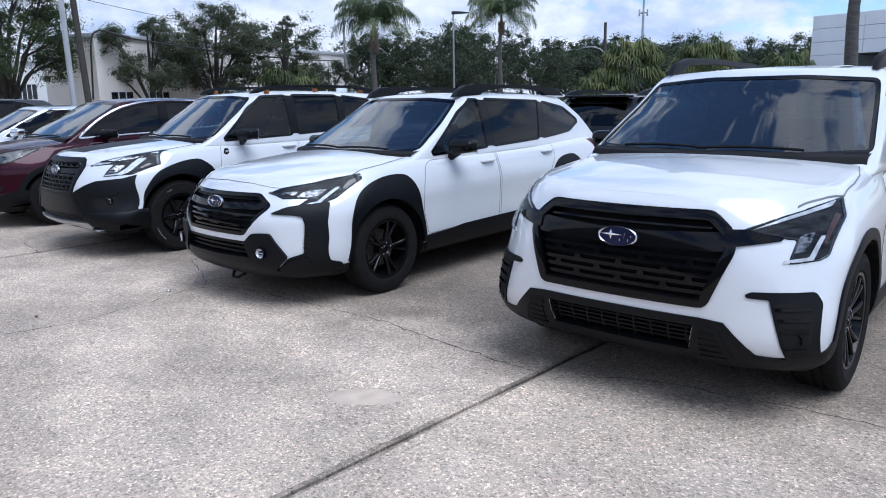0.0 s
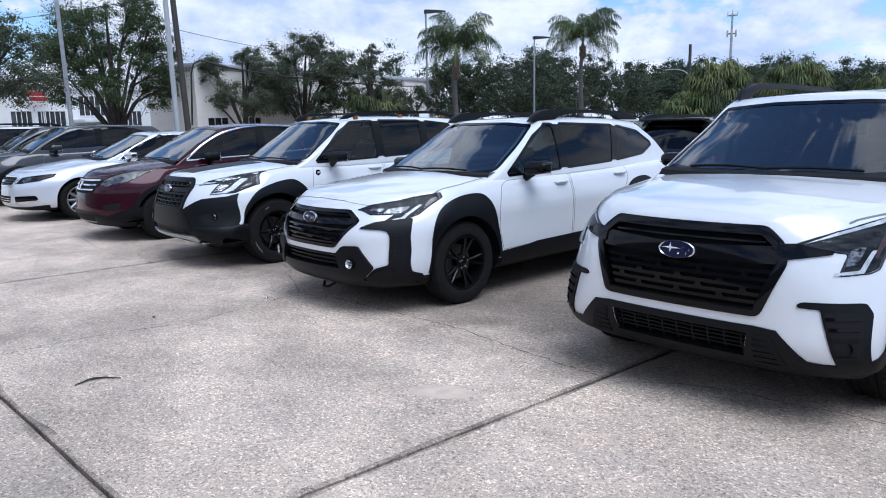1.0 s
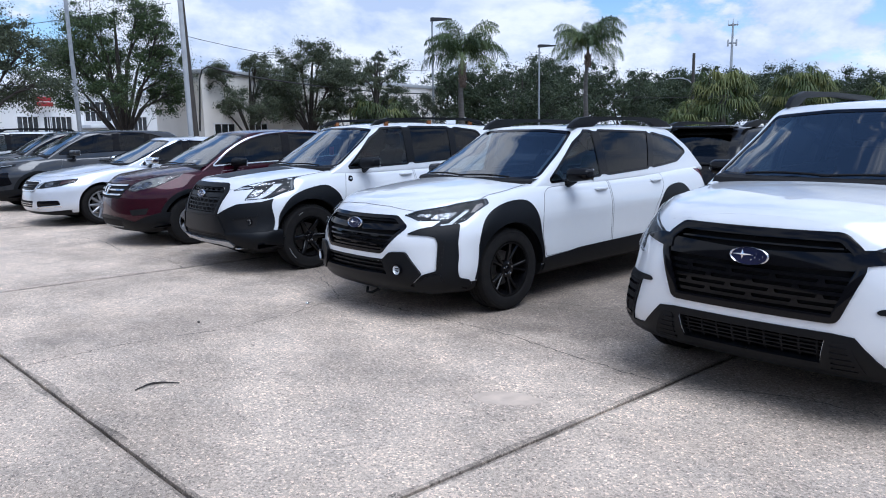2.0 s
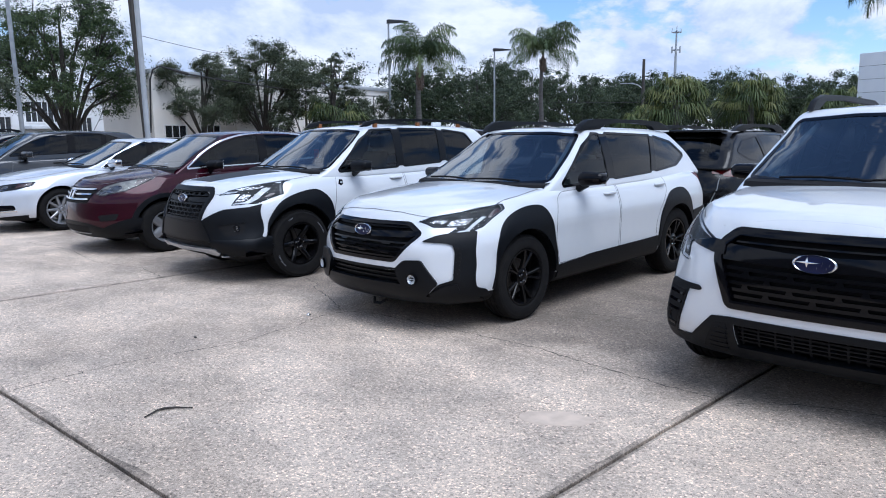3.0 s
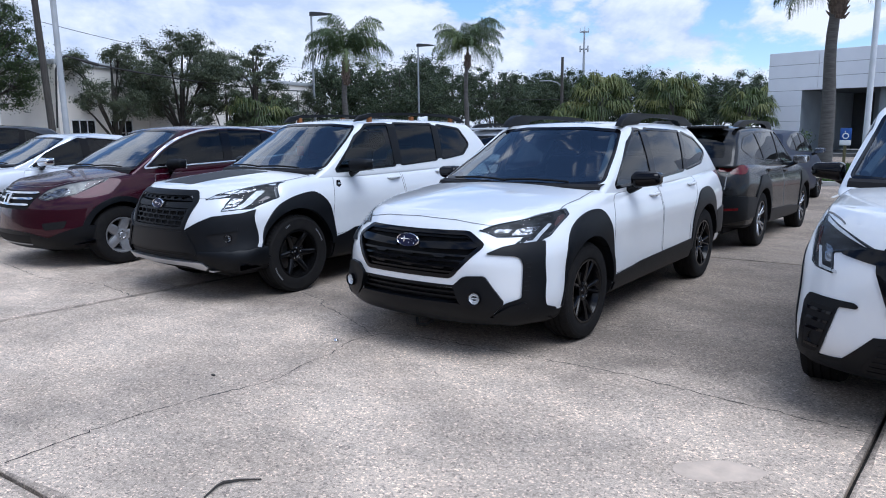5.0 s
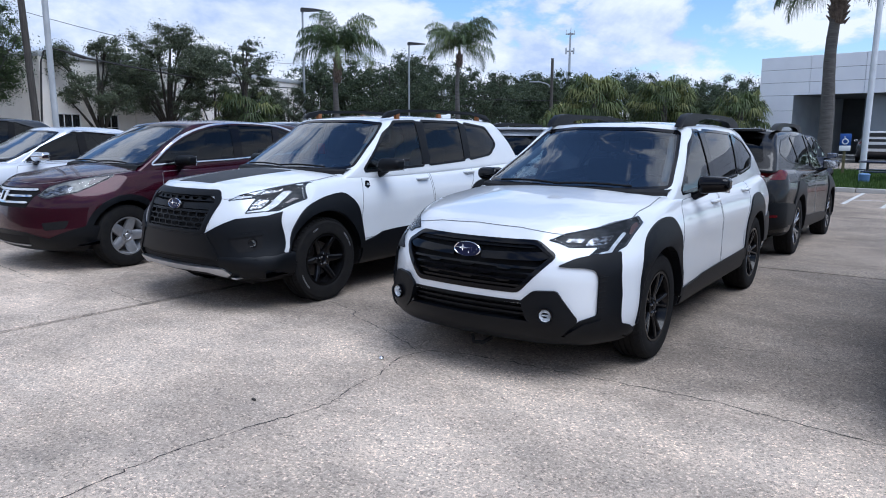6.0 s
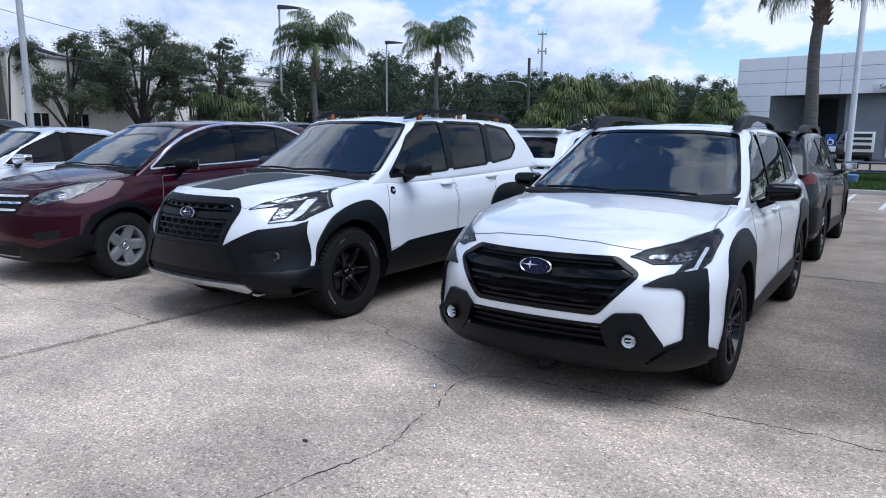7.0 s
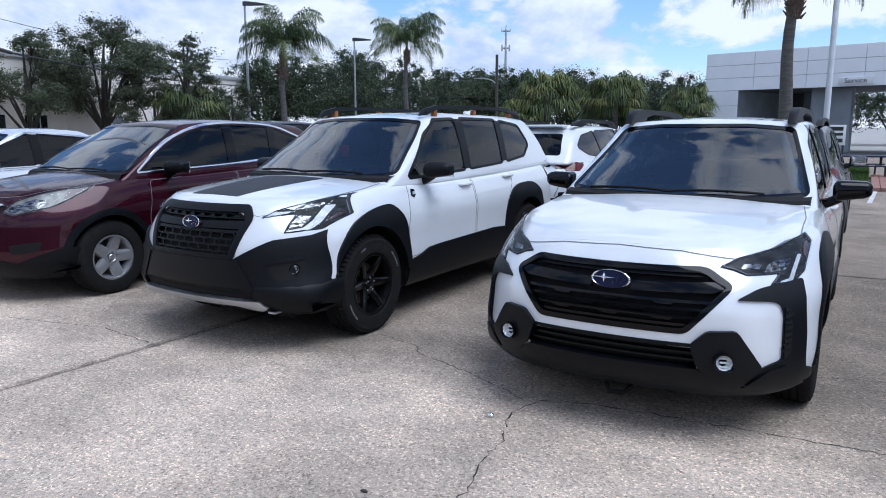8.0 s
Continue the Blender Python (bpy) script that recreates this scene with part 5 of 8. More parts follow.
def forester_details(car, c):
    F, paint = Fitter(car, c), c["paint"]
    F.hood([(0.0, -0.80), (0.35, -0.785), (0.50, -0.74), (0.66, -0.56), (0.745, -0.23), (0.755, 0.05), (0.73, 0.31), (0.4, 0.21), (0.0, 0.18)], paint)
    F.one("hood_decal", fillet([(-0.235, -0.68), (0.235, -0.68), (0.30, 0.15), (-0.30, 0.15)], 0.01), "top", M_CLAD, 0.0075, res=0.08, lip=0.0, thick=0.003, label="matt black hood decal")
    F.doors([("front_door", [(0.50, 0.50), (0.47, 0.70), (0.50, 0.90), (0.54, 1.07), (1.555, 1.10), (1.57, 0.80), (1.55, 0.56)]),
             ("rear_door", [(1.575, 0.56), (1.595, 0.80), (1.58, 1.10), (2.36, 1.12), (2.34, 0.98), (2.20, 0.82), (2.13, 0.56)])], paint)
    F.windows_trim(M_CLAD, 0.02)
    common(F, paint, paint, ((1.43, 1.015), (2.27, 1.045)))
    F.flare(0.0, [(-0.42, 0.42), (-0.40, 0.60), (-0.36, 0.70), (-0.24, 0.845), (-0.05, 0.915), (0.15, 0.95), (0.27, 0.945), (0.41, 0.83), (0.46, 0.66), (0.50, 0.42)], 0.44, off=0.024)
    F.flare(c["wb"], [(-0.56, 0.42), (-0.52, 0.66), (-0.46, 0.84), (-0.30, 0.95), (0.0, 0.97), (0.2, 0.93), (0.36, 0.80), (0.45, 0.46)], 0.44, off=0.024)
    F.both("sill_trim", fillet([(0.45, 0.27), (0.47, 0.46), (0.52, 0.485), (0.62, 0.50), (0.75, 0.545), (0.95, 0.555), (1.9, 0.575), (2.14, 0.56), (2.14, 0.27)], 0.02), "left", M_CLAD, 0.02, thick=0.05, lip=0.014)
    F.rails([(1.10, 1.62), (1.18, 1.685), (1.36, 1.715), (2.0, 1.725), (2.7, 1.715), (2.98, 1.68), (3.10, 1.61), (2.96, 1.62), (2.7, 1.688), (2.0, 1.698), (1.38, 1.688), (1.22, 1.63)], 0.54, 0.58, M_CLAD)
    for y in (1.34, 2.05, 2.80):
        for sd in (1, -1):
            bm = bmesh.new()
            box(bm, sd * 0.555, sd * 0.594, y - 0.028, y + 0.028, 1.61, 1.682, 0.008)
            part("rail_foot", bm, surface("copper_rail_foot", (0.28, 0.11, 0.04), (0.22, 0.09, 0.03), 9.0, 0.4, metal=0.6) if "copper_rail_foot" not in bpy.data.materials else bpy.data.materials["copper_rail_foot"], car, "copper coloured rail foot")
    F.one("sunroof", fillet([(-0.36, 1.42), (0.36, 1.42), (0.37, 1.85), (-0.37, 1.85)], 0.04), "top", M_SUNROOF, 0.003, on="utree", thick=0.006)
    # grille: frame, upper bars, honeycomb
    F.one("grille_backing", FO_GRILLE, "front", M_VOID, -0.045, lip=0.0)
    ring(car, "grille_surround", fillet(FO_GRILLE, 0.03), "front", c["ltree"], M_CLAD, 0.012, -0.035, 0.014)
    F.both("grille_wing", fillet([(0.10, 0.895), (0.42, 0.905), (0.445, 0.875), (0.42, 0.85), (0.10, 0.85)], 0.01), "front", M_CLAD, 0.0, thick=0.03)
    F.bar("grille_bar", -0.41, 0.41, 0.945, 0.958, M_CLAD, -0.008)
    F.bar("grille_bar", -0.42, 0.42, 0.918, 0.926, M_CLAD, -0.012)
    for k in range(8):
        x = -0.35 + 0.1 * k
        F.one("grille_link", fillet([(x - 0.03, 0.926), (x + 0.03, 0.926), (x + 0.012, 0.945), (x - 0.012, 0.945)], 0.003), "front", M_CLAD, -0.012, lip=0.002)
    F.bar("grille_bar", -0.42, 0.42, 0.828, 0.842, M_CLAD, -0.004)
    for r in range(4):
        z = 0.805 - r * 0.042
        w = 0.41 + (z - 0.80) * 0.26
        n = 8 if r % 2 == 0 else 7
        for k in range(n):
            x = (k - (n - 1) / 2) * 0.098
            hexa = [(x - 0.054, z), (x - 0.036, z + 0.0235), (x + 0.036, z + 0.0235), (x + 0.054, z), (x + 0.036, z - 0.0235), (x - 0.036, z - 0.0235)]
            if abs(x) + 0.03 < w:
                ring(car, "honeycomb_cell", hexa, "front", c["ltree"], M_CLAD, 0.004, -0.006, 0.0)
    emblem(car, (0.0, F.y_at(0, 0.878) - 0.004, 0.88), 0.175, 0.09, tilt=-8)
    headlamp(F, fillet([(0.525, 0.92), (0.58, 0.97), (0.705, 1.026), (0.78, 1.056), (0.862, 0.92), (0.812, 0.834), (0.675, 0.82), (0.675, 0.938)], 0.008),
             [fillet([(0.68, 0.826), (0.77, 0.836), (0.79, 0.88), (0.785, 0.985), (0.752, 0.985), (0.757, 0.89), (0.742, 0.852), (0.682, 0.838)], 0.006), fillet([(0.545, 0.925), (0.64, 0.944), (0.65, 0.958), (0.575, 0.955)], 0.004)],
             fillet([(0.815, 0.935), (0.836, 0.925), (0.822, 0.895), (0.806, 0.895)], 0.004),
             [fillet([(0.685, 0.85), (0.735, 0.862), (0.742, 0.925), (0.69, 0.93)], 0.012), fillet([(0.66, 0.965), (0.74, 0.985), (0.742, 1.005), (0.68, 0.99)], 0.006)])
    # heavy bumper cladding
    F.mid([(0.0, 0.648), (0.41, 0.65), (0.565, 0.74), (0.64, 0.78), (0.785, 0.80), (0.83, 0.828), (0.862, 0.645), (0.885, 0.50), (0.89, 0.47), (0.885, 0.31), (0.74, 0.295), (0.62, 0.43), (0.46, 0.46), (0.0, 0.458)], "bumper_cladding", "front", M_CLAD, 0.022, thick=0.06, res=0.04, lip=0.018, label="heavy black textured bumper cladding")
    F.corner_wrap("bumper_corner", (0.45, -0.35), 12, 88, [0.285, 0.30, 0.36, 0.42, 0.47, 0.492], 0.026, M_CLAD)
    F.mid([(0.0, 0.46), (0.45, 0.46), (0.43, 0.40), (0.0, 0.40)], "lower_intake", "front", M_VOID, 0.002, lip=0.002)
    for z in (0.445, 0.425):
        F.bar("intake_bar", -0.42, 0.42, z - 0.003, z + 0.003, M_CLAD, 0.006, 0.01)
    F.mid([(0.0, 0.385), (0.44, 0.386), (0.59, 0.384), (0.63, 0.34), (0.58, 0.315), (0.40, 0.345), (0.0, 0.338)], "skid_plate", "front", M_SATIN, 0.04, thick=0.06, res=0.04, lip=0.012, label="satin silver skid plate")
    F.mid([(0.0, 0.345), (0.42, 0.352), (0.62, 0.302), (0.80, 0.305), (0.60, 0.262), (0.0, 0.27)], "bumper_lip", "front", M_VOID, 0.006, lip=0.006)
    F.both("fog_recess", fillet([(0.625, 0.61), (0.68, 0.65), (0.785, 0.665), (0.80, 0.53), (0.70, 0.50)], 0.02), "front", M_VOID, 0.0245, thick=0.004, res=0.03, lip=0.003)
    F.both("bumper_rib", fillet([(0.41, 0.645), (0.455, 0.655), (0.57, 0.46), (0.53, 0.44)], 0.01), "front", M_CLAD, 0.034, thick=0.02, res=0.03, lip=0.012)
    F.both("fog_recess_brow", fillet([(0.62, 0.62), (0.68, 0.662), (0.79, 0.675), (0.79, 0.648), (0.69, 0.632)], 0.008), "front", M_CLAD, 0.036, thick=0.02, res=0.03, lip=0.01)
    F.lamp_pod(0.765, 0.590, 0.028, deep=-0.034, turn=36)
    for x in (0.64,):
        bm = bmesh.new()
        box(bm, x - 0.03, x + 0.03, -0.80, -0.70, 0.285, 0.30, 0.004)
        part("bumper_clip", bm, M_SATIN, car)
    F.both("fender_badge", fillet([(0.55, 0.985), (0.575, 1.035), (0.62, 1.03), (0.62, 0.985), (0.585, 0.965)], 0.006), "left", M_PIANO, 0.008, thick=0.01, res=0.03, lip=0.003, label="small shield shaped badge")
    F.both("fender_badge_plate", fillet([(0.57, 0.992), (0.585, 1.015), (0.61, 1.012), (0.61, 0.992)], 0.003), "left", M_SATIN, 0.011, thick=0.004, res=0.03, lip=0.001)
    F.both("tail_lamp", fillet([(3.30, 1.0), (3.38, 0.93), (3.55, 0.96), (3.55, 1.12), (3.36, 1.15)], 0.02), "left", M_RED, 0.014, thick=0.03, res=0.03, lip=0.008, label="red tail lamp")
    bm = bmesh.new()
    box(bm, -0.22, -0.13, 0.98, 1.0, 1.25, 1.36, 0.005)
    part("hanging_tag", bm, M_REDTAG, car, "red paper tag behind the windscreen")
    bm = bmesh.new()
    vs, fs = shell_points((0.02, 0.09, 0.035), 0.015, (1, 3, 1))
    made = [bm.verts.new((x, y + 2.95, 1.66 + z + 0.2 * max(0, y))) for x, y, z in vs]
    for f in fs:
        bm.faces.new([made[i] for i in f])
    part("antenna_fin", bm, paint, car)
    return F


AS_GRILLE = [(-0.43, 1.005), (0.43, 1.005), (0.52, 0.93), (0.545, 0.845), (0.445, 0.575), (-0.445, 0.575), (-0.545, 0.845), (-0.52, 0.93)]
AS_INTAKE = [(-0.40, 0.472), (0.40, 0.472), (0.375, 0.34), (-0.375, 0.34)]


def ascent_details(car, c):
    F, paint = Fitter(car, c), c["paint"]
    F.hood([(0.0, -0.755), (0.43, -0.745), (0.54, -0.71), (0.735, -0.51), (0.862, -0.20), (0.862, 0.02), (0.85, 0.20), (0.81, 0.38), (0.4, 0.28), (0.0, 0.25)], paint, front=False)
    F.doors([("front_door", [(0.52, 0.44), (0.50, 0.80), (0.60, 1.09), (1.60, 1.12), (1.60, 0.80), (1.58, 0.46)]),
             ("rear_door", [(1.60, 0.46), (1.625, 0.80), (1.62, 1.12), (2.68, 1.14), (2.62, 0.9), (2.45, 0.75), (2.40, 0.48)])], paint)
    F.windows_trim(M_PIANO, 0.02)
    common(F, paint, paint, ((1.45, 1.04), (2.52, 1.07)))
    ring_pts = lambda r, a, b: [(r * math.cos(math.pi - (math.pi - a - b) * k / 12 - a), c["tyre"][0] + r * math.sin(math.pi - (math.pi - a - b) * k / 12 - a)) for k in range(13)]
    F.flare(0.0, ring_pts(0.50, -0.12, -0.12), 0.438, off=0.014)
    F.flare(c["wb"], ring_pts(0.50, -0.12, -0.12), 0.438, off=0.014)
    F.both("sill_trim", fillet([(0.46, 0.28), (0.47, 0.42), (2.44, 0.46), (2.46, 0.28)], 0.02), "left", M_CLAD, 0.016, thick=0.05, lip=0.014)
    F.rails([(1.28, 1.70), (1.36, 1.78), (1.60, 1.835), (2.2, 1.845), (3.2, 1.83), (3.45, 1.79), (3.56, 1.69), (3.4, 1.70), (3.2, 1.79), (2.2, 1.805), (1.62, 1.79), (1.46, 1.71)], 0.645, 0.695, M_CLAD)
    F.one("sunroof", fillet([(-0.40, 1.42), (0.40, 1.42), (0.41, 2.10), (-0.41, 2.10)], 0.04), "top", M_SUNROOF, 0.003, on="utree", thick=0.006)
    # grille
    F.one("grille_backing", AS_GRILLE, "front", M_VOID, -0.05, lip=0.0)
    ring(car, "grille_surround", fillet(AS_GRILLE, 0.03), "front", c["ltree"], M_PIANO, 0.012, -0.034, 0.014)
    F.mid([(0.0, 0.905), (0.12, 0.905), (0.50, 0.925), (0.53, 0.88), (0.50, 0.835), (0.0, 0.825)], "grille_band", "front", M_PIANO, 0.002, thick=0.03, lip=0.012, label="gloss black grille band")
    F.both("grille_wing", fillet([(0.49, 0.935), (0.57, 0.938), (0.72, 0.905), (0.72, 0.888), (0.56, 0.862), (0.49, 0.858)], 0.01), "front", M_PIANO, 0.014, thick=0.03, lip=0.01)
    F.bar("grille_bar", -0.42, 0.42, 0.968, 0.978, M_PIANO, -0.008)
    F.bar("grille_bar", -0.44, 0.44, 0.935, 0.945, M_PIANO, -0.008)
    for i, z in enumerate((0.792, 0.752, 0.712, 0.672, 0.632)):
        w = 0.445 + (z - 0.575) * 0.37 - 0.035
        F.bar("grille_bar", -w, w, z - 0.010, z + 0.010, M_PIANO, -0.014)
        for x in (-0.36, -0.12, 0.12, 0.36):
            x += 0.12 if i % 2 else 0.0
            if abs(x) < w - 0.05 and z > 0.64:
                F.one("grille_link", fillet([(x - 0.022, z - 0.032), (x + 0.022, z - 0.032), (x + 0.012, z - 0.008), (x - 0.012, z - 0.008)], 0.003), "front", M_PIANO, -0.018, lip=0.002)
    emblem(car, (0.0, F.y_at(0, 0.865) - 0.006, 0.865), 0.215, 0.10, tilt=-6)
    headlamp(F, fillet([(0.548, 0.93), (0.70, 0.995), (0.862, 1.056), (0.898, 0.97), (0.885, 0.81), (0.855, 0.79), (0.752, 0.782), (0.766, 0.885), (0.668, 0.908)], 0.010),
             [fillet([(0.735, 0.787), (0.835, 0.795), (0.855, 0.90), (0.84, 0.90), (0.82, 0.812), (0.74, 0.803)], 0.006), fillet([(0.60, 0.935), (0.84, 1.02), (0.845, 1.045), (0.70, 0.985)], 0.006)],
             fillet([(0.858, 0.99), (0.878, 0.98), (0.865, 0.86), (0.852, 0.87)], 0.006),
             [fillet([(0.765, 0.83), (0.81, 0.84), (0.82, 0.92), (0.775, 0.91)], 0.012)])
    # bumper
    F.one("intake_backing", AS_INTAKE, "front", M_VOID, -0.05, lip=0.0)
    for r in range(4):
        F.bar("intake_bar", -0.39, 0.39, 0.368 + r * 0.026, 0.376 + r * 0.026, M_VOID, -0.025)
    for k in range(9):
        F.one("intake_link", [(-0.36 + 0.09 * k - 0.006, 0.345), (-0.36 + 0.09 * k + 0.006, 0.345), (-0.36 + 0.09 * k + 0.006, 0.466), (-0.36 + 0.09 * k - 0.006, 0.466)], "front", M_VOID, -0.03, lip=0.0, res=0.06)
    F.both("bumper_lip", [(0.0, 0.515), (0.43, 0.515), (0.535, 0.505), (0.672, 0.358), (0.80, 0.343), (0.875, 0.345), (0.895, 0.305), (0.80, 0.278), (0.6, 0.262), (0.40, 0.256), (0.0, 0.256), (0.0, 0.338), (0.378, 0.341), (0.403, 0.473), (0.0, 0.474)], "front", M_CLAD, 0.012, thick=0.07, lip=0.008, label="black textured lower bumper")
    F.both("bumper_side_trim", fillet([(-0.70, 0.295), (-0.68, 0.35), (-0.58, 0.37), (-0.46, 0.42), (-0.43, 0.31), (-0.46, 0.295)], 0.015), "left", M_CLAD, 0.012, thick=0.05, lip=0.01)
    F.both("side_intake", fillet([(0.44, 0.475), (0.515, 0.472), (0.59, 0.308), (0.44, 0.298)], 0.014), "front", M_VOID, 0.016, thick=0.006, res=0.03, lip=0.002)
    for k in range(5):
        z = 0.32 + k * 0.03
        F.both("vent_slat", [(0.432, z), (0.555 - k * 0.012, z), (0.553 - k * 0.012, z + 0.007), (0.432, z + 0.007)], "front", M_CLAD, 0.022, thick=0.01, res=0.04, lip=0.002)
    F.both("corner_vent", fillet([(0.612, 0.645), (0.635, 0.661), (0.865, 0.657), (0.893, 0.605), (0.908, 0.32), (0.79, 0.335), (0.708, 0.625), (0.622, 0.632)], 0.012), "front", M_CLAD, 0.012, thick=0.03, res=0.03, lip=0.008)
    F.both("corner_vent_grille", fillet([(0.722, 0.612), (0.845, 0.612), (0.868, 0.57), (0.878, 0.355), (0.80, 0.36)], 0.008), "front", M_VOID, 0.0135, thick=0.004, res=0.03, lip=0.001)
    for z, a in ((0.575, 0.735), (0.525, 0.75), (0.475, 0.765), (0.385, 0.79)):
        F.both("vent_slat", fillet([(a, z), (0.862, z), (0.862, z + 0.016), (a - 0.004, z + 0.016)], 0.003), "front", M_PIANO, 0.021, thick=0.014, res=0.03, lip=0.005)
    F.lamp_pod(0.815, 0.437, 0.028, deep=0.012)
    return F


def crv_details(car, c):
    F, paint = Fitter(car, c), c["paint"]
    F.hood([(0.0, -0.72), (0.40, -0.65), (0.52, -0.56), (0.68, -0.20), (0.73, 0.10), (0.70, 0.36), (0.4, 0.27), (0.0, 0.23)], paint)
    F.doors([("front_door", [(0.45, 0.36), (0.43, 0.70), (0.50, 1.03), (1.63, 1.07), (1.63, 0.7), (1.60, 0.38)]),
             ("rear_door", [(1.62, 0.38), (1.655, 0.7), (1.65, 1.07), (2.36, 1.11), (2.32, 0.9), (2.18, 0.75), (2.14, 0.40)])], paint)
    F.windows_trim(M_PIANO, 0.012)
    # chrome line round the side windows
    for view in ("left", "right"):
        ring(car, "chrome_window_line", [c["clear"](u, v) for u, v in fillet([(0.40, 1.113), (1.56, 1.147), (2.85, 1.225), (3.0, 1.36), (2.48, 1.55), (2.05, 1.585), (1.66, 1.59), (1.33, 1.56), (1.09, 1.505), (0.85, 1.412), (0.656, 1.305)], [0.02, 0.2, 0.1, 0.1, 0.2, 0.15, 0.15, 0.12, 0.1, 0.1, 0.1], 4)], view, c["utree"], M_CHROME, 0.018, -0.004, 0.008)
    common(F, paint, paint, ((1.50, 0.98), (2.24, 1.03)))
    arc = lambda r: [(r * math.cos(math.pi + 0.1 - (math.pi + 0.2) * k / 12), c["tyre"][0] + r * math.sin(math.pi + 0.1 - (math.pi + 0.2) * k / 12)) for k in range(13)]
    for yw in (0.0, c["wb"]):
        F.flare(yw, arc(0.465), 0.40, off=0.012)
    F.both("sill_trim", fillet([(0.42, 0.24), (0.43, 0.37), (2.2, 0.39), (2.2, 0.24)], 0.02), "left", M_CLAD, 0.016, thick=0.05, lip=0.014)
    gr = [(-0.40, 0.895), (0.40, 0.895), (0.46, 0.86), (0.36, 0.69), (-0.36, 0.69), (-0.46, 0.86)]
    F.one("grille", gr, "front", M_VOID, 0.004, lip=0.004)
    for z, w in ((0.868, 0.43), (0.805, 0.40), (0.74, 0.37)):
        F.mid([(0.0, z + 0.009), (w, z + 0.015), (w + 0.02, z + 0.004), (w - 0.01, z - 0.007), (0.0, z - 0.011)], "grille_bar", "front", M_CHROME, 0.022, thick=0.03, lip=0.008, label="chrome grille bar")
    F.one("badge", fillet([(-0.075, 0.85), (0.075, 0.85), (0.06, 0.745), (-0.06, 0.745)], 0.02), "front", M_CHROME, 0.04, lip=0.008, label="plain chrome badge")
    F.one("badge_field", fillet([(-0.03, 0.84), (0.03, 0.84), (0.022, 0.757), (-0.022, 0.757)], 0.008), "front", M_VOID, 0.042, lip=0.002, thick=0.004)
    headlamp(F, fillet([(0.45, 0.815), (0.50, 0.905), (0.60, 0.965), (0.70, 1.003), (0.775, 1.022), (0.788, 0.985), (0.765, 0.90), (0.73, 0.845), (0.56, 0.785)], 0.012), [],
             fillet([(0.715, 0.98), (0.768, 1.008), (0.776, 0.98), (0.745, 0.91)], 0.01), [oval(0.625, 0.87, 0.062, 0.05), oval(0.535, 0.845, 0.042, 0.036)], M_LAMPPALE)
    F.mid([(0.0, 0.45), (0.40, 0.43), (0.60, 0.37), (0.83, 0.50), (0.88, 0.48), (0.88, 0.30), (0.6, 0.235), (0.0, 0.225)], "bumper_lip", "front", M_CLAD, 0.012, thick=0.05, lip=0.014, label="dark grey plastic lower bumper")
    F.one("lower_intake", fillet([(-0.42, 0.40), (0.42, 0.40), (0.38, 0.30), (-0.38, 0.30)], 0.03), "front", M_VOID, 0.0145, thick=0.004, lip=0.002)
    F.one("lower_bar", fillet([(-0.36, 0.285), (0.36, 0.285), (0.38, 0.30), (-0.38, 0.30)], 0.005), "front", M_SATIN, 0.02, lip=0.004)
    F.both("fog_recess", fillet([(0.55, 0.535), (0.74, 0.56), (0.72, 0.47), (0.58, 0.455)], 0.02), "front", M_VOID, 0.004, res=0.03)
    F.one("sticker", fillet([(0.26, 1.165), (0.33, 1.166), (0.328, 1.186), (0.258, 1.185)], 0.004), "front", M_PAPER, -0.004, on="utree", thick=0.002, lip=0.0, label="small white windscreen sticker")
    F.both("tail_lamp", fillet([(3.1, 1.12), (3.3, 1.0), (3.45, 1.02), (3.4, 1.25), (3.2, 1.4)], 0.02), "left", M_RED, 0.012, on="tree", res=0.04)
    return F


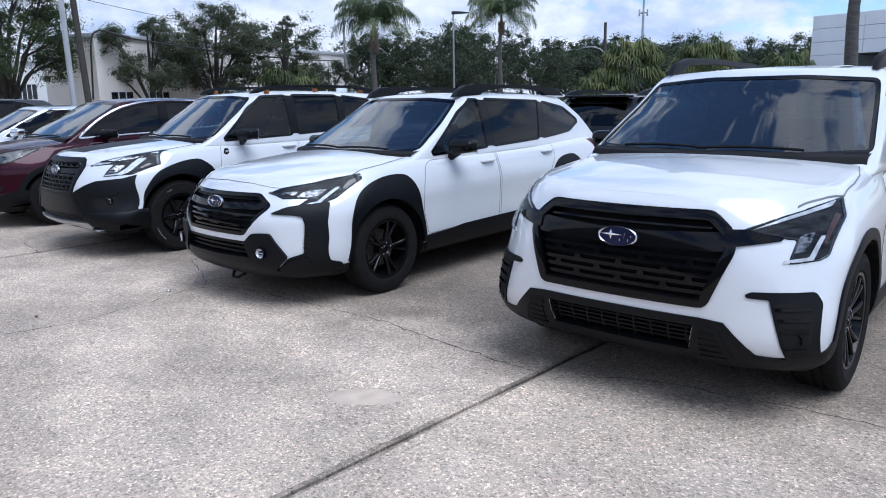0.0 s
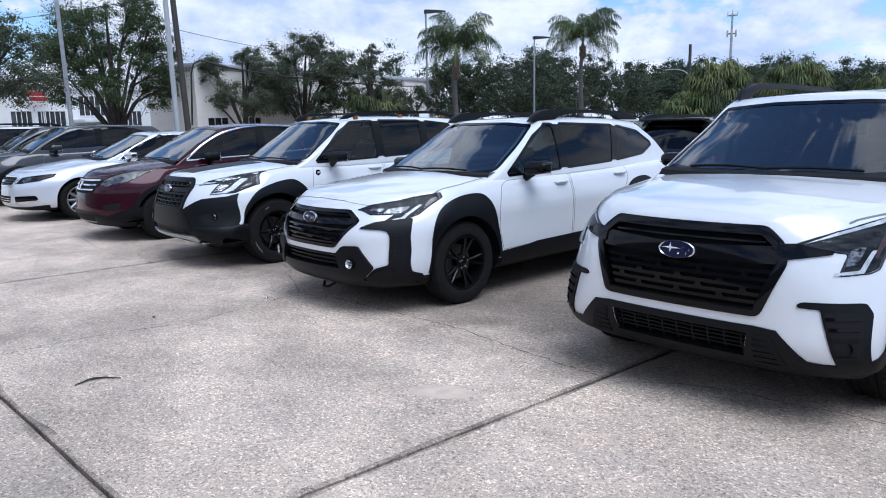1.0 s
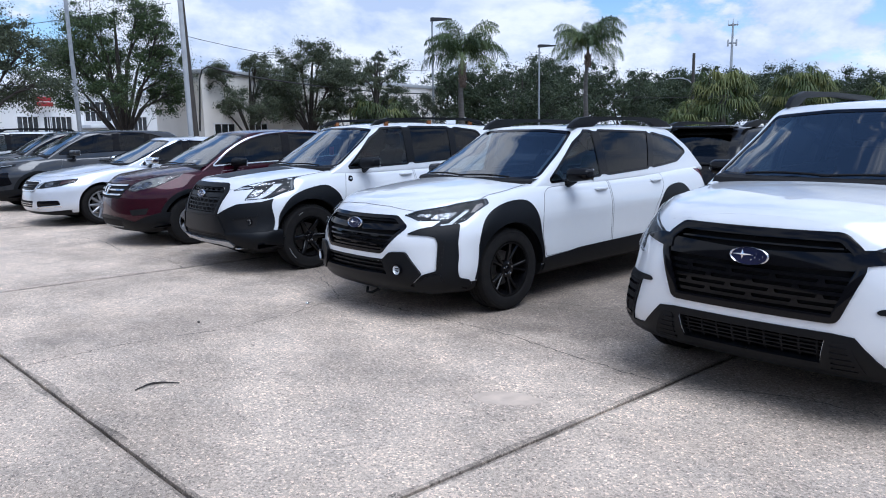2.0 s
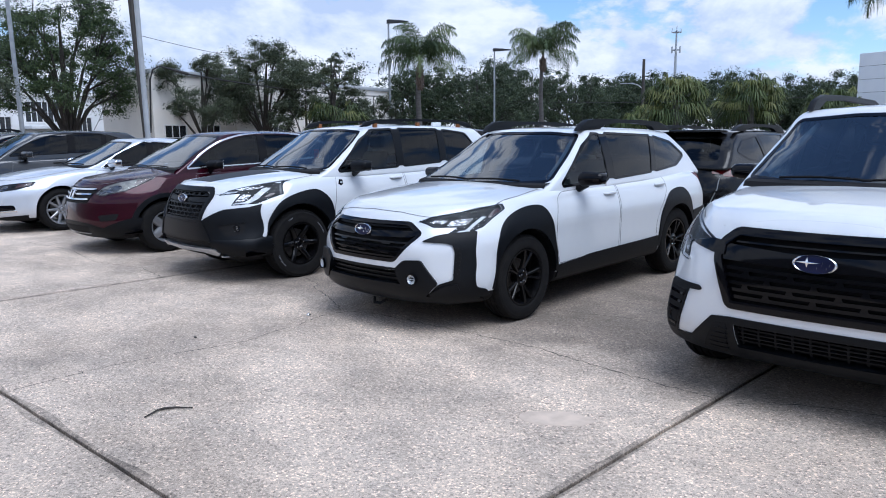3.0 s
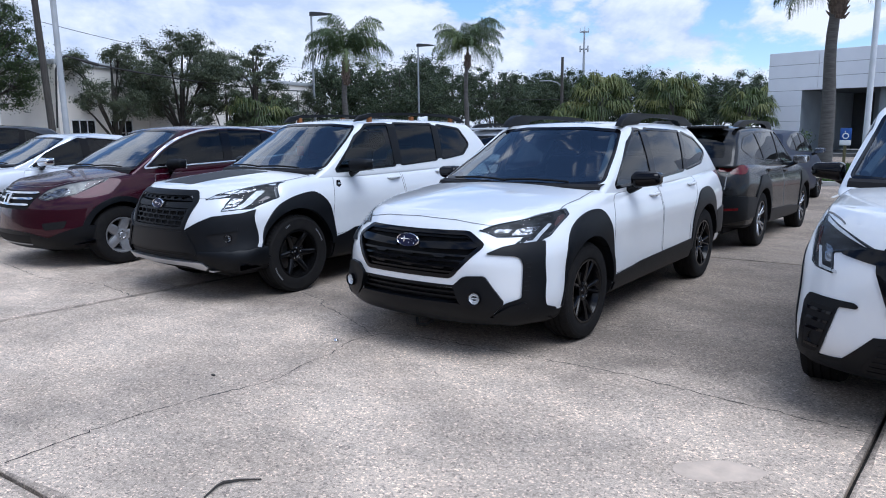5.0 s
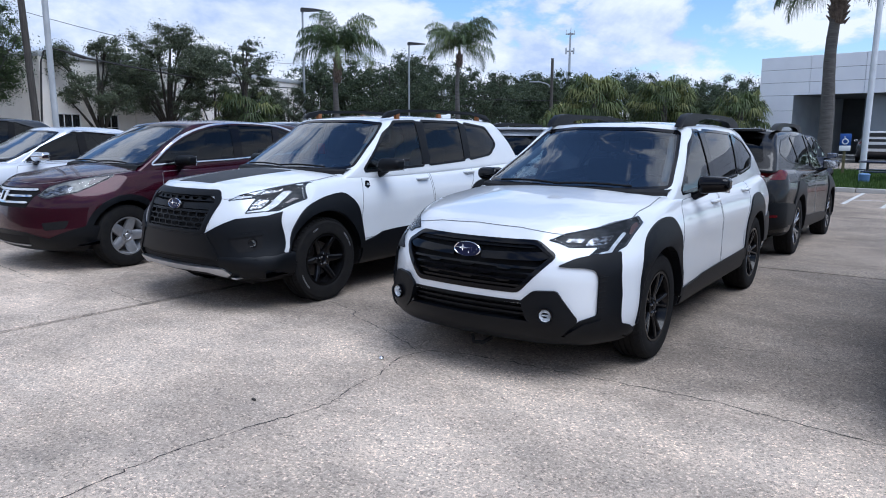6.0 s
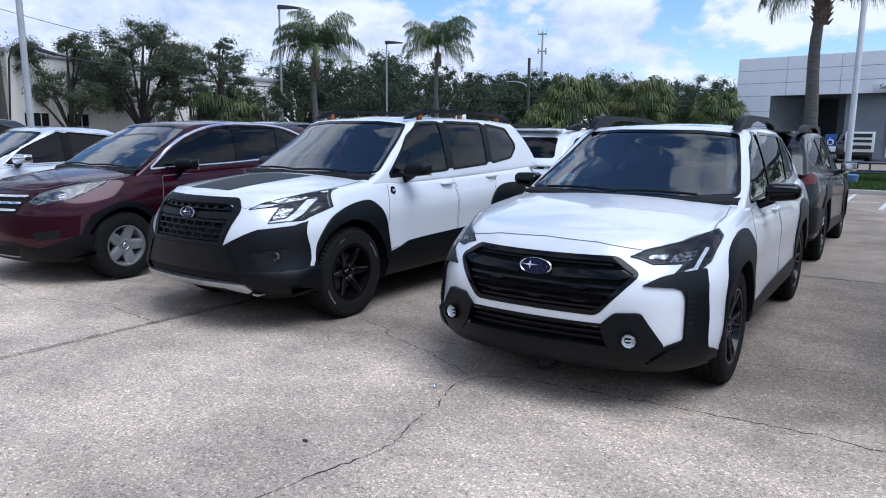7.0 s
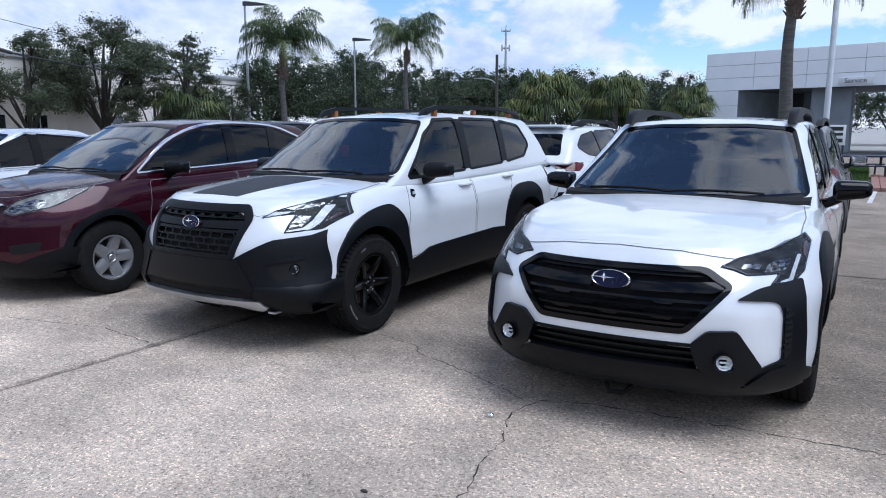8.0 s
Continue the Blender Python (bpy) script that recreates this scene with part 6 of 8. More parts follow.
def sedan_details(car, c):
    F, paint = Fitter(car, c), c["paint"]
    F.hood([(0.0, -0.77), (0.40, -0.70), (0.60, -0.55), (0.74, -0.25), (0.76, 0.1), (0.72, 0.42), (0.4, 0.30), (0.0, 0.25)], paint)
    F.doors([("front_door", [(0.50, 0.30), (0.48, 0.60), (0.60, 0.93), (1.60, 0.95), (1.60, 0.6), (1.58, 0.30)]),
             ("rear_door", [(1.60, 0.30), (1.625, 0.6), (1.62, 0.95), (2.62, 0.98), (2.55, 0.8), (2.4, 0.65), (2.36, 0.31)])], paint)
    F.windows_trim(M_PIANO, 0.014)
    for view in ("left", "right"):
        ring(car, "chrome_window_line", [c["clear"](u, v) for u, v in fillet([(0.71, 0.966), (1.60, 0.983), (2.40, 1.002), (2.74, 1.10), (2.47, 1.332), (1.62, 1.40), (1.36, 1.392), (1.07, 1.255)], [0.02, 0.2, 0.06, 0.06, 0.12, 0.2, 0.12, 0.12], 4)], view, c["utree"], M_CHROME, 0.012, -0.004, 0.008)
    common(F, paint, M_CHROME, ((1.45, 0.86), (2.45, 0.89)))
    gr = [(-0.40, 0.76), (0.40, 0.76), (0.44, 0.72), (0.38, 0.60), (-0.38, 0.60), (-0.44, 0.72)]
    F.one("grille", gr, "front", M_VOID, 0.003, lip=0.004)
    ring(car, "grille_frame", fillet(gr, 0.03), "front", c["ltree"], M_CHROME, 0.012, -0.014, 0.014)
    for z in (0.70, 0.665, 0.63):
        F.bar("grille_bar", -0.40, 0.40, z - 0.006, z + 0.006, M_PIANO, 0.014, 0.02)
    F.one("badge", fillet([(-0.085, 0.665), (-0.085, 0.695), (0.085, 0.695), (0.085, 0.665)], 0.008), "front", M_SATIN, 0.026, lip=0.004, label="plain bright badge")
    headlamp(F, fillet([(0.42, 0.64), (0.46, 0.735), (0.60, 0.765), (0.80, 0.80), (0.82, 0.74), (0.74, 0.68), (0.55, 0.645)], 0.012), [fillet([(0.43, 0.645), (0.46, 0.65), (0.50, 0.735), (0.47, 0.73)], 0.004)],
             fillet([(0.70, 0.765), (0.79, 0.785), (0.80, 0.745), (0.72, 0.70)], 0.01), [oval(0.60, 0.705, 0.05, 0.038)])
    F.one("lower_intake", fillet([(-0.38, 0.44), (0.38, 0.44), (0.34, 0.33), (-0.34, 0.33)], 0.03), "front", M_VOID, 0.004)
    for z in (0.40, 0.365):
        F.bar("intake_bar", -0.35, 0.35, z - 0.005, z + 0.005, M_CHROME, 0.012, 0.015)
    F.both("fog_recess", fillet([(0.47, 0.44), (0.76, 0.45), (0.78, 0.37), (0.48, 0.34)], 0.03), "front", M_PIANO, 0.004, res=0.04)
    F.both("fog_trim", fillet([(0.47, 0.335), (0.78, 0.365), (0.79, 0.35), (0.48, 0.315)], 0.005), "front", M_CHROME, 0.014, res=0.04)
    F.mid([(0.0, 0.26), (0.6, 0.26), (0.84, 0.29), (0.80, 0.22), (0.0, 0.20)], "bumper_lip", "front", M_CLAD, 0.01, thick=0.04, lip=0.01)
    return F


def crossover_details(car, c):
    F, paint = Fitter(car, c), c["paint"]
    F.hood([(0.0, -0.72), (0.40, -0.65), (0.52, -0.56), (0.68, -0.20), (0.73, 0.10), (0.70, 0.36), (0.4, 0.27), (0.0, 0.23)], paint)
    F.doors([("front_door", [(0.45, 0.36), (0.43, 0.70), (0.50, 1.03), (1.46, 1.07), (1.46, 0.7), (1.44, 0.38)]),
             ("rear_door", [(1.46, 0.38), (1.485, 0.7), (1.48, 1.07), (2.36, 1.11), (2.32, 0.9), (2.18, 0.75), (2.14, 0.40)])], paint)
    F.windows_trim(M_PIANO, 0.014)
    common(F, paint, paint, ((1.32, 0.98), (2.22, 1.03)))
    arc = lambda r: [(r * math.cos(math.pi + 0.1 - (math.pi + 0.2) * k / 12), c["tyre"][0] + r * math.sin(math.pi + 0.1 - (math.pi + 0.2) * k / 12)) for k in range(13)]
    for yw in (0.0, c["wb"]):
        F.flare(yw, arc(0.47), 0.40, off=0.012)
    headlamp(F, fillet([(0.35, 0.865), (0.50, 0.905), (0.70, 0.96), (0.74, 0.92), (0.60, 0.855)], 0.008), [fillet([(0.40, 0.87), (0.68, 0.925), (0.69, 0.935), (0.42, 0.885)], 0.003)])
    F.mid([(0.0, 0.86), (0.34, 0.86), (0.40, 0.83), (0.0, 0.82)], "grille", "front", M_PIANO, 0.006)
    F.both("corner_panel", fillet([(0.50, 0.74), (0.74, 0.80), (0.80, 0.55), (0.60, 0.50)], 0.03), "front", M_PIANO, 0.01)
    F.mid([(0.0, 0.50), (0.42, 0.48), (0.60, 0.42), (0.86, 0.46), (0.88, 0.30), (0.6, 0.235), (0.0, 0.225)], "bumper_lip", "front", M_CLAD, 0.012, thick=0.05, lip=0.014)
    F.both("tail_lamp", fillet([(3.15, 1.02), (3.3, 1.0), (3.45, 1.02), (3.4, 1.15), (3.2, 1.12)], 0.02), "left", M_RED, 0.012, on="tree", res=0.04)
    return F


def add(kind, details, name, label, spec, m, **kw):
    c = spec
    car = build_car(name, label, kind, c, m)
    details(car, c, **kw)
    return car


ob_spec = outback_spec(M_WHITE, "white painted body")
ob_spec["pockets"] = [(OB_GRILLE, 0.13), (OB_INTAKE, 0.10)]
outback = add("car", outback_details, "parked_suv", "white crossover wagon with black cladding and roof rails", ob_spec, pose(-0.01, 0, 0))
fo_spec = forester_spec()
fo_spec["pockets"] = [(FO_GRILLE, 0.12)]
forester = add("car", forester_details, "parked_suv", "white SUV with heavy black cladding and black hood decal", fo_spec, pose(-2.997, -0.115, 0, 0, 0, -1.5) @ Matrix.Scale(1.013, 4))
as_spec = ascent_spec()
as_spec["pockets"] = [(AS_GRILLE, 0.13), (AS_INTAKE, 0.10)]
ascent = add("car", ascent_details, "parked_suv", "large white SUV with gloss black grille and black vents", as_spec, pose(3.30, 0.12, 0, 0, 0, 1))
add("car", crv_details, "parked_suv", "dark maroon compact SUV with chrome window line", crv_spec(), pose(-5.86, -0.30, 0))
sedan = add("car", sedan_details, "parked_sedan", "silver white sedan with chrome mirrors and grille frame", sedan_spec(), pose(-9.48, -0.42, 0) @ Matrix.Scale(1.05, 4))
cross = add("car", crossover_details, "parked_crossover", "charcoal black crossover beside a silver sedan", crossover_spec(M_DARKCAR, "charcoal black body"), pose(-13.25, -0.55, 0) @ Matrix.Scale(1.05, 4))
rear_spec = outback_spec(M_BRONZE, "dark graphite metallic body")
rear_spec.update(spokemat=M_MACHINED, mirrorcap=M_BRONZE)
add("car", outback_details, "parked_suv", "dark graphite crossover wagon parked facing away", rear_spec, pose(-0.05, 8.12, -0.09, 1.4, 0, 180))


# ---- ground and pavement ----
def concrete(name, edge=False):
    """Weathered concrete with exposed shell aggregate, stained in large drifts."""
    m, nt, p = material(name)
    N, L = nt.nodes.new, nt.links.new
    co = N("ShaderNodeTexCoord")
    big, _ = noise_mix(nt, 0.42, 0.40, 0.62, (0.59, 0.506, 0.424), (0.74, 0.628, 0.518), 6.0, 0.55, "Object")
    mid, _ = noise_mix(nt, 2.6, 0.3, 0.7, (0.84, 0.85, 0.86), (1.08, 1.06, 1.04), 8.0, 0.65, "Object")
    # shell and stone chips, each of its own tone
    grit = N("ShaderNodeTexVoronoi")
    grit.inputs["Scale"].default_value, grit.inputs["Randomness"].default_value = 95.0, 1.0
    L(co.outputs["Object"], grit.inputs["Vector"])
    pick = N("ShaderNodeSeparateColor")
    L(grit.outputs["Color"], pick.inputs["Color"])
    gr = N("ShaderNodeValToRGB")
    gr.color_ramp.elements[0].position, gr.color_ramp.elements[1].position = 0.0, 1.0
    gr.color_ramp.elements[0].color, gr.color_ramp.elements[1].color = (0.36, 0.36, 0.37, 1), (1.75, 1.72, 1.66, 1)
    for at, v in ((0.14, 0.72), (0.55, 0.95), (0.86, 1.12)):
        gr.color_ramp.elements.new(at).color = (v, v * 0.99, v * 0.98, 1)
    L(pick.outputs["Red"], gr.inputs["Fac"])
    fine, h = noise_mix(nt, 190.0, 0.34, 0.66, (0.42, 0.42, 0.43), (1.50, 1.48, 1.45), 5.0, 0.75, "Object")
    dirt, _ = noise_mix(nt, 0.75, 0.40, 0.58, (0.64, 0.635, 0.63), (1.05, 1.04, 1.03), 9.0, 0.62, "Object", (0.8, 1.3, 1.0))
    # tyre dirt, drips and painted-in car shade, greying the bays beyond the long crack
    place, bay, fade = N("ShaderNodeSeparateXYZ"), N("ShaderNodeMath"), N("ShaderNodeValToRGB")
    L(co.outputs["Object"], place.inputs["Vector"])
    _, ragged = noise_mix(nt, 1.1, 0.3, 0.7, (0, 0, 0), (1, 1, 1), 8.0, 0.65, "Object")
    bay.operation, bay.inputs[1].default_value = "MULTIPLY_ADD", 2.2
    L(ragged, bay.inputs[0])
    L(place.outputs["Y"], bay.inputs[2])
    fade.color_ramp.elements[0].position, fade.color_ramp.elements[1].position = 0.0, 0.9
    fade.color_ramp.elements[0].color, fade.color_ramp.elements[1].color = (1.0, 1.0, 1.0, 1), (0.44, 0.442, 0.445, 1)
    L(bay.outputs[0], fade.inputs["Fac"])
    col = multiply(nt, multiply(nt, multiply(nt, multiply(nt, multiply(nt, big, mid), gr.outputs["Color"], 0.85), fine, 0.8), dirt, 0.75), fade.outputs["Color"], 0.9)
    if edge:
        grime, _ = noise_mix(nt, 3.0, 0.35, 0.6, (0.30, 0.31, 0.32), (0.85, 0.85, 0.85), 8.0, 0.7, "Object")
        col = multiply(nt, col, grime)
    L(col, p.inputs["Base Color"])
    p.inputs["Roughness"].default_value = 0.9
    p.inputs["Specular IOR Level"].default_value = 0.25
    bump(nt, p, h, 0.9, 0.006)
    return m


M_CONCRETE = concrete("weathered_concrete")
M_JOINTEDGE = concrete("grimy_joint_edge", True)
M_JOINT = surface("joint_filler", (0.012, 0.0115, 0.011), (0.028, 0.026, 0.024), 9.0, 0.9, bump_scale=80, bump_dist=0.003)
M_GROUND = surface("distant_ground", (0.30, 0.29, 0.27), (0.36, 0.35, 0.33), 0.3, 0.9)
ground = mesh_object("ground", [(-900, -900, -0.24), (900, -900, -0.24), (900, 900, -0.24), (-900, 900, -0.24)], [(0, 1, 2, 3)], M_GROUND, smooth=0)
tagged(ground, "flat grey ground out to the horizon", "ground", kind="structure")

SLAB_X, SLAB_Y = [-3.22 + 6.08 * i for i in range(-8, 6)], [-3.52 + 7.5 * j for j in range(-3, 7)]
pavement = mesh_object("pavement", [(-60, -40, -0.042), (40, -40, -0.042), (40, 4, -0.042), (-60, 4, -0.042), (40, 13, -0.204), (-60, 13, -0.204), (40, 48, -0.204), (-60, 48, -0.204)], [(0, 1, 2, 3), (3, 2, 4, 5), (5, 4, 6, 7)], M_JOINT, smooth=0)
tagged(pavement, "pale weathered concrete car park in large jointed slabs", "pavement", kind="structure")


def slab(x0, x1, y0, y1):
    """One cast slab with worn arrises; its joints lie a little askew."""
    def askew(x, y):
        return x + 0.035 * y * (1 if -3 < x < 12 else 1.2), y + 0.045 * x
    g = 0.011
    rim = []
    for u, v, n in (((x0 + g, y0 + g), (x1 - g, y0 + g), 40), ((x1 - g, y0 + g), (x1 - g, y1 - g), 50), ((x1 - g, y1 - g), (x0 + g, y1 - g), 40), ((x0 + g, y1 - g), (x0 + g, y0 + g), 50)):
        for k in range(n):
            x, y = u[0] + (v[0] - u[0]) * k / n, u[1] + (v[1] - u[1]) * k / n
            w = 0.005 * noise.noise((x * 3.1, y * 3.1, 0.3))
            rim.append((x + w, y + w))
    cx, cy = (x0 + x1) / 2, (y0 + y1) / 2
    n = len(rim)
    verts, faces = [], []
    for z, shrink in ((-0.05, 0.0), (-0.006, 0.0), (0.0, 0.009), (0.0, None)):
        for x, y in rim:
            in_ = 0.014 + 0.07 * abs(noise.noise((x * 1.7, y * 1.7, 0.8))) if shrink is None else shrink
            sx, sy = x - math.copysign(in_, x - cx), y - math.copysign(in_, y - cy)
            ax, ay = askew(sx, sy)
            verts.append((ax, ay, z - 0.018 * max(0.0, min(ay - 4.0, 9.0))))
    for r in range(3):
        for i in range(n):
            j = (i + 1) % n
            faces.append((r * n + i, r * n + j, (r + 1) * n + j, (r + 1) * n + i))
    faces.append(tuple(range(3 * n, 4 * n)))
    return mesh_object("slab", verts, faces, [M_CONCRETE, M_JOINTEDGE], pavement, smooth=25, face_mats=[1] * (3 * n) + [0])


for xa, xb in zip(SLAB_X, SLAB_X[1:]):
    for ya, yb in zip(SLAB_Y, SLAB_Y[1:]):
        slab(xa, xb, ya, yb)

# plain unseen wall opposite the row, added to darken under bumpers and in reflections
bm = bmesh.new()
box(bm, -34, 34, -17.3, -17.0, -0.05, 5.6, 0.02)
wall = part("wall_south", bm, surface("plain_grey_wall", (0.20, 0.205, 0.21), (0.16, 0.165, 0.17), 0.6, 0.8), None)
tagged(wall, "unseen plain grey wall added opposite the parked row to block sky light", "wall", kind="structure")


# ---- planting ----
def leaf_material(name, a, b, dark, by_object=False):
    m, nt, p = material(name)
    N, L = nt.nodes.new, nt.links.new
    geo = N("ShaderNodeNewGeometry")
    r = N("ShaderNodeValToRGB")
    r.color_ramp.elements[0].color, r.color_ramp.elements[1].color = (*dark, 1), (*b, 1)
    e = r.color_ramp.elements.new(0.55)
    e.color = (*a, 1)
    L(N("ShaderNodeObjectInfo").outputs["Random"] if by_object else geo.outputs["Random Per Island"], r.inputs["Fac"])
    drift, _ = noise_mix(nt, 0.6, 0.3, 0.7, (0.7, 0.75, 0.7), (1.15, 1.12, 1.0))
    col = multiply(nt, r.outputs["Color"], drift, 0.8)
    L(col, p.inputs["Base Color"])
    p.inputs["Roughness"].default_value = 0.55
    p.inputs["Specular IOR Level"].default_value = 0.3
    t, mx = N("ShaderNodeBsdfTranslucent"), N("ShaderNodeMixShader")
    L(col, t.inputs["Color"])
    mx.inputs["Fac"].default_value = 0.25
    L(p.outputs["BSDF"], mx.inputs[1])
    L(t.outputs["BSDF"], mx.inputs[2])
    L(mx.outputs["Shader"], nt.nodes["Material Output"].inputs["Surface"])
    return m


M_OAK = leaf_material("oak_leaf", (0.088, 0.108, 0.072), (0.155, 0.18, 0.115), (0.042, 0.054, 0.038))
M_GREENOAK = leaf_material("green_oak_leaf", (0.062, 0.096, 0.044), (0.125, 0.17, 0.07), (0.028, 0.044, 0.024))
M_WOODS = leaf_material("woodland_leaf", (0.056, 0.078, 0.048), (0.095, 0.122, 0.066), (0.032, 0.047, 0.030))
M_BRIGHT = leaf_material("bright_leaf", (0.058, 0.104, 0.029), (0.117, 0.169, 0.046), (0.026, 0.049, 0.016))
M_PALM = leaf_material("palm_leaf", (0.085, 0.125, 0.058), (0.175, 0.21, 0.10), (0.04, 0.062, 0.03), True)
M_FAN = leaf_material("fan_palm_leaf", (0.085, 0.118, 0.042), (0.19, 0.20, 0.075), (0.036, 0.056, 0.022), True)
M_GRASS = leaf_material("grass_blade", (0.05, 0.10, 0.02), (0.09, 0.15, 0.03), (0.03, 0.06, 0.012))
M_BARK = surface("bark", (0.055, 0.048, 0.041), (0.028, 0.024, 0.021), 6.0, 0.9, bump_scale=30, bump_dist=0.02, stretch=(1, 1, 0.3))
M_PALMBARK = surface("palm_bark", (0.125, 0.118, 0.112), (0.075, 0.07, 0.066), 7.0, 0.9, bump_scale=14, bump_dist=0.03, stretch=(0.4, 0.4, 2.5))
M_HUSK = surface("palm_husk", (0.16, 0.12, 0.095), (0.07, 0.052, 0.042), 9.0, 0.9, bump_scale=40, bump_dist=0.03)


def quads_object(name, v, mat, parent, label=""):
    """Loose quads from an array of shape (n, 4, 3)."""
    n = len(v)
    me = bpy.data.meshes.new(name)
    me.vertices.add(4 * n)
    me.vertices.foreach_set("co", np.asarray(v, dtype=np.float32).reshape(-1))
    me.loops.add(4 * n)
    me.loops.foreach_set("vertex_index", np.arange(4 * n, dtype=np.int32))
    me.polygons.add(n)
    me.polygons.foreach_set("loop_start", np.arange(0, 4 * n, 4, dtype=np.int32))
    me.update(calc_edges=True)
    me.validate()
    me.materials.append(mat)
    ob = new(name, me)
    if parent:
        ob.parent = parent
    if label:
        ob["label"] = label
    return ob


def leaves(rng, centres, radii, count, size, flat=0.75):
    """Leaf quads scattered in balls, thicker towards the outside."""
    centres, radii = np.array(centres), np.array(radii)
    w = radii ** 2
    k = rng.choice(len(centres), count, p=w / w.sum())
    d = rng.normal(size=(count, 3))
    d /= np.linalg.norm(d, axis=1)[:, None]
    r = radii[k] * np.minimum(np.abs(rng.normal(scale=0.55, size=count)), 0.98)
    pos = centres[k] + d * r[:, None] * np.array([1, 1, flat])
    n = d + rng.normal(scale=0.7, size=(count, 3)) + np.array([0, 0, 0.4])
    n /= np.linalg.norm(n, axis=1)[:, None]
    a = np.cross(n, rng.normal(size=(count, 3)))
    a /= np.linalg.norm(a, axis=1)[:, None]
    b = np.cross(n, a)
    s = size * rng.uniform(0.5, 1.25, count)[:, None]
    return np.stack([pos - a * s, pos - b * s * 0.5, pos + a * s, pos + b * s * 0.5], axis=1)


def tree(name, label, base, height, radius, seed, count, size, mat=None, bare=0.28, lean=(0, 0), clumps=26, group="", trunk_r=None, open_=0.0, lobes=9):
    """A broadleaf tree: trunk, limbs to uneven lobes, boughs to many small leaf clumps with gaps between them."""
    rng = np.random.default_rng(seed)
    top = empty(name, label, "tree", pose(*base), group)
    tr = trunk_r or 0.021 * height + 0.03
    fork = height * bare
    mid, half = (fork + height) / 2, (height - fork) / 2
    heads = []
    for i in range(lobes):
        a = i * 2.39996 + rng.uniform(-0.5, 0.5)
        t = (i + 0.5) / lobes
        z = 0.78 - 1.45 * t + rng.uniform(-0.12, 0.12)
        r = math.sqrt(max(0.05, 1 - z * z)) * rng.uniform(0.52, 0.78)
        heads.append((np.array([r * radius * math.cos(a) + lean[0] * (1 - t), r * radius * math.sin(a) + lean[1] * (1 - t), mid + z * half * 0.72]), radius * rng.uniform(0.30, 0.46) * (1 - 0.2 * open_)))
    bm = bmesh.new()
    tube(bm, [(0, 0, -0.2), (0.012 * height * rng.normal(), 0.02, fork * 0.5), (0, 0, fork), (lean[0] * 0.3, lean[1] * 0.3, mid), (lean[0] * 0.7, lean[1] * 0.7, mid + half * 0.6)], [tr * 1.35, tr, tr * 0.9, tr * 0.5, tr * 0.12], 9)
    part("trunk", bm, M_BARK, top)
    cs, rs = [], []
    twigs = bmesh.new()
    for c, r in heads:
        z0 = min(fork * rng.uniform(0.85, 1.25), c[2] * 0.85)
        bend = Vector((c[0] * 0.45 + rng.normal() * 0.2, c[1] * 0.45 + rng.normal() * 0.2, z0 + (c[2] - z0) * rng.uniform(0.5, 0.75)))
        bm = bmesh.new()
        tube(bm, [(0, 0, z0), bend, tuple(c)], [tr * 0.5, tr * 0.3, tr * 0.10], 6)
        part("limb", bm, M_BARK, top)
        for _ in range(max(3, clumps // lobes)):
            d = rng.normal(size=3)
            d /= np.linalg.norm(d)
            p = c + d * r * np.array([1.05, 1.05, 0.85]) * rng.uniform(0.35, 1.0)
            cs.append(tuple(p))
            rs.append(r * rng.uniform(0.34, 0.62))
            tube(twigs, [tuple(bend.lerp(Vector(c), rng.uniform(0.3, 1.0))), tuple((c + p) / 2 + rng.normal(size=3) * 0.06), tuple(p)], [tr * 0.11, tr * 0.07, tr * 0.03], 4, False)
    part("bough", twigs, M_BARK, top)["kind"] = "stuff"
    ob = quads_object("crown", leaves(rng, cs, rs, count, size, 0.7), mat or M_OAK, top, "uneven leafy crown with gaps")
    ob["kind"] = "stuff"
    return top


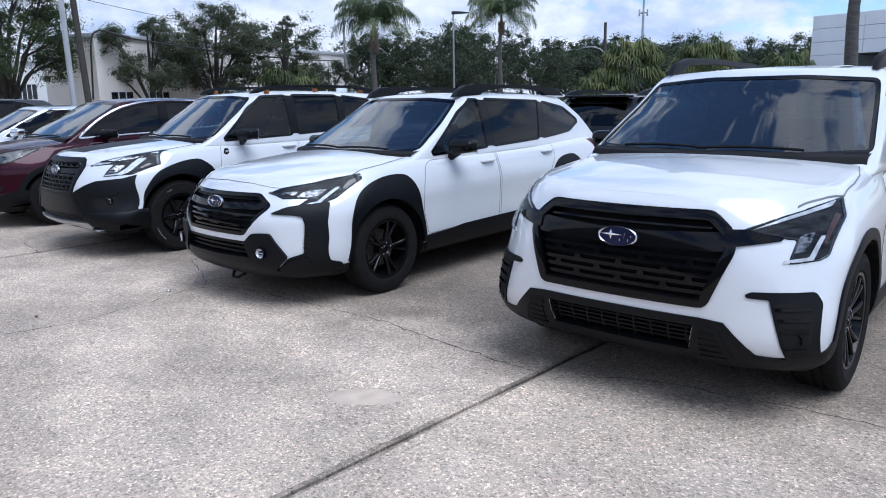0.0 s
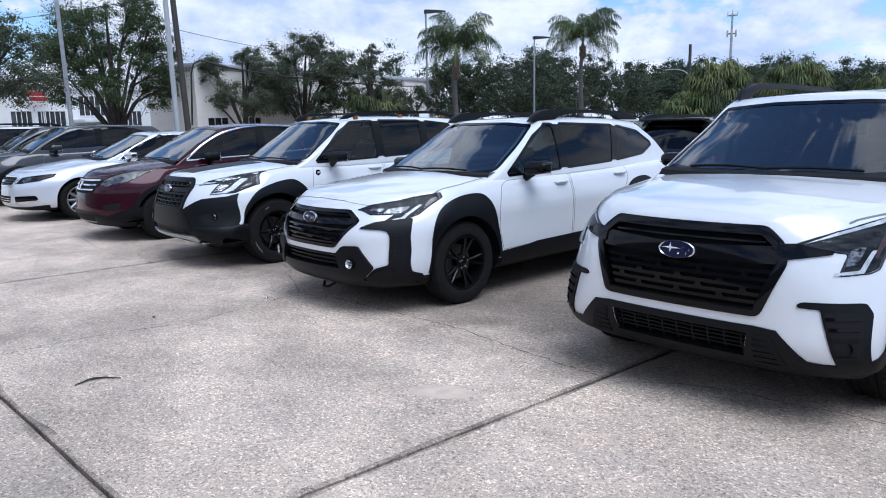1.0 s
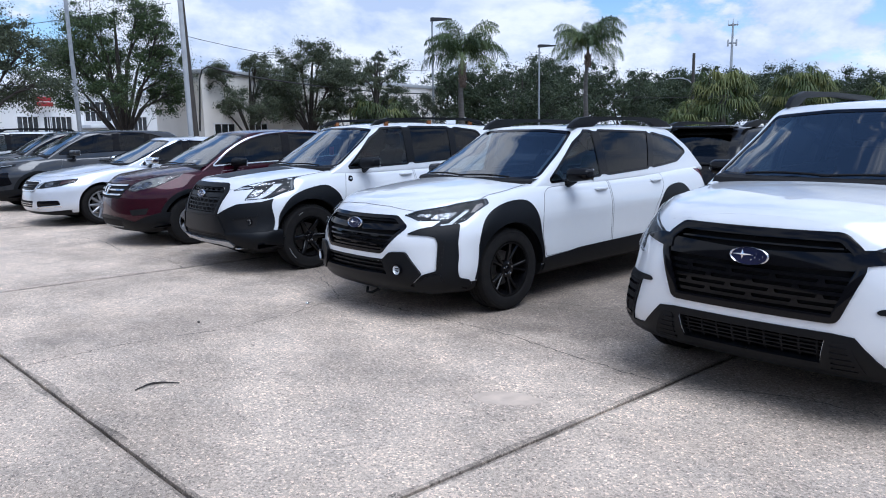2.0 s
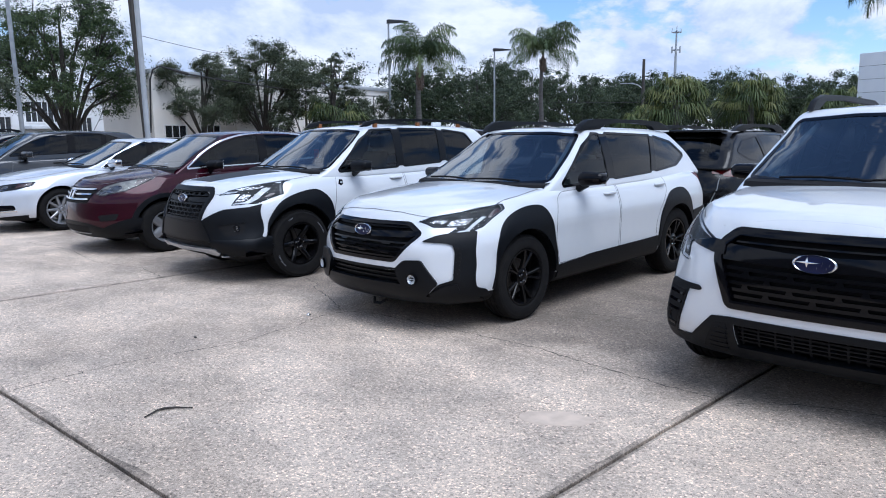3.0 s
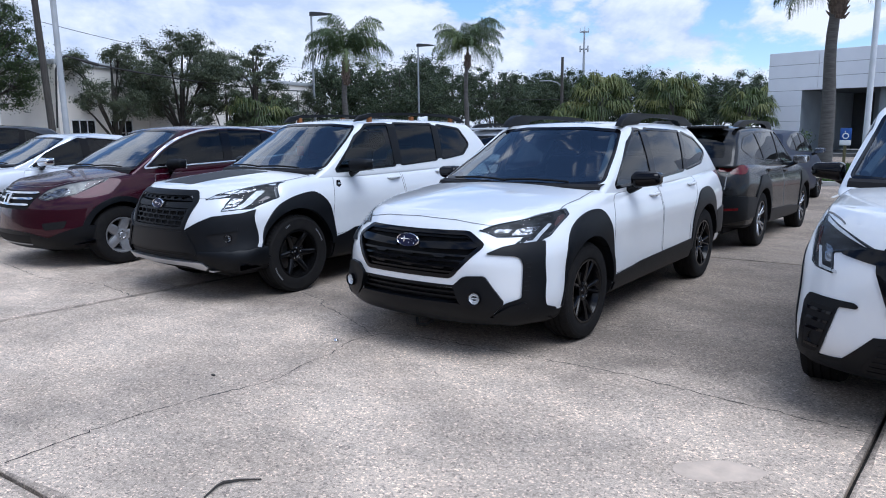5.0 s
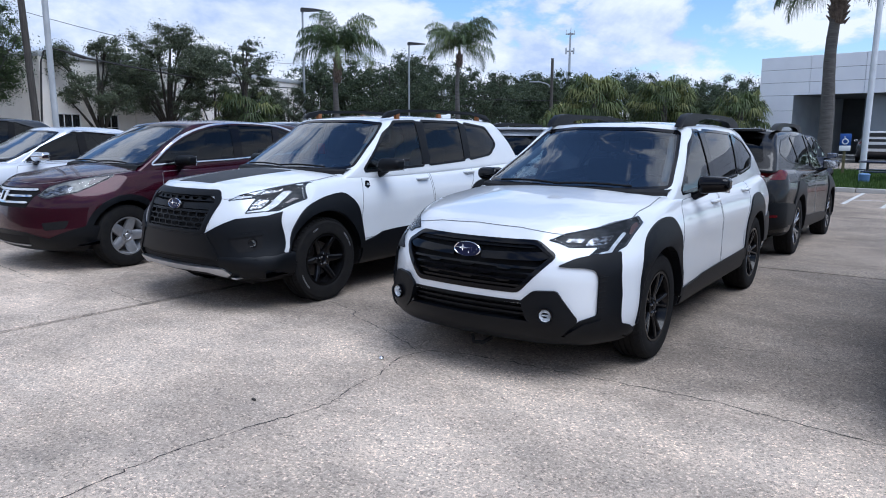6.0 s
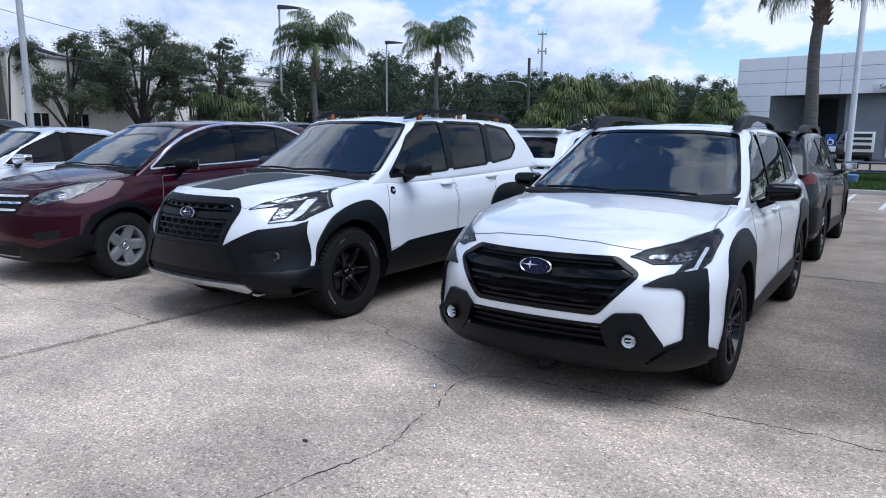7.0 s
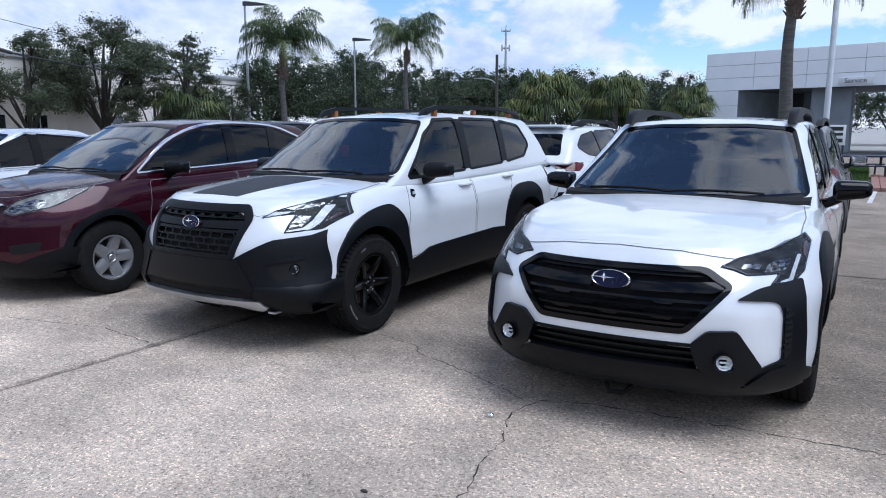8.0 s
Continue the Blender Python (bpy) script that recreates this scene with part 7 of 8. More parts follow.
def feather_palm(name, label, base, height, spread, seed, thick=0.2, fronds=20, husk=0.9):
    rng = np.random.default_rng(seed)
    top = empty(name, label, "palm", pose(*base))
    bm = bmesh.new()
    n = 14
    tube(bm, [(0.10 * math.sin(k * 0.5) * k / n, 0.05 * math.cos(k * 0.4) * k / n, -0.2 + (height + 0.2) * k / n) for k in range(n + 1)], [thick * (1.25 - 0.5 * k / n + 0.03 * (k % 2)) for k in range(n + 1)], 12)
    part("trunk", bm, M_PALMBARK, top)
    cx, cy = 0.10 * math.sin(n * 0.5), 0.05 * math.cos(n * 0.4)
    bm = bmesh.new()
    tube(bm, [(cx, cy, height - husk), (cx, cy, height - husk * 0.6), (cx, cy, height - husk * 0.1), (cx, cy, height + 0.5)], [thick * 0.9, thick * 1.35, thick * 1.2, thick * 0.3], 10)
    for k in range(30):
        a = k * 2.4
        z = height - husk + husk * k / 30
        tube(bm, [(cx + thick * 0.9 * math.cos(a), cy + thick * 0.9 * math.sin(a), z), (cx + thick * 1.75 * math.cos(a), cy + thick * 1.75 * math.sin(a), z + 0.22)], [0.07, 0.02], 5)
    part("crown_shaft", bm, M_HUSK, top, "ragged brown husk below the fronds")
    for f in range(fronds):
        a = f * 2.39996 + rng.uniform(-0.2, 0.2)
        up = rng.uniform(0.75, 1.5) if f < fronds * 0.75 else rng.uniform(0.2, 0.7)
        ln = spread * rng.uniform(0.85, 1.15)
        pts = []
        p = Vector((cx, cy, height + 0.35))
        ang = up
        steps = 9
        for k in range(steps + 1):
            pts.append(p.copy())
            p = p + Vector((math.cos(a) * math.cos(ang), math.sin(a) * math.cos(ang), math.sin(ang))) * ln / steps
            ang -= 0.05 + 0.055 * k
        q = []
        for k in range(150):
            u = 0.14 + 0.86 * (k // 2) / 75
            i = min(int(u * steps), steps - 1)
            o = pts[i].lerp(pts[i + 1], u * steps - i)
            t = (pts[i + 1] - pts[i]).normalized()
            sd = t.cross(Vector((0, 0, 1))).normalized() * (1 if k % 2 else -1)
            l = ln * 0.33 * math.sin(math.pi * min(1, 0.25 + 0.72 * u)) * rng.uniform(0.8, 1.15)
            d = (sd * 0.62 + t * 0.5 + Vector((0, 0, rng.uniform(-0.6, 0.25)))).normalized()
            e1 = o + d * l * 0.4
            e2 = e1 + (d * 0.45 + Vector((0, 0, -1.1))).normalized() * l * 0.72
            w = t * 0.015
            q.append([o - w, e1 - w, e1 + w, o + w])
            q.append([e1 - w, e2, e2 + w * 0.3, e1 + w])
        for i in range(steps):
            w = (pts[i + 1] - pts[i]).normalized().cross(Vector((0, 0, 1))).normalized() * 0.03
            q.append([pts[i] - w, pts[i + 1] - w * 0.7, pts[i + 1] + w * 0.7, pts[i] + w])
        quads_object("frond", [[tuple(v) for v in r] for r in q], M_PALM, top)
    return top


def fan_palm(name, label, base, height, spread, seed, count=34):
    rng = np.random.default_rng(seed)
    top = empty(name, label, "palm", pose(*base), "fan palms by the building")
    bm = bmesh.new()
    tube(bm, [(0, 0, -0.2), (0.05, 0, height * 0.5), (0, 0, height)], [0.24, 0.2, 0.18], 9)
    part("trunk", bm, M_PALMBARK, top)
    for f in range(count):
        a = f * 2.39996 + rng.uniform(-0.2, 0.2)
        el = rng.uniform(-0.45, 1.05)
        ln = spread * rng.uniform(0.45, 0.62)
        out = Vector((math.cos(a) * math.cos(el), math.sin(a) * math.cos(el), math.sin(el)))
        o = Vector((0, 0, height))
        tip = o + out * ln + Vector((0, 0, -0.18 * ln))
        side = out.cross(Vector((0, 0, 1))).normalized()
        upv = side.cross(out).normalized()
        q = [[o - side * 0.02, tip - side * 0.015, tip + side * 0.015, o + side * 0.02]]
        nb = 18
        for k in range(nb):
            b = (k / (nb - 1) - 0.5) * 3.6
            d = (out * math.cos(b) + side * math.sin(b) + upv * rng.uniform(-0.1, 0.25)).normalized()
            l = spread * 0.5 * rng.uniform(0.8, 1.1) * (1 - 0.12 * abs(b))
            m1 = tip + d * l * 0.5
            m2 = m1 + (d + Vector((0, 0, -rng.uniform(1.0, 2.6)))).normalized() * l * 0.55
            w = d.cross(Vector((0, 0, 1)))
            w = (w.normalized() if w.length > 0.05 else side) * 0.045
            q.append([tip - w * 0.4, m1 - w, m1 + w, tip + w * 0.4])
            q.append([m1 - w, m2 - w * 0.15, m2 + w * 0.15, m1 + w])
        quads_object("fan_leaf", [[tuple(v) for v in r] for r in q], M_FAN, top)
    return top


G = -0.16
tree("oak_tree", "broad dark green oak in front of a white building", (-38.2, 22.6, G), 8.6, 4.0, 11, 92000, 0.058, clumps=240, bare=0.16, lean=(0.2, 0.5), lobes=13)
tree("oak_tree", "low oak leaning from the side of a larger oak", (-38.6, 18.4, G), 7.4, 3.0, 19, 54000, 0.058, clumps=160, bare=0.16, lobes=9)
tree("oak_tree", "thin topped oak with open airy crown", (-33.3, 24.6, G), 7.4, 1.75, 12, 12800, 0.055, clumps=60, bare=0.42, open_=1.0, lobes=7)
tree("oak_tree", "tall green oak behind the parked cars", (-39.7, 10.6, G), 10.6, 4.6, 13, 96000, 0.060, M_GREENOAK, clumps=230, bare=0.12, lobes=17)
tree("oak_tree", "dark oak at the edge of the car park", (-30.4, 1.4, G), 7.6, 3.7, 14, 51200, 0.058, clumps=160, bare=0.2, lobes=11)
tree("oak_tree", "small oak standing between larger trees", (-36.5, 28.0, G), 5.4, 2.8, 15, 24000, 0.062, clumps=90, bare=0.12)
tree("oak_tree", "low dark oak filling a gap between trees", (-35.4, 24.0, G), 5.2, 2.5, 16, 24000, 0.062, clumps=90, bare=0.10)
tree("oak_tree", "low dark oak beside a lamp post", (-33.4, 28.2, G), 4.9, 2.5, 17, 20800, 0.062, clumps=80, bare=0.10)
rng = np.random.default_rng(5)
for i in range(22):
    u = i / 21
    x, y = -46 + 36 * u + rng.normal() * 1.2, 37 + 37 * u ** 0.8 + rng.normal() * 1.5
    h = (8.9 - 2.7 * u) * rng.uniform(0.9, 1.08)
    k = 1.05 + 0.42 * min(1.0, max(0.0, (u - 0.12) / 0.3))
    x, y, h = 3 + (x - 3) * k, -4.6 + (y + 4.6) * k, 1.4 + (h - 1.4) * k
    tree("woodland_tree", "dense dark green tree of a far tree line", (x, y, G), h, h * 0.62, 30 + i, 26000, 0.095 * k, M_WOODS, bare=0.05, clumps=150, group="far tree line", lobes=12)
for i, (x, y, h) in enumerate(((-10.5, 66, 4.6), (-6.5, 70, 4.8), (-2, 74, 5.0), (3, 76, 5.4), (8, 72, 5.0), (14, 70, 5.5))):
    tree("woodland_tree", "dense dark green tree of a far tree line", (x, y, G), h * 1.6, h * 0.95, 60 + i, 16000, 0.10, M_WOODS, bare=0.05, clumps=110, group="far tree line")
feather_palm("queen_palm", "feather palm with arching fronds beside a lamp post", (-30.6, 29.8, G), 6.1, 3.7, 3, 0.19, 24, 1.5)
feather_palm("queen_palm", "slim feather palm before the tree line", (-30.8, 44.0, G), 7.5, 3.9, 4, 0.18, 22, 0.9)
feather_palm("queen_palm", "tall stout feather palm on a grass strip", (-2.0, 28.1, G), 6.9, 3.5, 8, 0.24, 26, 1.0)
fan_palm("fan_palm", "bushy fan palm with drooping yellow green leaves", (-17.2, 39.9, G), 3.7, 2.7, 21, 64)
fan_palm("fan_palm", "bushy fan palm with drooping yellow green leaves", (-13.9, 43.8, G), 3.8, 2.6, 22, 60)
fan_palm("fan_palm", "smaller green fan palm near the service building", (-9.7, 46.8, G), 3.0, 2.4, 23, 54)
fan_palm("fan_palm", "low fan palm with a yellow green crown", (-20.0, 42.6, G), 2.3, 2.4, 24, 50)
fan_palm("fan_palm", "bushy fan palm with drooping yellow green leaves", (-15.4, 46.0, G), 3.3, 2.5, 26, 50)
fan_palm("fan_palm", "low fan palm beside taller ones", (-18.6, 38.2, G), 1.5, 2.3, 27, 40)
fan_palm("fan_palm", "small cabbage palm among the oaks", (-33.26, 24.7, G), 2.6, 2.6, 25, 36)
# low hedge and shrubs under the trees
rng = np.random.default_rng(9)
cs = [(-27 + 22 * u + rng.normal() * 0.3, 29 + 10 * u + rng.normal() * 0.3, 0.65 + rng.uniform(-0.1, 0.35)) for u in np.linspace(0, 1, 60)]
hedge = quads_object("hedge", leaves(rng, cs, [0.75] * 60, 15000, 0.09), M_BRIGHT, None)
tagged(hedge, "clipped green hedge below the tree line", "hedge", kind="stuff")

# ---- poles, lamps and wires ----
M_GALV = surface("galvanised_steel", (0.36, 0.38, 0.40), (0.28, 0.30, 0.32), 5.0, 0.5, metal=0.5)
M_POLEGREY = surface("grey_painted_pole", (0.42, 0.44, 0.46), (0.34, 0.36, 0.38), 3.0, 0.55)
M_POLEWHITE = surface("pale_painted_pole", (0.60, 0.63, 0.67), (0.52, 0.55, 0.58), 3.0, 0.45)
M_TIMBER = surface("weathered_timber", (0.066, 0.06, 0.054), (0.04, 0.036, 0.032), 5.0, 0.9, stretch=(4, 4, 0.4))
M_CABLE = surface("black_cable", (0.012, 0.012, 0.013), (0.02, 0.02, 0.02), 10.0, 0.6)


def lamp_post(label, x, y, top_z, arm, thick=0.085, mat=None):
    post = empty("lamp_post", label, "lamp post", pose(x, y, G))
    bm = bmesh.new()
    tube(bm, [(0, 0, 0), (0, 0, 0.5), (0, 0, top_z - G)], [thick * 1.15, thick * 1.1, thick * 0.75], 10)
    part("pole", bm, mat or M_GALV, post)
    bm = bmesh.new()
    box(bm, -0.2, 0.2, -0.2, 0.2, 0.0, 0.06, 0.01)
    part("base_plate", bm, mat or M_GALV, post)
    d = Vector(arm)
    bm = bmesh.new()
    tube(bm, [(0, 0, top_z - G - 0.15), Vector((0, 0, top_z - G)) + d * 0.12, Vector((0, 0, top_z - G + 0.03)) + d * 0.3], 0.05, 8)
    part("arm", bm, mat or M_GALV, post)
    a = math.atan2(d.y, d.x)
    bm = bmesh.new()
    prism(bm, [(-0.12, -0.12), (0.35, -0.10), (1.42, -0.02), (1.42, 0.03), (0.7, 0.10), (0.0, 0.13), (-0.12, 0.10)], "y", -0.19, 0.19)
    bmesh.ops.transform(bm, verts=bm.verts, matrix=pose(0, 0, top_z - G + 0.06, 0, 0, math.degrees(a)))
    part("lamp_head", bm, M_TRIM, post, "flat dark wedge shaped lamp head")
    return post


lamp_post("slim galvanised lamp post with one flat head", -34.5, 30.7, 9.35, (0.65, 0.75, 0))
lamp_post("galvanised lamp post with one flat head near palms", -36.6, 45.0, 8.65, (0.65, 0.75, 0))


def plain_pole(name, label, x, y, h, r0, r1, mat, lean=(0, 0), category="pole"):
    post = empty(name, label, category, pose(x, y, G))
    bm = bmesh.new()
    tube(bm, [(0, 0, 0), (lean[0] * 0.5, lean[1] * 0.5, h / 2), (lean[0], lean[1], h)], [r0, (r0 + r1) / 2, r1], 12)
    part("shaft", bm, mat, post)
    return post


plain_pole("steel_pole", "smooth grey pole beside a timber utility pole", -16.0, 4.52, 11, 0.078, 0.062, M_POLEGREY, (-0.04, -0.12))
pole_b = plain_pole("utility_pole", "dark timber utility pole with crossarm and wires", -33.31, 12.29, 13, 0.17, 0.13, M_TIMBER, (-0.17, -0.46), "utility pole")
for z in (10.4, 11.6):
    bm = bmesh.new()
    box(bm, -0.9, 0.9, -0.05, 0.05, z, z + 0.12, 0.01)
    bmesh.ops.rotate(bm, verts=bm.verts, cent=(0, 0, 0), matrix=Matrix.Rotation(radians(70), 3, "Z"))
    bmesh.ops.translate(bm, verts=bm.verts, vec=(-0.4, -0.9, 0))
    part("crossarm", bm, M_TIMBER, pole_b)
plain_pole("steel_pole", "slim grey pole among the oaks", -34.9, 6.83, 12, 0.115, 0.09, M_GALV, (-0.05, -0.15))
plain_pole("steel_pole", "pale painted pole rising beside the palm", -0.43, 26.67, 13, 0.112, 0.09, M_POLEWHITE, (0.05, 0.0))
pole_far = plain_pole("utility_pole", "distant timber utility pole with a street lamp arm", -35.0, 68.6, 9.5, 0.20, 0.15, M_TIMBER, (0, 0), "utility pole")
bm = bmesh.new()
tube(bm, [(0, 0, 6.3), (-0.5, -0.12, 6.75), (-1.3, -0.3, 7.0), (-2.5, -0.6, 7.0)], 0.06, 6)
part("lamp_arm", bm, M_GALV, pole_far, "curved grey street lamp arm")


def wire(name, label, a, b, sag, r):
    a, b = Vector(a), Vector(b)
    pts = [a.lerp(b, k / 16) - Vector((0, 0, sag * 4 * (k / 16) * (1 - k / 16))) for k in range(17)]
    bm = bmesh.new()
    tube(bm, pts, r, 5)
    return tagged(part(name, bm, M_CABLE, None), label, "cable")


bm = bmesh.new()
tube(bm, [(-33.25, 12.44, 1.76), (-33.18, 12.58, 4.52), (-33.12, 12.73, 5.03), (-32.99, 13.02, 5.21), (-32.76, 13.5, 5.09), (-32.61, 13.82, 4.98), (-32.37, 14.31, 4.83)], [0.045, 0.045, 0.045, 0.045, 0.045, 0.08, 0.08], 8)
tagged(part("cable_riser", bm, M_CABLE, None), "bent black cable riser on the utility pole", "cable")
wire("overhead_cable", "thick black cable sagging between poles", (-32.37, 14.31, 4.83), (-39.3, 34.36, 4.56), 0.25, 0.045)
wire("overhead_cable", "thin high wire against the sky", (-33.38, 12.08, 6.78), (-40.03, 35.05, 6.45), 0.5, 0.014)
wire("overhead_cable", "thin high wire against the sky", (-32.65, 11.09, 8.27), (-62.0, -6.0, 7.6), 0.4, 0.016)
wire("guy_wire", "taut guy wire from the utility pole", (-33.35, 12.11, 6.4), (-33.0, 8.3, G), 0.0, 0.014)
wire("overhead_cable", "thin wire along the far tree line", (-48.0, 46.0, 5.2), (-6.0, 62.0, 4.6), 0.8, 0.02)

# radio mast far off
mast = empty("radio_mast", "thin grey radio mast with antenna clusters", "mast", pose(-171.2, 355.0, G))
bm = bmesh.new()
tube(bm, [(0, 0, 0), (0, 0, 53.0)], [1.1, 0.42], 8)
part("shaft", bm, M_GALV, mast)
for z, r in ((52.0, 2.6), (43.2, 2.3)):
    bm = bmesh.new()
    lathe(bm, [(r * 0.85, z - 0.2), (r, z), (r * 0.85, z + 0.2)], 12, "z", closed=True)
    part("platform", bm, M_GALV, mast)
    for k in range(3):
        a = k * math.pi / 3
        bm = bmesh.new()
        tube(bm, [(-r * math.cos(a), -r * math.sin(a), z), (r * math.cos(a), r * math.sin(a), z)], 0.16, 5)
        part("platform_strut", bm, M_GALV, mast)
    for k in range(6):
        a = k * math.pi / 3
        bm = bmesh.new()
        x, y = r * math.cos(a), r * math.sin(a)
        if z > 50:
            tube(bm, [(x, y, z - 0.4), (x, y, z + 1.2 + 0.9 * (k % 3))], 0.11, 5)
            part("whip_antenna", bm, M_POLEGREY, mast)
        else:
            box(bm, x - 0.3, x + 0.3, y - 0.3, y + 0.3, z - 1.5, z + 1.7, 0.08)
            part("antenna_panel", bm, M_POLEGREY, mast)

# ---- buildings ----
M_STUCCO = surface("cream_stucco", (0.80, 0.77, 0.72), (0.74, 0.71, 0.66), 0.8, 0.85, bump_scale=60, bump_dist=0.004)
M_WHITEWALL = surface("white_render", (0.82, 0.82, 0.81), (0.77, 0.77, 0.76), 0.9, 0.8, bump_scale=50, bump_dist=0.004)
M_PANEL = surface("pale_metal_panel", (0.80, 0.82, 0.86), (0.75, 0.77, 0.81), 0.7, 0.45)
M_GREYWALL = surface("grey_wall_panel", (0.26, 0.29, 0.32), (0.21, 0.235, 0.26), 0.8, 0.7)
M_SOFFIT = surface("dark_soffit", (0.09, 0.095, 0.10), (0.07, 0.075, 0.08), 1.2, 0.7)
M_PANE = surface("dark_window_pane", (0.02, 0.024, 0.028), (0.03, 0.034, 0.038), 2.0, 0.06, coat=1.0)
M_REDSIGN = surface("red_sign", (0.42, 0.02, 0.03), (0.34, 0.018, 0.025), 5.0, 0.5)
M_SIGNWHITE = surface("white_sign_face", (0.72, 0.74, 0.76), (0.66, 0.68, 0.70), 3.0, 0.5)
M_SIGNBLUE = surface("blue_sign_face", (0.012, 0.07, 0.30), (0.012, 0.06, 0.26), 6.0, 0.45)
M_BINBLUE = surface("bin_blue_plastic", (0.10, 0.19, 0.36), (0.08, 0.16, 0.31), 6.0, 0.5)
M_TABLE = surface("dark_blue_coated_steel", (0.012, 0.02, 0.05), (0.01, 0.016, 0.04), 8.0, 0.4)
M_INK = surface("dark_lettering", (0.02, 0.022, 0.026), (0.016, 0.018, 0.02), 8.0, 0.6)


def window_unit(parent, x, z, w, h, y, cols=3, rows=2):
    """A window in a wall that faces -y: frame, panes and bars."""
    win = empty("window", "", "")
    win.parent, win.location = parent, (x, y, z)
    bm = bmesh.new()
    for a, b, c0, d in ((-w / 2 - 0.06, -w / 2, -0.06, h + 0.06), (w / 2, w / 2 + 0.06, -0.06, h + 0.06), (-w / 2, w / 2, -0.06, 0.0), (-w / 2, w / 2, h, h + 0.06)):
        box(bm, a, b, -0.05, 0.04, c0, d)
    part("window_frame", bm, M_WHITEWALL, win)
    for i in range(cols):
        for j in range(rows):
            bm = bmesh.new()
            x0, z0 = -w / 2 + w * i / cols + 0.02, h * j / rows + 0.02
            box(bm, x0, x0 + w / cols - 0.04, 0.0, 0.02, z0, z0 + h / rows - 0.04)
            part("pane", bm, M_PANE, win)
    for i in range(1, cols):
        bm = bmesh.new()
        box(bm, -w / 2 + w * i / cols - 0.025, -w / 2 + w * i / cols + 0.025, -0.03, 0.0, 0, h)
        part("glazing_bar", bm, M_WHITEWALL, win)
    return win


def walls(parent, w, depth, h, mat, name="wall"):
    bm = bmesh.new()
    box(bm, -w / 2, w / 2, 0, depth, 0, h)
    part(name, bm, mat, parent)


# long cream building behind the oaks
ang = math.degrees(math.atan2(37.8 - 16.0, -44.4 + 39.2))
hall = empty("commercial_building", "long cream stucco building with flat parapet roof", "building", pose(-42.0, 28.0, G, 0, 0, ang))
walls(hall, 26, 5, 5.5, M_STUCCO)
bm = bmesh.new()
box(bm, -13.15, 13.15, -0.12, 5.1, 5.5, 5.78, 0.02)
part("roof", bm, M_POLEGREY, hall, "grey metal roof edge")
for x in (-11.5, -8.7, -2.0, 2.5, 7.0):
    window_unit(hall, x, 0.9, 1.6, 1.5, -0.02)
for x in (-12.9, -6.2, 0.2, 6.5, 12.9):
    bm = bmesh.new()
    box(bm, x - 0.25, x + 0.25, -0.1, 0, 0, 5.5)
    part("pilaster", bm, M_STUCCO, hall)

# white shop further off
shop = empty("shop_building", "low white shop with red wall sign and barred windows", "building", pose(-55.0, 9.0, G, 0, 0, 95))
walls(shop, 22, 10, 4.9, M_WHITEWALL)
bm = bmesh.new()
box(bm, -11.2, 11.2, -0.3, 10.2, 4.9, 5.2, 0.03)
part("roof", bm, M_WHITEWALL, shop)
for x, w in ((-5.6, 1.4), (-3.2, 1.4), (0.0, 1.4), (1.35, 0.5), (2.3, 1.5), (8.2, 1.5)):
    window_unit(shop, x, 2.1, w, 1.15, -0.02, 4 if w > 1 else 2, 1)
window_unit(shop, 5.3, 2.9, 2.4, 1.5, -0.04, 6, 2)
bm = bmesh.new()
box(bm, 3.6, 6.6, -2.2, 0, 2.35, 2.62, 0.03)
part("awning", bm, M_SIGNWHITE, shop)
wall_sign = empty("wall_sign", "red plain bar sign on a white wall", "sign", pose(-54.8, 9.0, G, 0, 0, 95))
for x0, x1, z in ((0.2, 1.6, 4.35), (0.5, 1.7, 3.98)):
    bm = bmesh.new()
    box(bm, x0, x1, -0.42, -0.34, z, z + 0.30, 0.03)
    part("sign_bar", bm, M_REDSIGN, wall_sign)

# service building with drive-through canopy
svc = empty("service_building", "pale panelled service building with deep canopy", "building", pose(-9.4, 50.6, G, 0, 0, -14))
H0, H1 = 4.15, 6.75
bm = bmesh.new()
box(bm, 0, 2.4, 0, 9, 0, H0)
part("wall", bm, M_GREYWALL, svc)
for i in range(7):
    for j in range(3):
        bm = bmesh.new()
        z0 = H0 + (H1 - H0) * j / 3
        box(bm, i * 3.4 + 0.012, i * 3.4 + 3.388, -0.06, 0.02, z0 + 0.012, z0 + (H1 - H0) / 3 - 0.012, 0.01, 1)
        part("fascia_panel", bm, M_PANEL, svc)
for j in range(4):
    bm = bmesh.new()
    box(bm, 0.012, 2.388, -0.06, 0.02, j * H0 / 4 + 0.012, (j + 1) * H0 / 4 - 0.012, 0.01, 1)
    part("wall_panel", bm, M_PANEL, svc)
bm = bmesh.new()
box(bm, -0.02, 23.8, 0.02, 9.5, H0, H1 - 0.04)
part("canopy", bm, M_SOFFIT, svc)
for x, y, w in ((4.6, 6.5, 0.5), (6.9, 1.0, 2.4), (11.6, 0.6, 2.0), (20.0, 1.0, 1.6)):
    bm = bmesh.new()
    box(bm, x, x + w, y, y + 0.7, 0, H0)
    part("column", bm, M_GREYWALL, svc)
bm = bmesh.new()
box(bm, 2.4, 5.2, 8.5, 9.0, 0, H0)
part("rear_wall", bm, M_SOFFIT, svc)


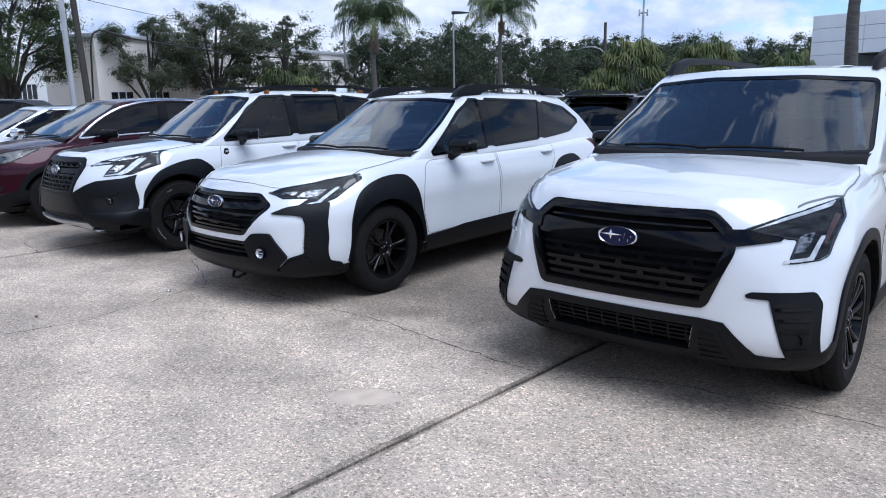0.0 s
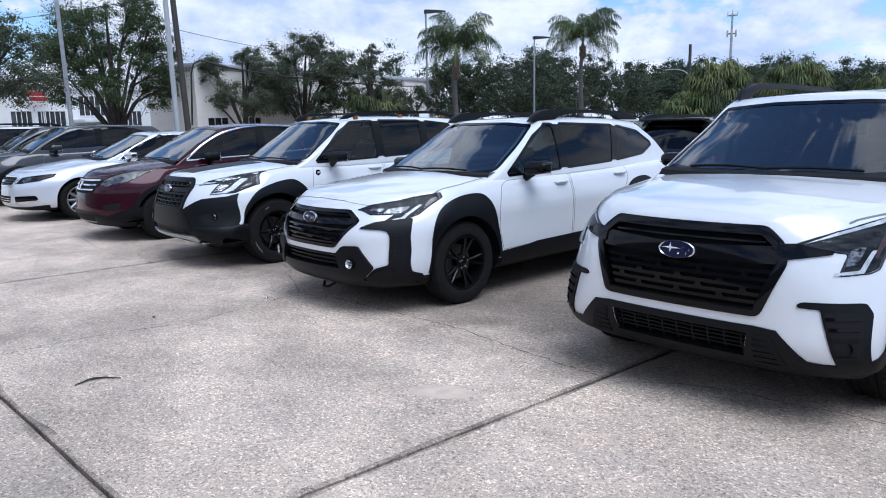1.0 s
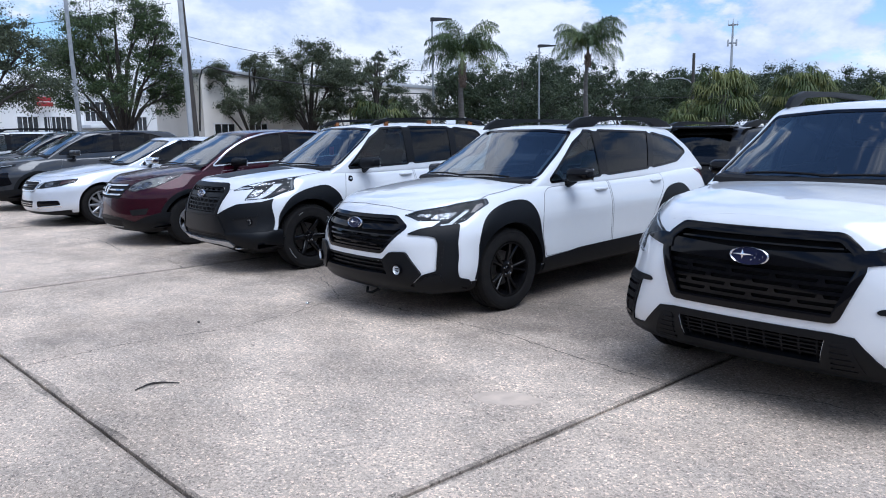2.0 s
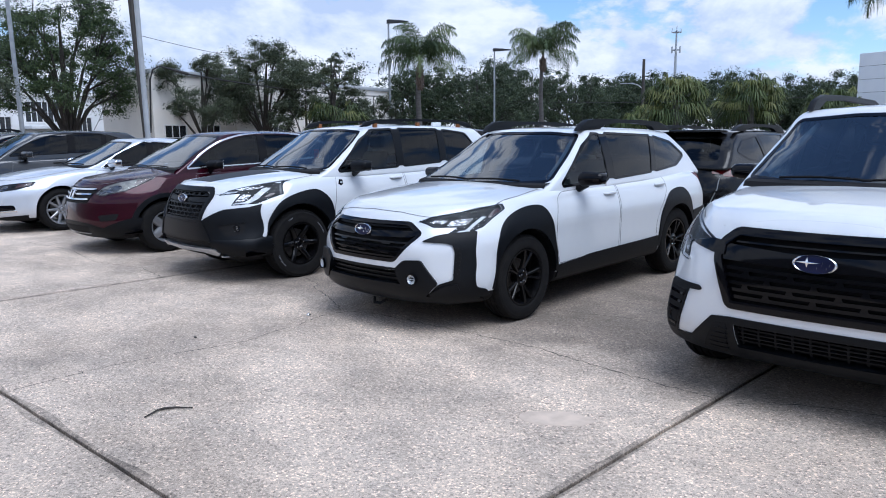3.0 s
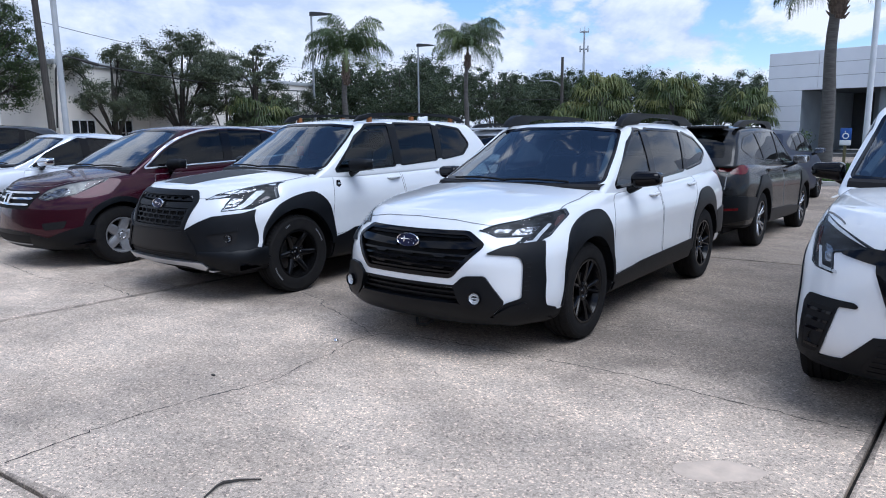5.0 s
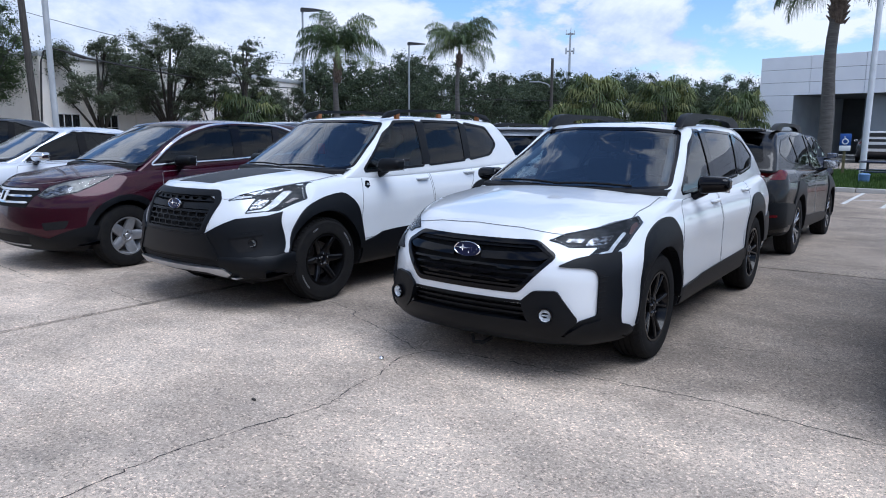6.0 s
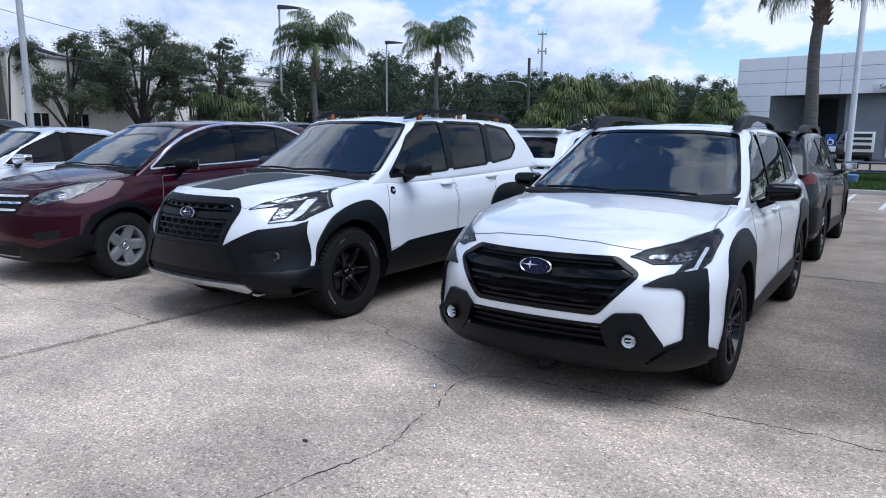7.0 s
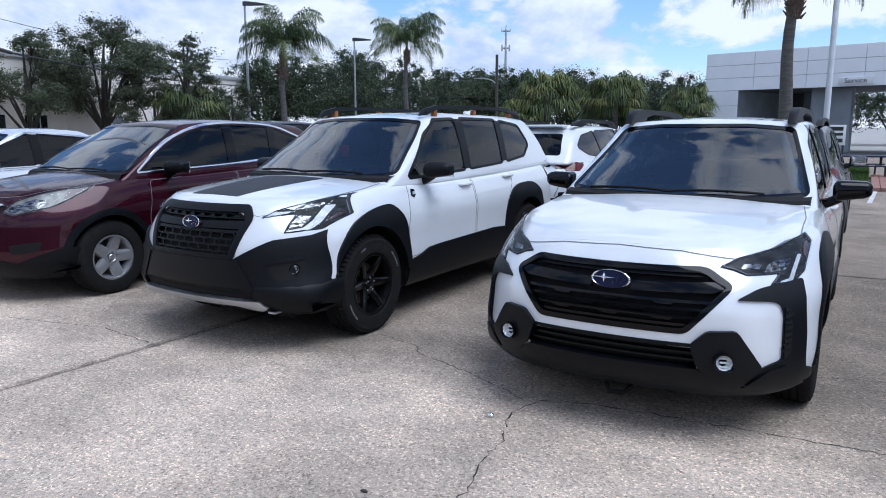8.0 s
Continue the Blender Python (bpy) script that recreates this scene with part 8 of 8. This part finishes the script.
def lettering(text, size, m, mat, name, parent=None):
    cu = bpy.data.curves.new(name, "FONT")
    cu.body, cu.size, cu.extrude, cu.align_x, cu.align_y = text, size, 0.01, "CENTER", "CENTER"
    tmp = bpy.data.objects.new(name, cu)
    scene.collection.objects.link(tmp)
    bpy.context.view_layer.update()
    me = bpy.data.meshes.new_from_object(tmp.evaluated_get(bpy.context.evaluated_depsgraph_get()))
    bpy.data.objects.remove(tmp)
    me.materials.clear()
    me.materials.append(mat)
    ob = new(name, me)
    ob.parent = parent
    ob.matrix_basis = m
    return ob


sign = empty("service_sign", "pale sign board lettered Service", "sign", svc.matrix_world @ pose(9.75, -0.10, 4.50))
bm = bmesh.new()
box(bm, -1.0, 1.0, -0.06, 0.03, -0.24, 0.24, 0.03)
part("sign_board", bm, M_SIGNWHITE, sign)
lettering("Service", 0.44, pose(0, -0.068, 0.0, 90, 0, 0), M_INK, "lettering", sign)

# parking sign on its post
psign = empty("parking_sign", "blue and white accessible parking sign on a timber post", "sign", pose(-1.03, 26.2, G + 0.02, 0, 0, 5))
bm = bmesh.new()
box(bm, -0.05, 0.05, -0.05, 0.05, -0.02, 1.55, 0.01)
part("post", bm, surface("olive_post", (0.14, 0.12, 0.06), (0.10, 0.09, 0.045), 4.0, 0.8), psign)
bm = bmesh.new()
box(bm, -0.19, 0.19, -0.075, -0.055, 1.18, 1.62, 0.008)
part("sign_face", bm, M_SIGNBLUE, psign)
bm = bmesh.new()
box(bm, -0.19, 0.19, -0.079, -0.056, 0.98, 1.17, 0.006)
part("sign_plate", bm, M_SIGNWHITE, psign)
bm = bmesh.new()
lathe(bm, [(0.075, -0.079), (0.095, -0.083), (0.115, -0.079)], 18, "y", (0.0, 0, 1.33))
tube(bm, [(-0.03, -0.08, 1.52), (-0.02, -0.08, 1.42), (0.06, -0.08, 1.40), (0.10, -0.08, 1.30)], 0.014, 6)
part("sign_symbol", bm, M_SIGNWHITE, psign)

# canopy furniture and board
board = empty("notice_board", "white notice board with dark illegible bars", "sign", pose(-0.45, 32.6, G, 0, 0, 0))
bm = bmesh.new()
box(bm, -0.58, 0.58, 0, 0.08, 0.85, 1.75, 0.02)
part("board", bm, M_SIGNWHITE, board)
bm = bmesh.new()
for x in (-0.5, 0.5):
    box(bm, x - 0.04, x + 0.04, 0.0, 0.08, 0, 0.85)
part("board_legs", bm, M_TRIM, board)
for i, (w, z, h) in enumerate(((0.95, 1.50, 0.17), (0.95, 1.28, 0.12), (0.95, 0.98, 0.17))):
    bm = bmesh.new()
    box(bm, -w / 2, w / 2, -0.012, 0.0, z, z + h)
    part("text_bar", bm, M_INK, board)


def picnic_table(x, y, turn):
    t = empty("picnic_table", "dark blue coated picnic table with benches", "table", pose(x, y, G, 0, 0, turn))
    bm = bmesh.new()
    box(bm, -0.95, 0.95, -0.38, 0.38, 0.71, 0.76, 0.015)
    part("tabletop", bm, M_TABLE, t)
    for s in (-1, 1):
        bm = bmesh.new()
        box(bm, -0.95, 0.95, s * 0.75 - 0.14, s * 0.75 + 0.14, 0.42, 0.46, 0.012)
        part("bench", bm, M_TABLE, t)
        bm = bmesh.new()
        tube(bm, [(s * 0.7, -0.8, 0.0), (s * 0.7, -0.75, 0.42), (s * 0.7, 0.75, 0.42), (s * 0.7, 0.8, 0.0)], 0.03, 8)
        tube(bm, [(s * 0.7, 0, 0.42), (s * 0.7, 0, 0.72)], 0.04, 8)
        part("leg", bm, M_TRIM, t)


picnic_table(0.75, 23.0, 10)
# blue bin on the grass
can = empty("litter_bin", "blue plastic litter bin with rounded lid", "bin", pose(0.12, 21.4, G))
bm = bmesh.new()
lathe(bm, [(0.001, 0.0), (0.13, 0.0), (0.14, 0.02), (0.165, 0.36), (0.16, 0.37)], 20, "z")
part("bin_body", bm, M_BINBLUE, can)
bm = bmesh.new()
lathe(bm, [(0.172, 0.365), (0.172, 0.39), (0.12, 0.42), (0.001, 0.43)], 20, "z")
part("bin_lid", bm, M_BINBLUE, can)


# ---- kerbed grass strip, parking lines, small ground things ----
M_KERB = surface("kerb_concrete", (0.40, 0.39, 0.37), (0.33, 0.32, 0.30), 3.0, 0.9, bump_scale=60, bump_dist=0.003)
M_SOIL = surface("grass_soil", (0.045, 0.07, 0.02), (0.035, 0.05, 0.018), 3.0, 0.95)
M_LINE = surface("worn_white_line", (0.62, 0.62, 0.60), (0.40, 0.40, 0.39), 5.0, 0.85)
M_PAVER = surface("brick_paver", (0.30, 0.15, 0.12), (0.22, 0.12, 0.10), 4.0, 0.85)


def ground_z(y):
    return -0.018 * max(0.0, min(y - 4.0, 9.0))


kerb = empty("kerb", "pale concrete kerb round a grass strip", "kerb", pose(0, 0, 0), kind="structure")
for i in range(15):
    bm = bmesh.new()
    box(bm, -13.8 + i, -12.815 + i, 18.6, 18.75, -0.3, -0.03, 0.02)
    part("kerb_stone", bm, M_KERB, kerb)
strip = mesh_object("grass_bed", [(-13.8, 18.74, -0.05), (1.15, 18.74, -0.05), (1.15, 30.0, -0.05), (-13.8, 30.0, -0.05)], [(0, 1, 2, 3)], M_SOIL, smooth=0)
tagged(strip, "soil of a narrow grass strip", "grass", kind="structure")
rng = np.random.default_rng(31)
n = 24000
px, py = rng.uniform(-6.0, 1.12, n), rng.uniform(18.8, 29.5, n)
hh, an = rng.uniform(0.05, 0.13, n), rng.uniform(0, 6.28, n)
dx, dy = np.cos(an) * 0.012, np.sin(an) * 0.012
lx, ly = rng.normal(scale=0.03, size=n), rng.normal(scale=0.03, size=n)
z0 = np.full(n, -0.05)
blades = np.stack([np.stack([px - dx, py - dy, z0], 1), np.stack([px + dx, py + dy, z0], 1), np.stack([px + lx + dx * 0.3, py + ly, z0 + hh], 1), np.stack([px + lx - dx * 0.3, py + ly, z0 + hh], 1)], 1)
tagged(quads_object("grass", blades, M_GRASS, None), "short green grass on a kerbed strip", "grass", kind="stuff")
bed = empty("paver_bed", "low brick paver edge beside the drive", "paving", pose(0, 0, 0), kind="structure")
for i in range(10):
    for j in range(28):
        bm = bmesh.new()
        box(bm, 1.2 + i * 0.22, 1.41 + i * 0.22, 17.6 + j * 0.22, 17.81 + j * 0.22, -0.3, -0.06 + 0.002 * ((i * 7 + j * 3) % 3), 0.006, 1)
        part("paver", bm, M_PAVER, bed)
for i, (xa, ya, xb, yb) in enumerate(((0.3, 13.6, 0.4, 18.6), (0.3, 13.6, 1.9, 13.8), (1.15, 13.7, 1.3, 17.6), (-2.4, 13.4, -2.3, 18.6), (0.35, 16.0, 1.1, 16.2))):
    d = Vector((xb - xa, yb - ya)).normalized()
    nn = Vector((-d.y, d.x)) * 0.05
    zz = lambda y: ground_z(y) + 0.005
    ob = mesh_object("parking_line", [(xa + nn.x, ya + nn.y, zz(ya)), (xa - nn.x, ya - nn.y, zz(ya)), (xb - nn.x, yb - nn.y, zz(yb)), (xb + nn.x, yb + nn.y, zz(yb))], [(0, 1, 2, 3)], M_LINE, smooth=0)
    tagged(ob, "worn white painted parking line", "marking", kind="structure")


# cracks in the concrete
def crack(pts, width, seed):
    """A hairline crack: a thin ragged dark furrow along a line on the slab."""
    rng = np.random.default_rng(seed)
    line = []
    for (x0, y0), (x1, y1) in zip(pts, pts[1:]):
        k = max(2, int(math.hypot(x1 - x0, y1 - y0) / 0.035))
        for i in range(k):
            u = i / k
            line.append((x0 + (x1 - x0) * u + rng.normal() * 0.007, y0 + (y1 - y0) * u + rng.normal() * 0.007))
    verts, faces = [], []
    for i, (x, y) in enumerate(line):
        a, b = line[max(i - 1, 0)], line[min(i + 1, len(line) - 1)]
        t = Vector((b[0] - a[0], b[1] - a[1])).normalized()
        w = width * rng.uniform(0.15, 1.0)
        verts += [(x - t.y * w, y + t.x * w, 0.0012), (x + t.y * w, y - t.x * w, 0.0012)]
    for i in range(len(line) - 1):
        faces.append((2 * i, 2 * i + 1, 2 * i + 3, 2 * i + 2))
    ob = mesh_object("crack", verts, faces, M_JOINT, pavement, "thin ragged dark crack", 0)
    return ob


crack([(-0.47, -3.48), (-0.48, -3.31), (-0.49, -3.10), (-0.50, -2.89), (-0.48, -2.67), (-0.42, -2.38), (-0.35, -2.12), (-0.32, -1.92), (-0.38, -1.70), (-0.41, -1.52), (-0.40, -1.38), (-0.47, -1.25), (-0.52, -1.02), (-0.45, -0.78), (-0.2, -0.70), (0.44, -0.64)], 0.006, 1)
crack([(0.44, -0.64), (0.96, -0.61), (1.48, -0.59), (1.93, -0.65), (2.29, -0.68), (2.61, -0.71), (2.84, -0.70)], 0.0055, 2)
crack([(-2.05, -0.15), (-1.62, -0.28), (-1.53, -0.40), (-1.05, -0.57), (-0.68, -0.75), (-0.5, -0.85)], 0.005, 3)
crack([(0.86, 0.42), (1.24, 0.54), (1.51, 0.61), (2.0, 0.66)], 0.004, 4)
crack([(2.95, -0.7), (3.2, -0.50), (3.51, -0.37), (3.81, -0.35), (4.07, -0.29), (4.4, -0.26), (5.2, -0.3)], 0.005, 5)
crack([(-3.3, -1.2), (-4.0, -1.1), (-4.9, -1.3), (-6.2, -1.15), (-7.5, -1.3)], 0.006, 6)
crack([(-6.2, -3.0), (-6.0, -2.2), (-6.3, -1.4)], 0.005, 7)
# pale patch scuffed on the slab
def cement_patch(x, y, a, b, turn):
    """A thin irregular skin of pale cement."""
    rim = []
    for k in range(36):
        t = k * math.pi / 18
        r = 1 + 0.22 * noise.noise((math.cos(t) * 1.6, math.sin(t) * 1.6, 4.0)) + 0.08 * noise.noise((math.cos(t) * 6, math.sin(t) * 6, 2.0))
        u, v = a * r * math.cos(t), b * r * math.sin(t)
        rim.append((x + u * math.cos(turn) - v * math.sin(turn), y + u * math.sin(turn) + v * math.cos(turn)))
    mid = [(x + (p - x) * 0.8, y + (q - y) * 0.8, 0.0016) for p, q in rim]
    verts = [(p, q, 0.0004) for p, q in rim] + mid
    faces = [(k, (k + 1) % 36, 36 + (k + 1) % 36, 36 + k) for k in range(36)] + [tuple(range(36, 72))]
    return mesh_object("cement_patch", verts, faces, M_CEMENT, pavement, "pale smear of cement", 0)


M_CEMENT = surface("pale_cement", (0.60, 0.49, 0.39), (0.47, 0.385, 0.31), 9.0, 0.9, bump_scale=120, bump_dist=0.002)
cement_patch(2.29, -1.59, 0.20, 0.11, 0.6)
bm = bmesh.new()
tube(bm, [(0.60, -3.12, 0.008), (0.565, -3.03, 0.012), (0.56, -2.99, 0.010), (0.60, -2.94, 0.012), (0.67, -2.87, 0.008)], [0.004, 0.006, 0.007, 0.006, 0.003], 6)
tagged(part("twig", bm, M_BARK, None), "thin dark fallen twig lying on concrete", "twig")
bm = bmesh.new()
bmesh.ops.create_icosphere(bm, subdivisions=2, radius=0.017)
for v in bm.verts:
    v.co *= 1 + 0.25 * noise.noise(v.co * 60)
    v.co.z = v.co.z * 0.8 + 0.012
bmesh.ops.translate(bm, verts=bm.verts, vec=(-0.591, -1.145, 0))
tagged(part("pebble", bm, M_CHROME, None), "small crumpled foil scrap on concrete", "litter")
bm = bmesh.new()
bmesh.ops.create_icosphere(bm, subdivisions=1, radius=0.014)
bmesh.ops.scale(bm, verts=bm.verts, vec=(1.6, 0.8, 0.5))
bmesh.ops.translate(bm, verts=bm.verts, vec=(-0.70, -2.14, 0.006))
tagged(part("dead_leaf", bm, M_BARK, None), "tiny dark dead leaf on concrete", "litter")

# ---- more parked cars ----
behind = copy_thing(outback, pose(-3.05, 8.1, -0.09, 1.4, 0, 180))
tagged(behind, "white crossover wagon parked facing away behind the row", "car")
far_a = copy_thing(cross, pose(-17.0, -0.2, 0))
tagged(far_a, "black crossover further down the row", "car")
far_c = copy_thing(cross, pose(-6.0, 8.3, -0.09, 1.4, 0, 180))
tagged(far_c, "black crossover parked facing away behind the row", "car")
far_d = copy_thing(cross, pose(-9.3, 8.3, -0.09, 1.4, 0, 180))
tagged(far_d, "black crossover parked facing away behind the sedan", "car")
far_e = copy_thing(cross, pose(-1.6, 45.5, G, 0, 0, 185))
tagged(far_e, "black crossover under the service canopy", "car")
far_f = copy_thing(forester, pose(4.2, 40.0, G, 0, 0, 195))
tagged(far_f, "white SUV beside the service canopy", "car")
far_b = copy_thing(ascent, pose(-20.3, -1.2, 0))
tagged(far_b, "white SUV at the far end of the row", "car")
add("car", crossover_details, "parked_crossover", "dark blue crossover parked facing away", crossover_spec(M_BLUECAR, "dark blue body"), pose(-0.85, 14.6, -0.15, 0, 0, 180))
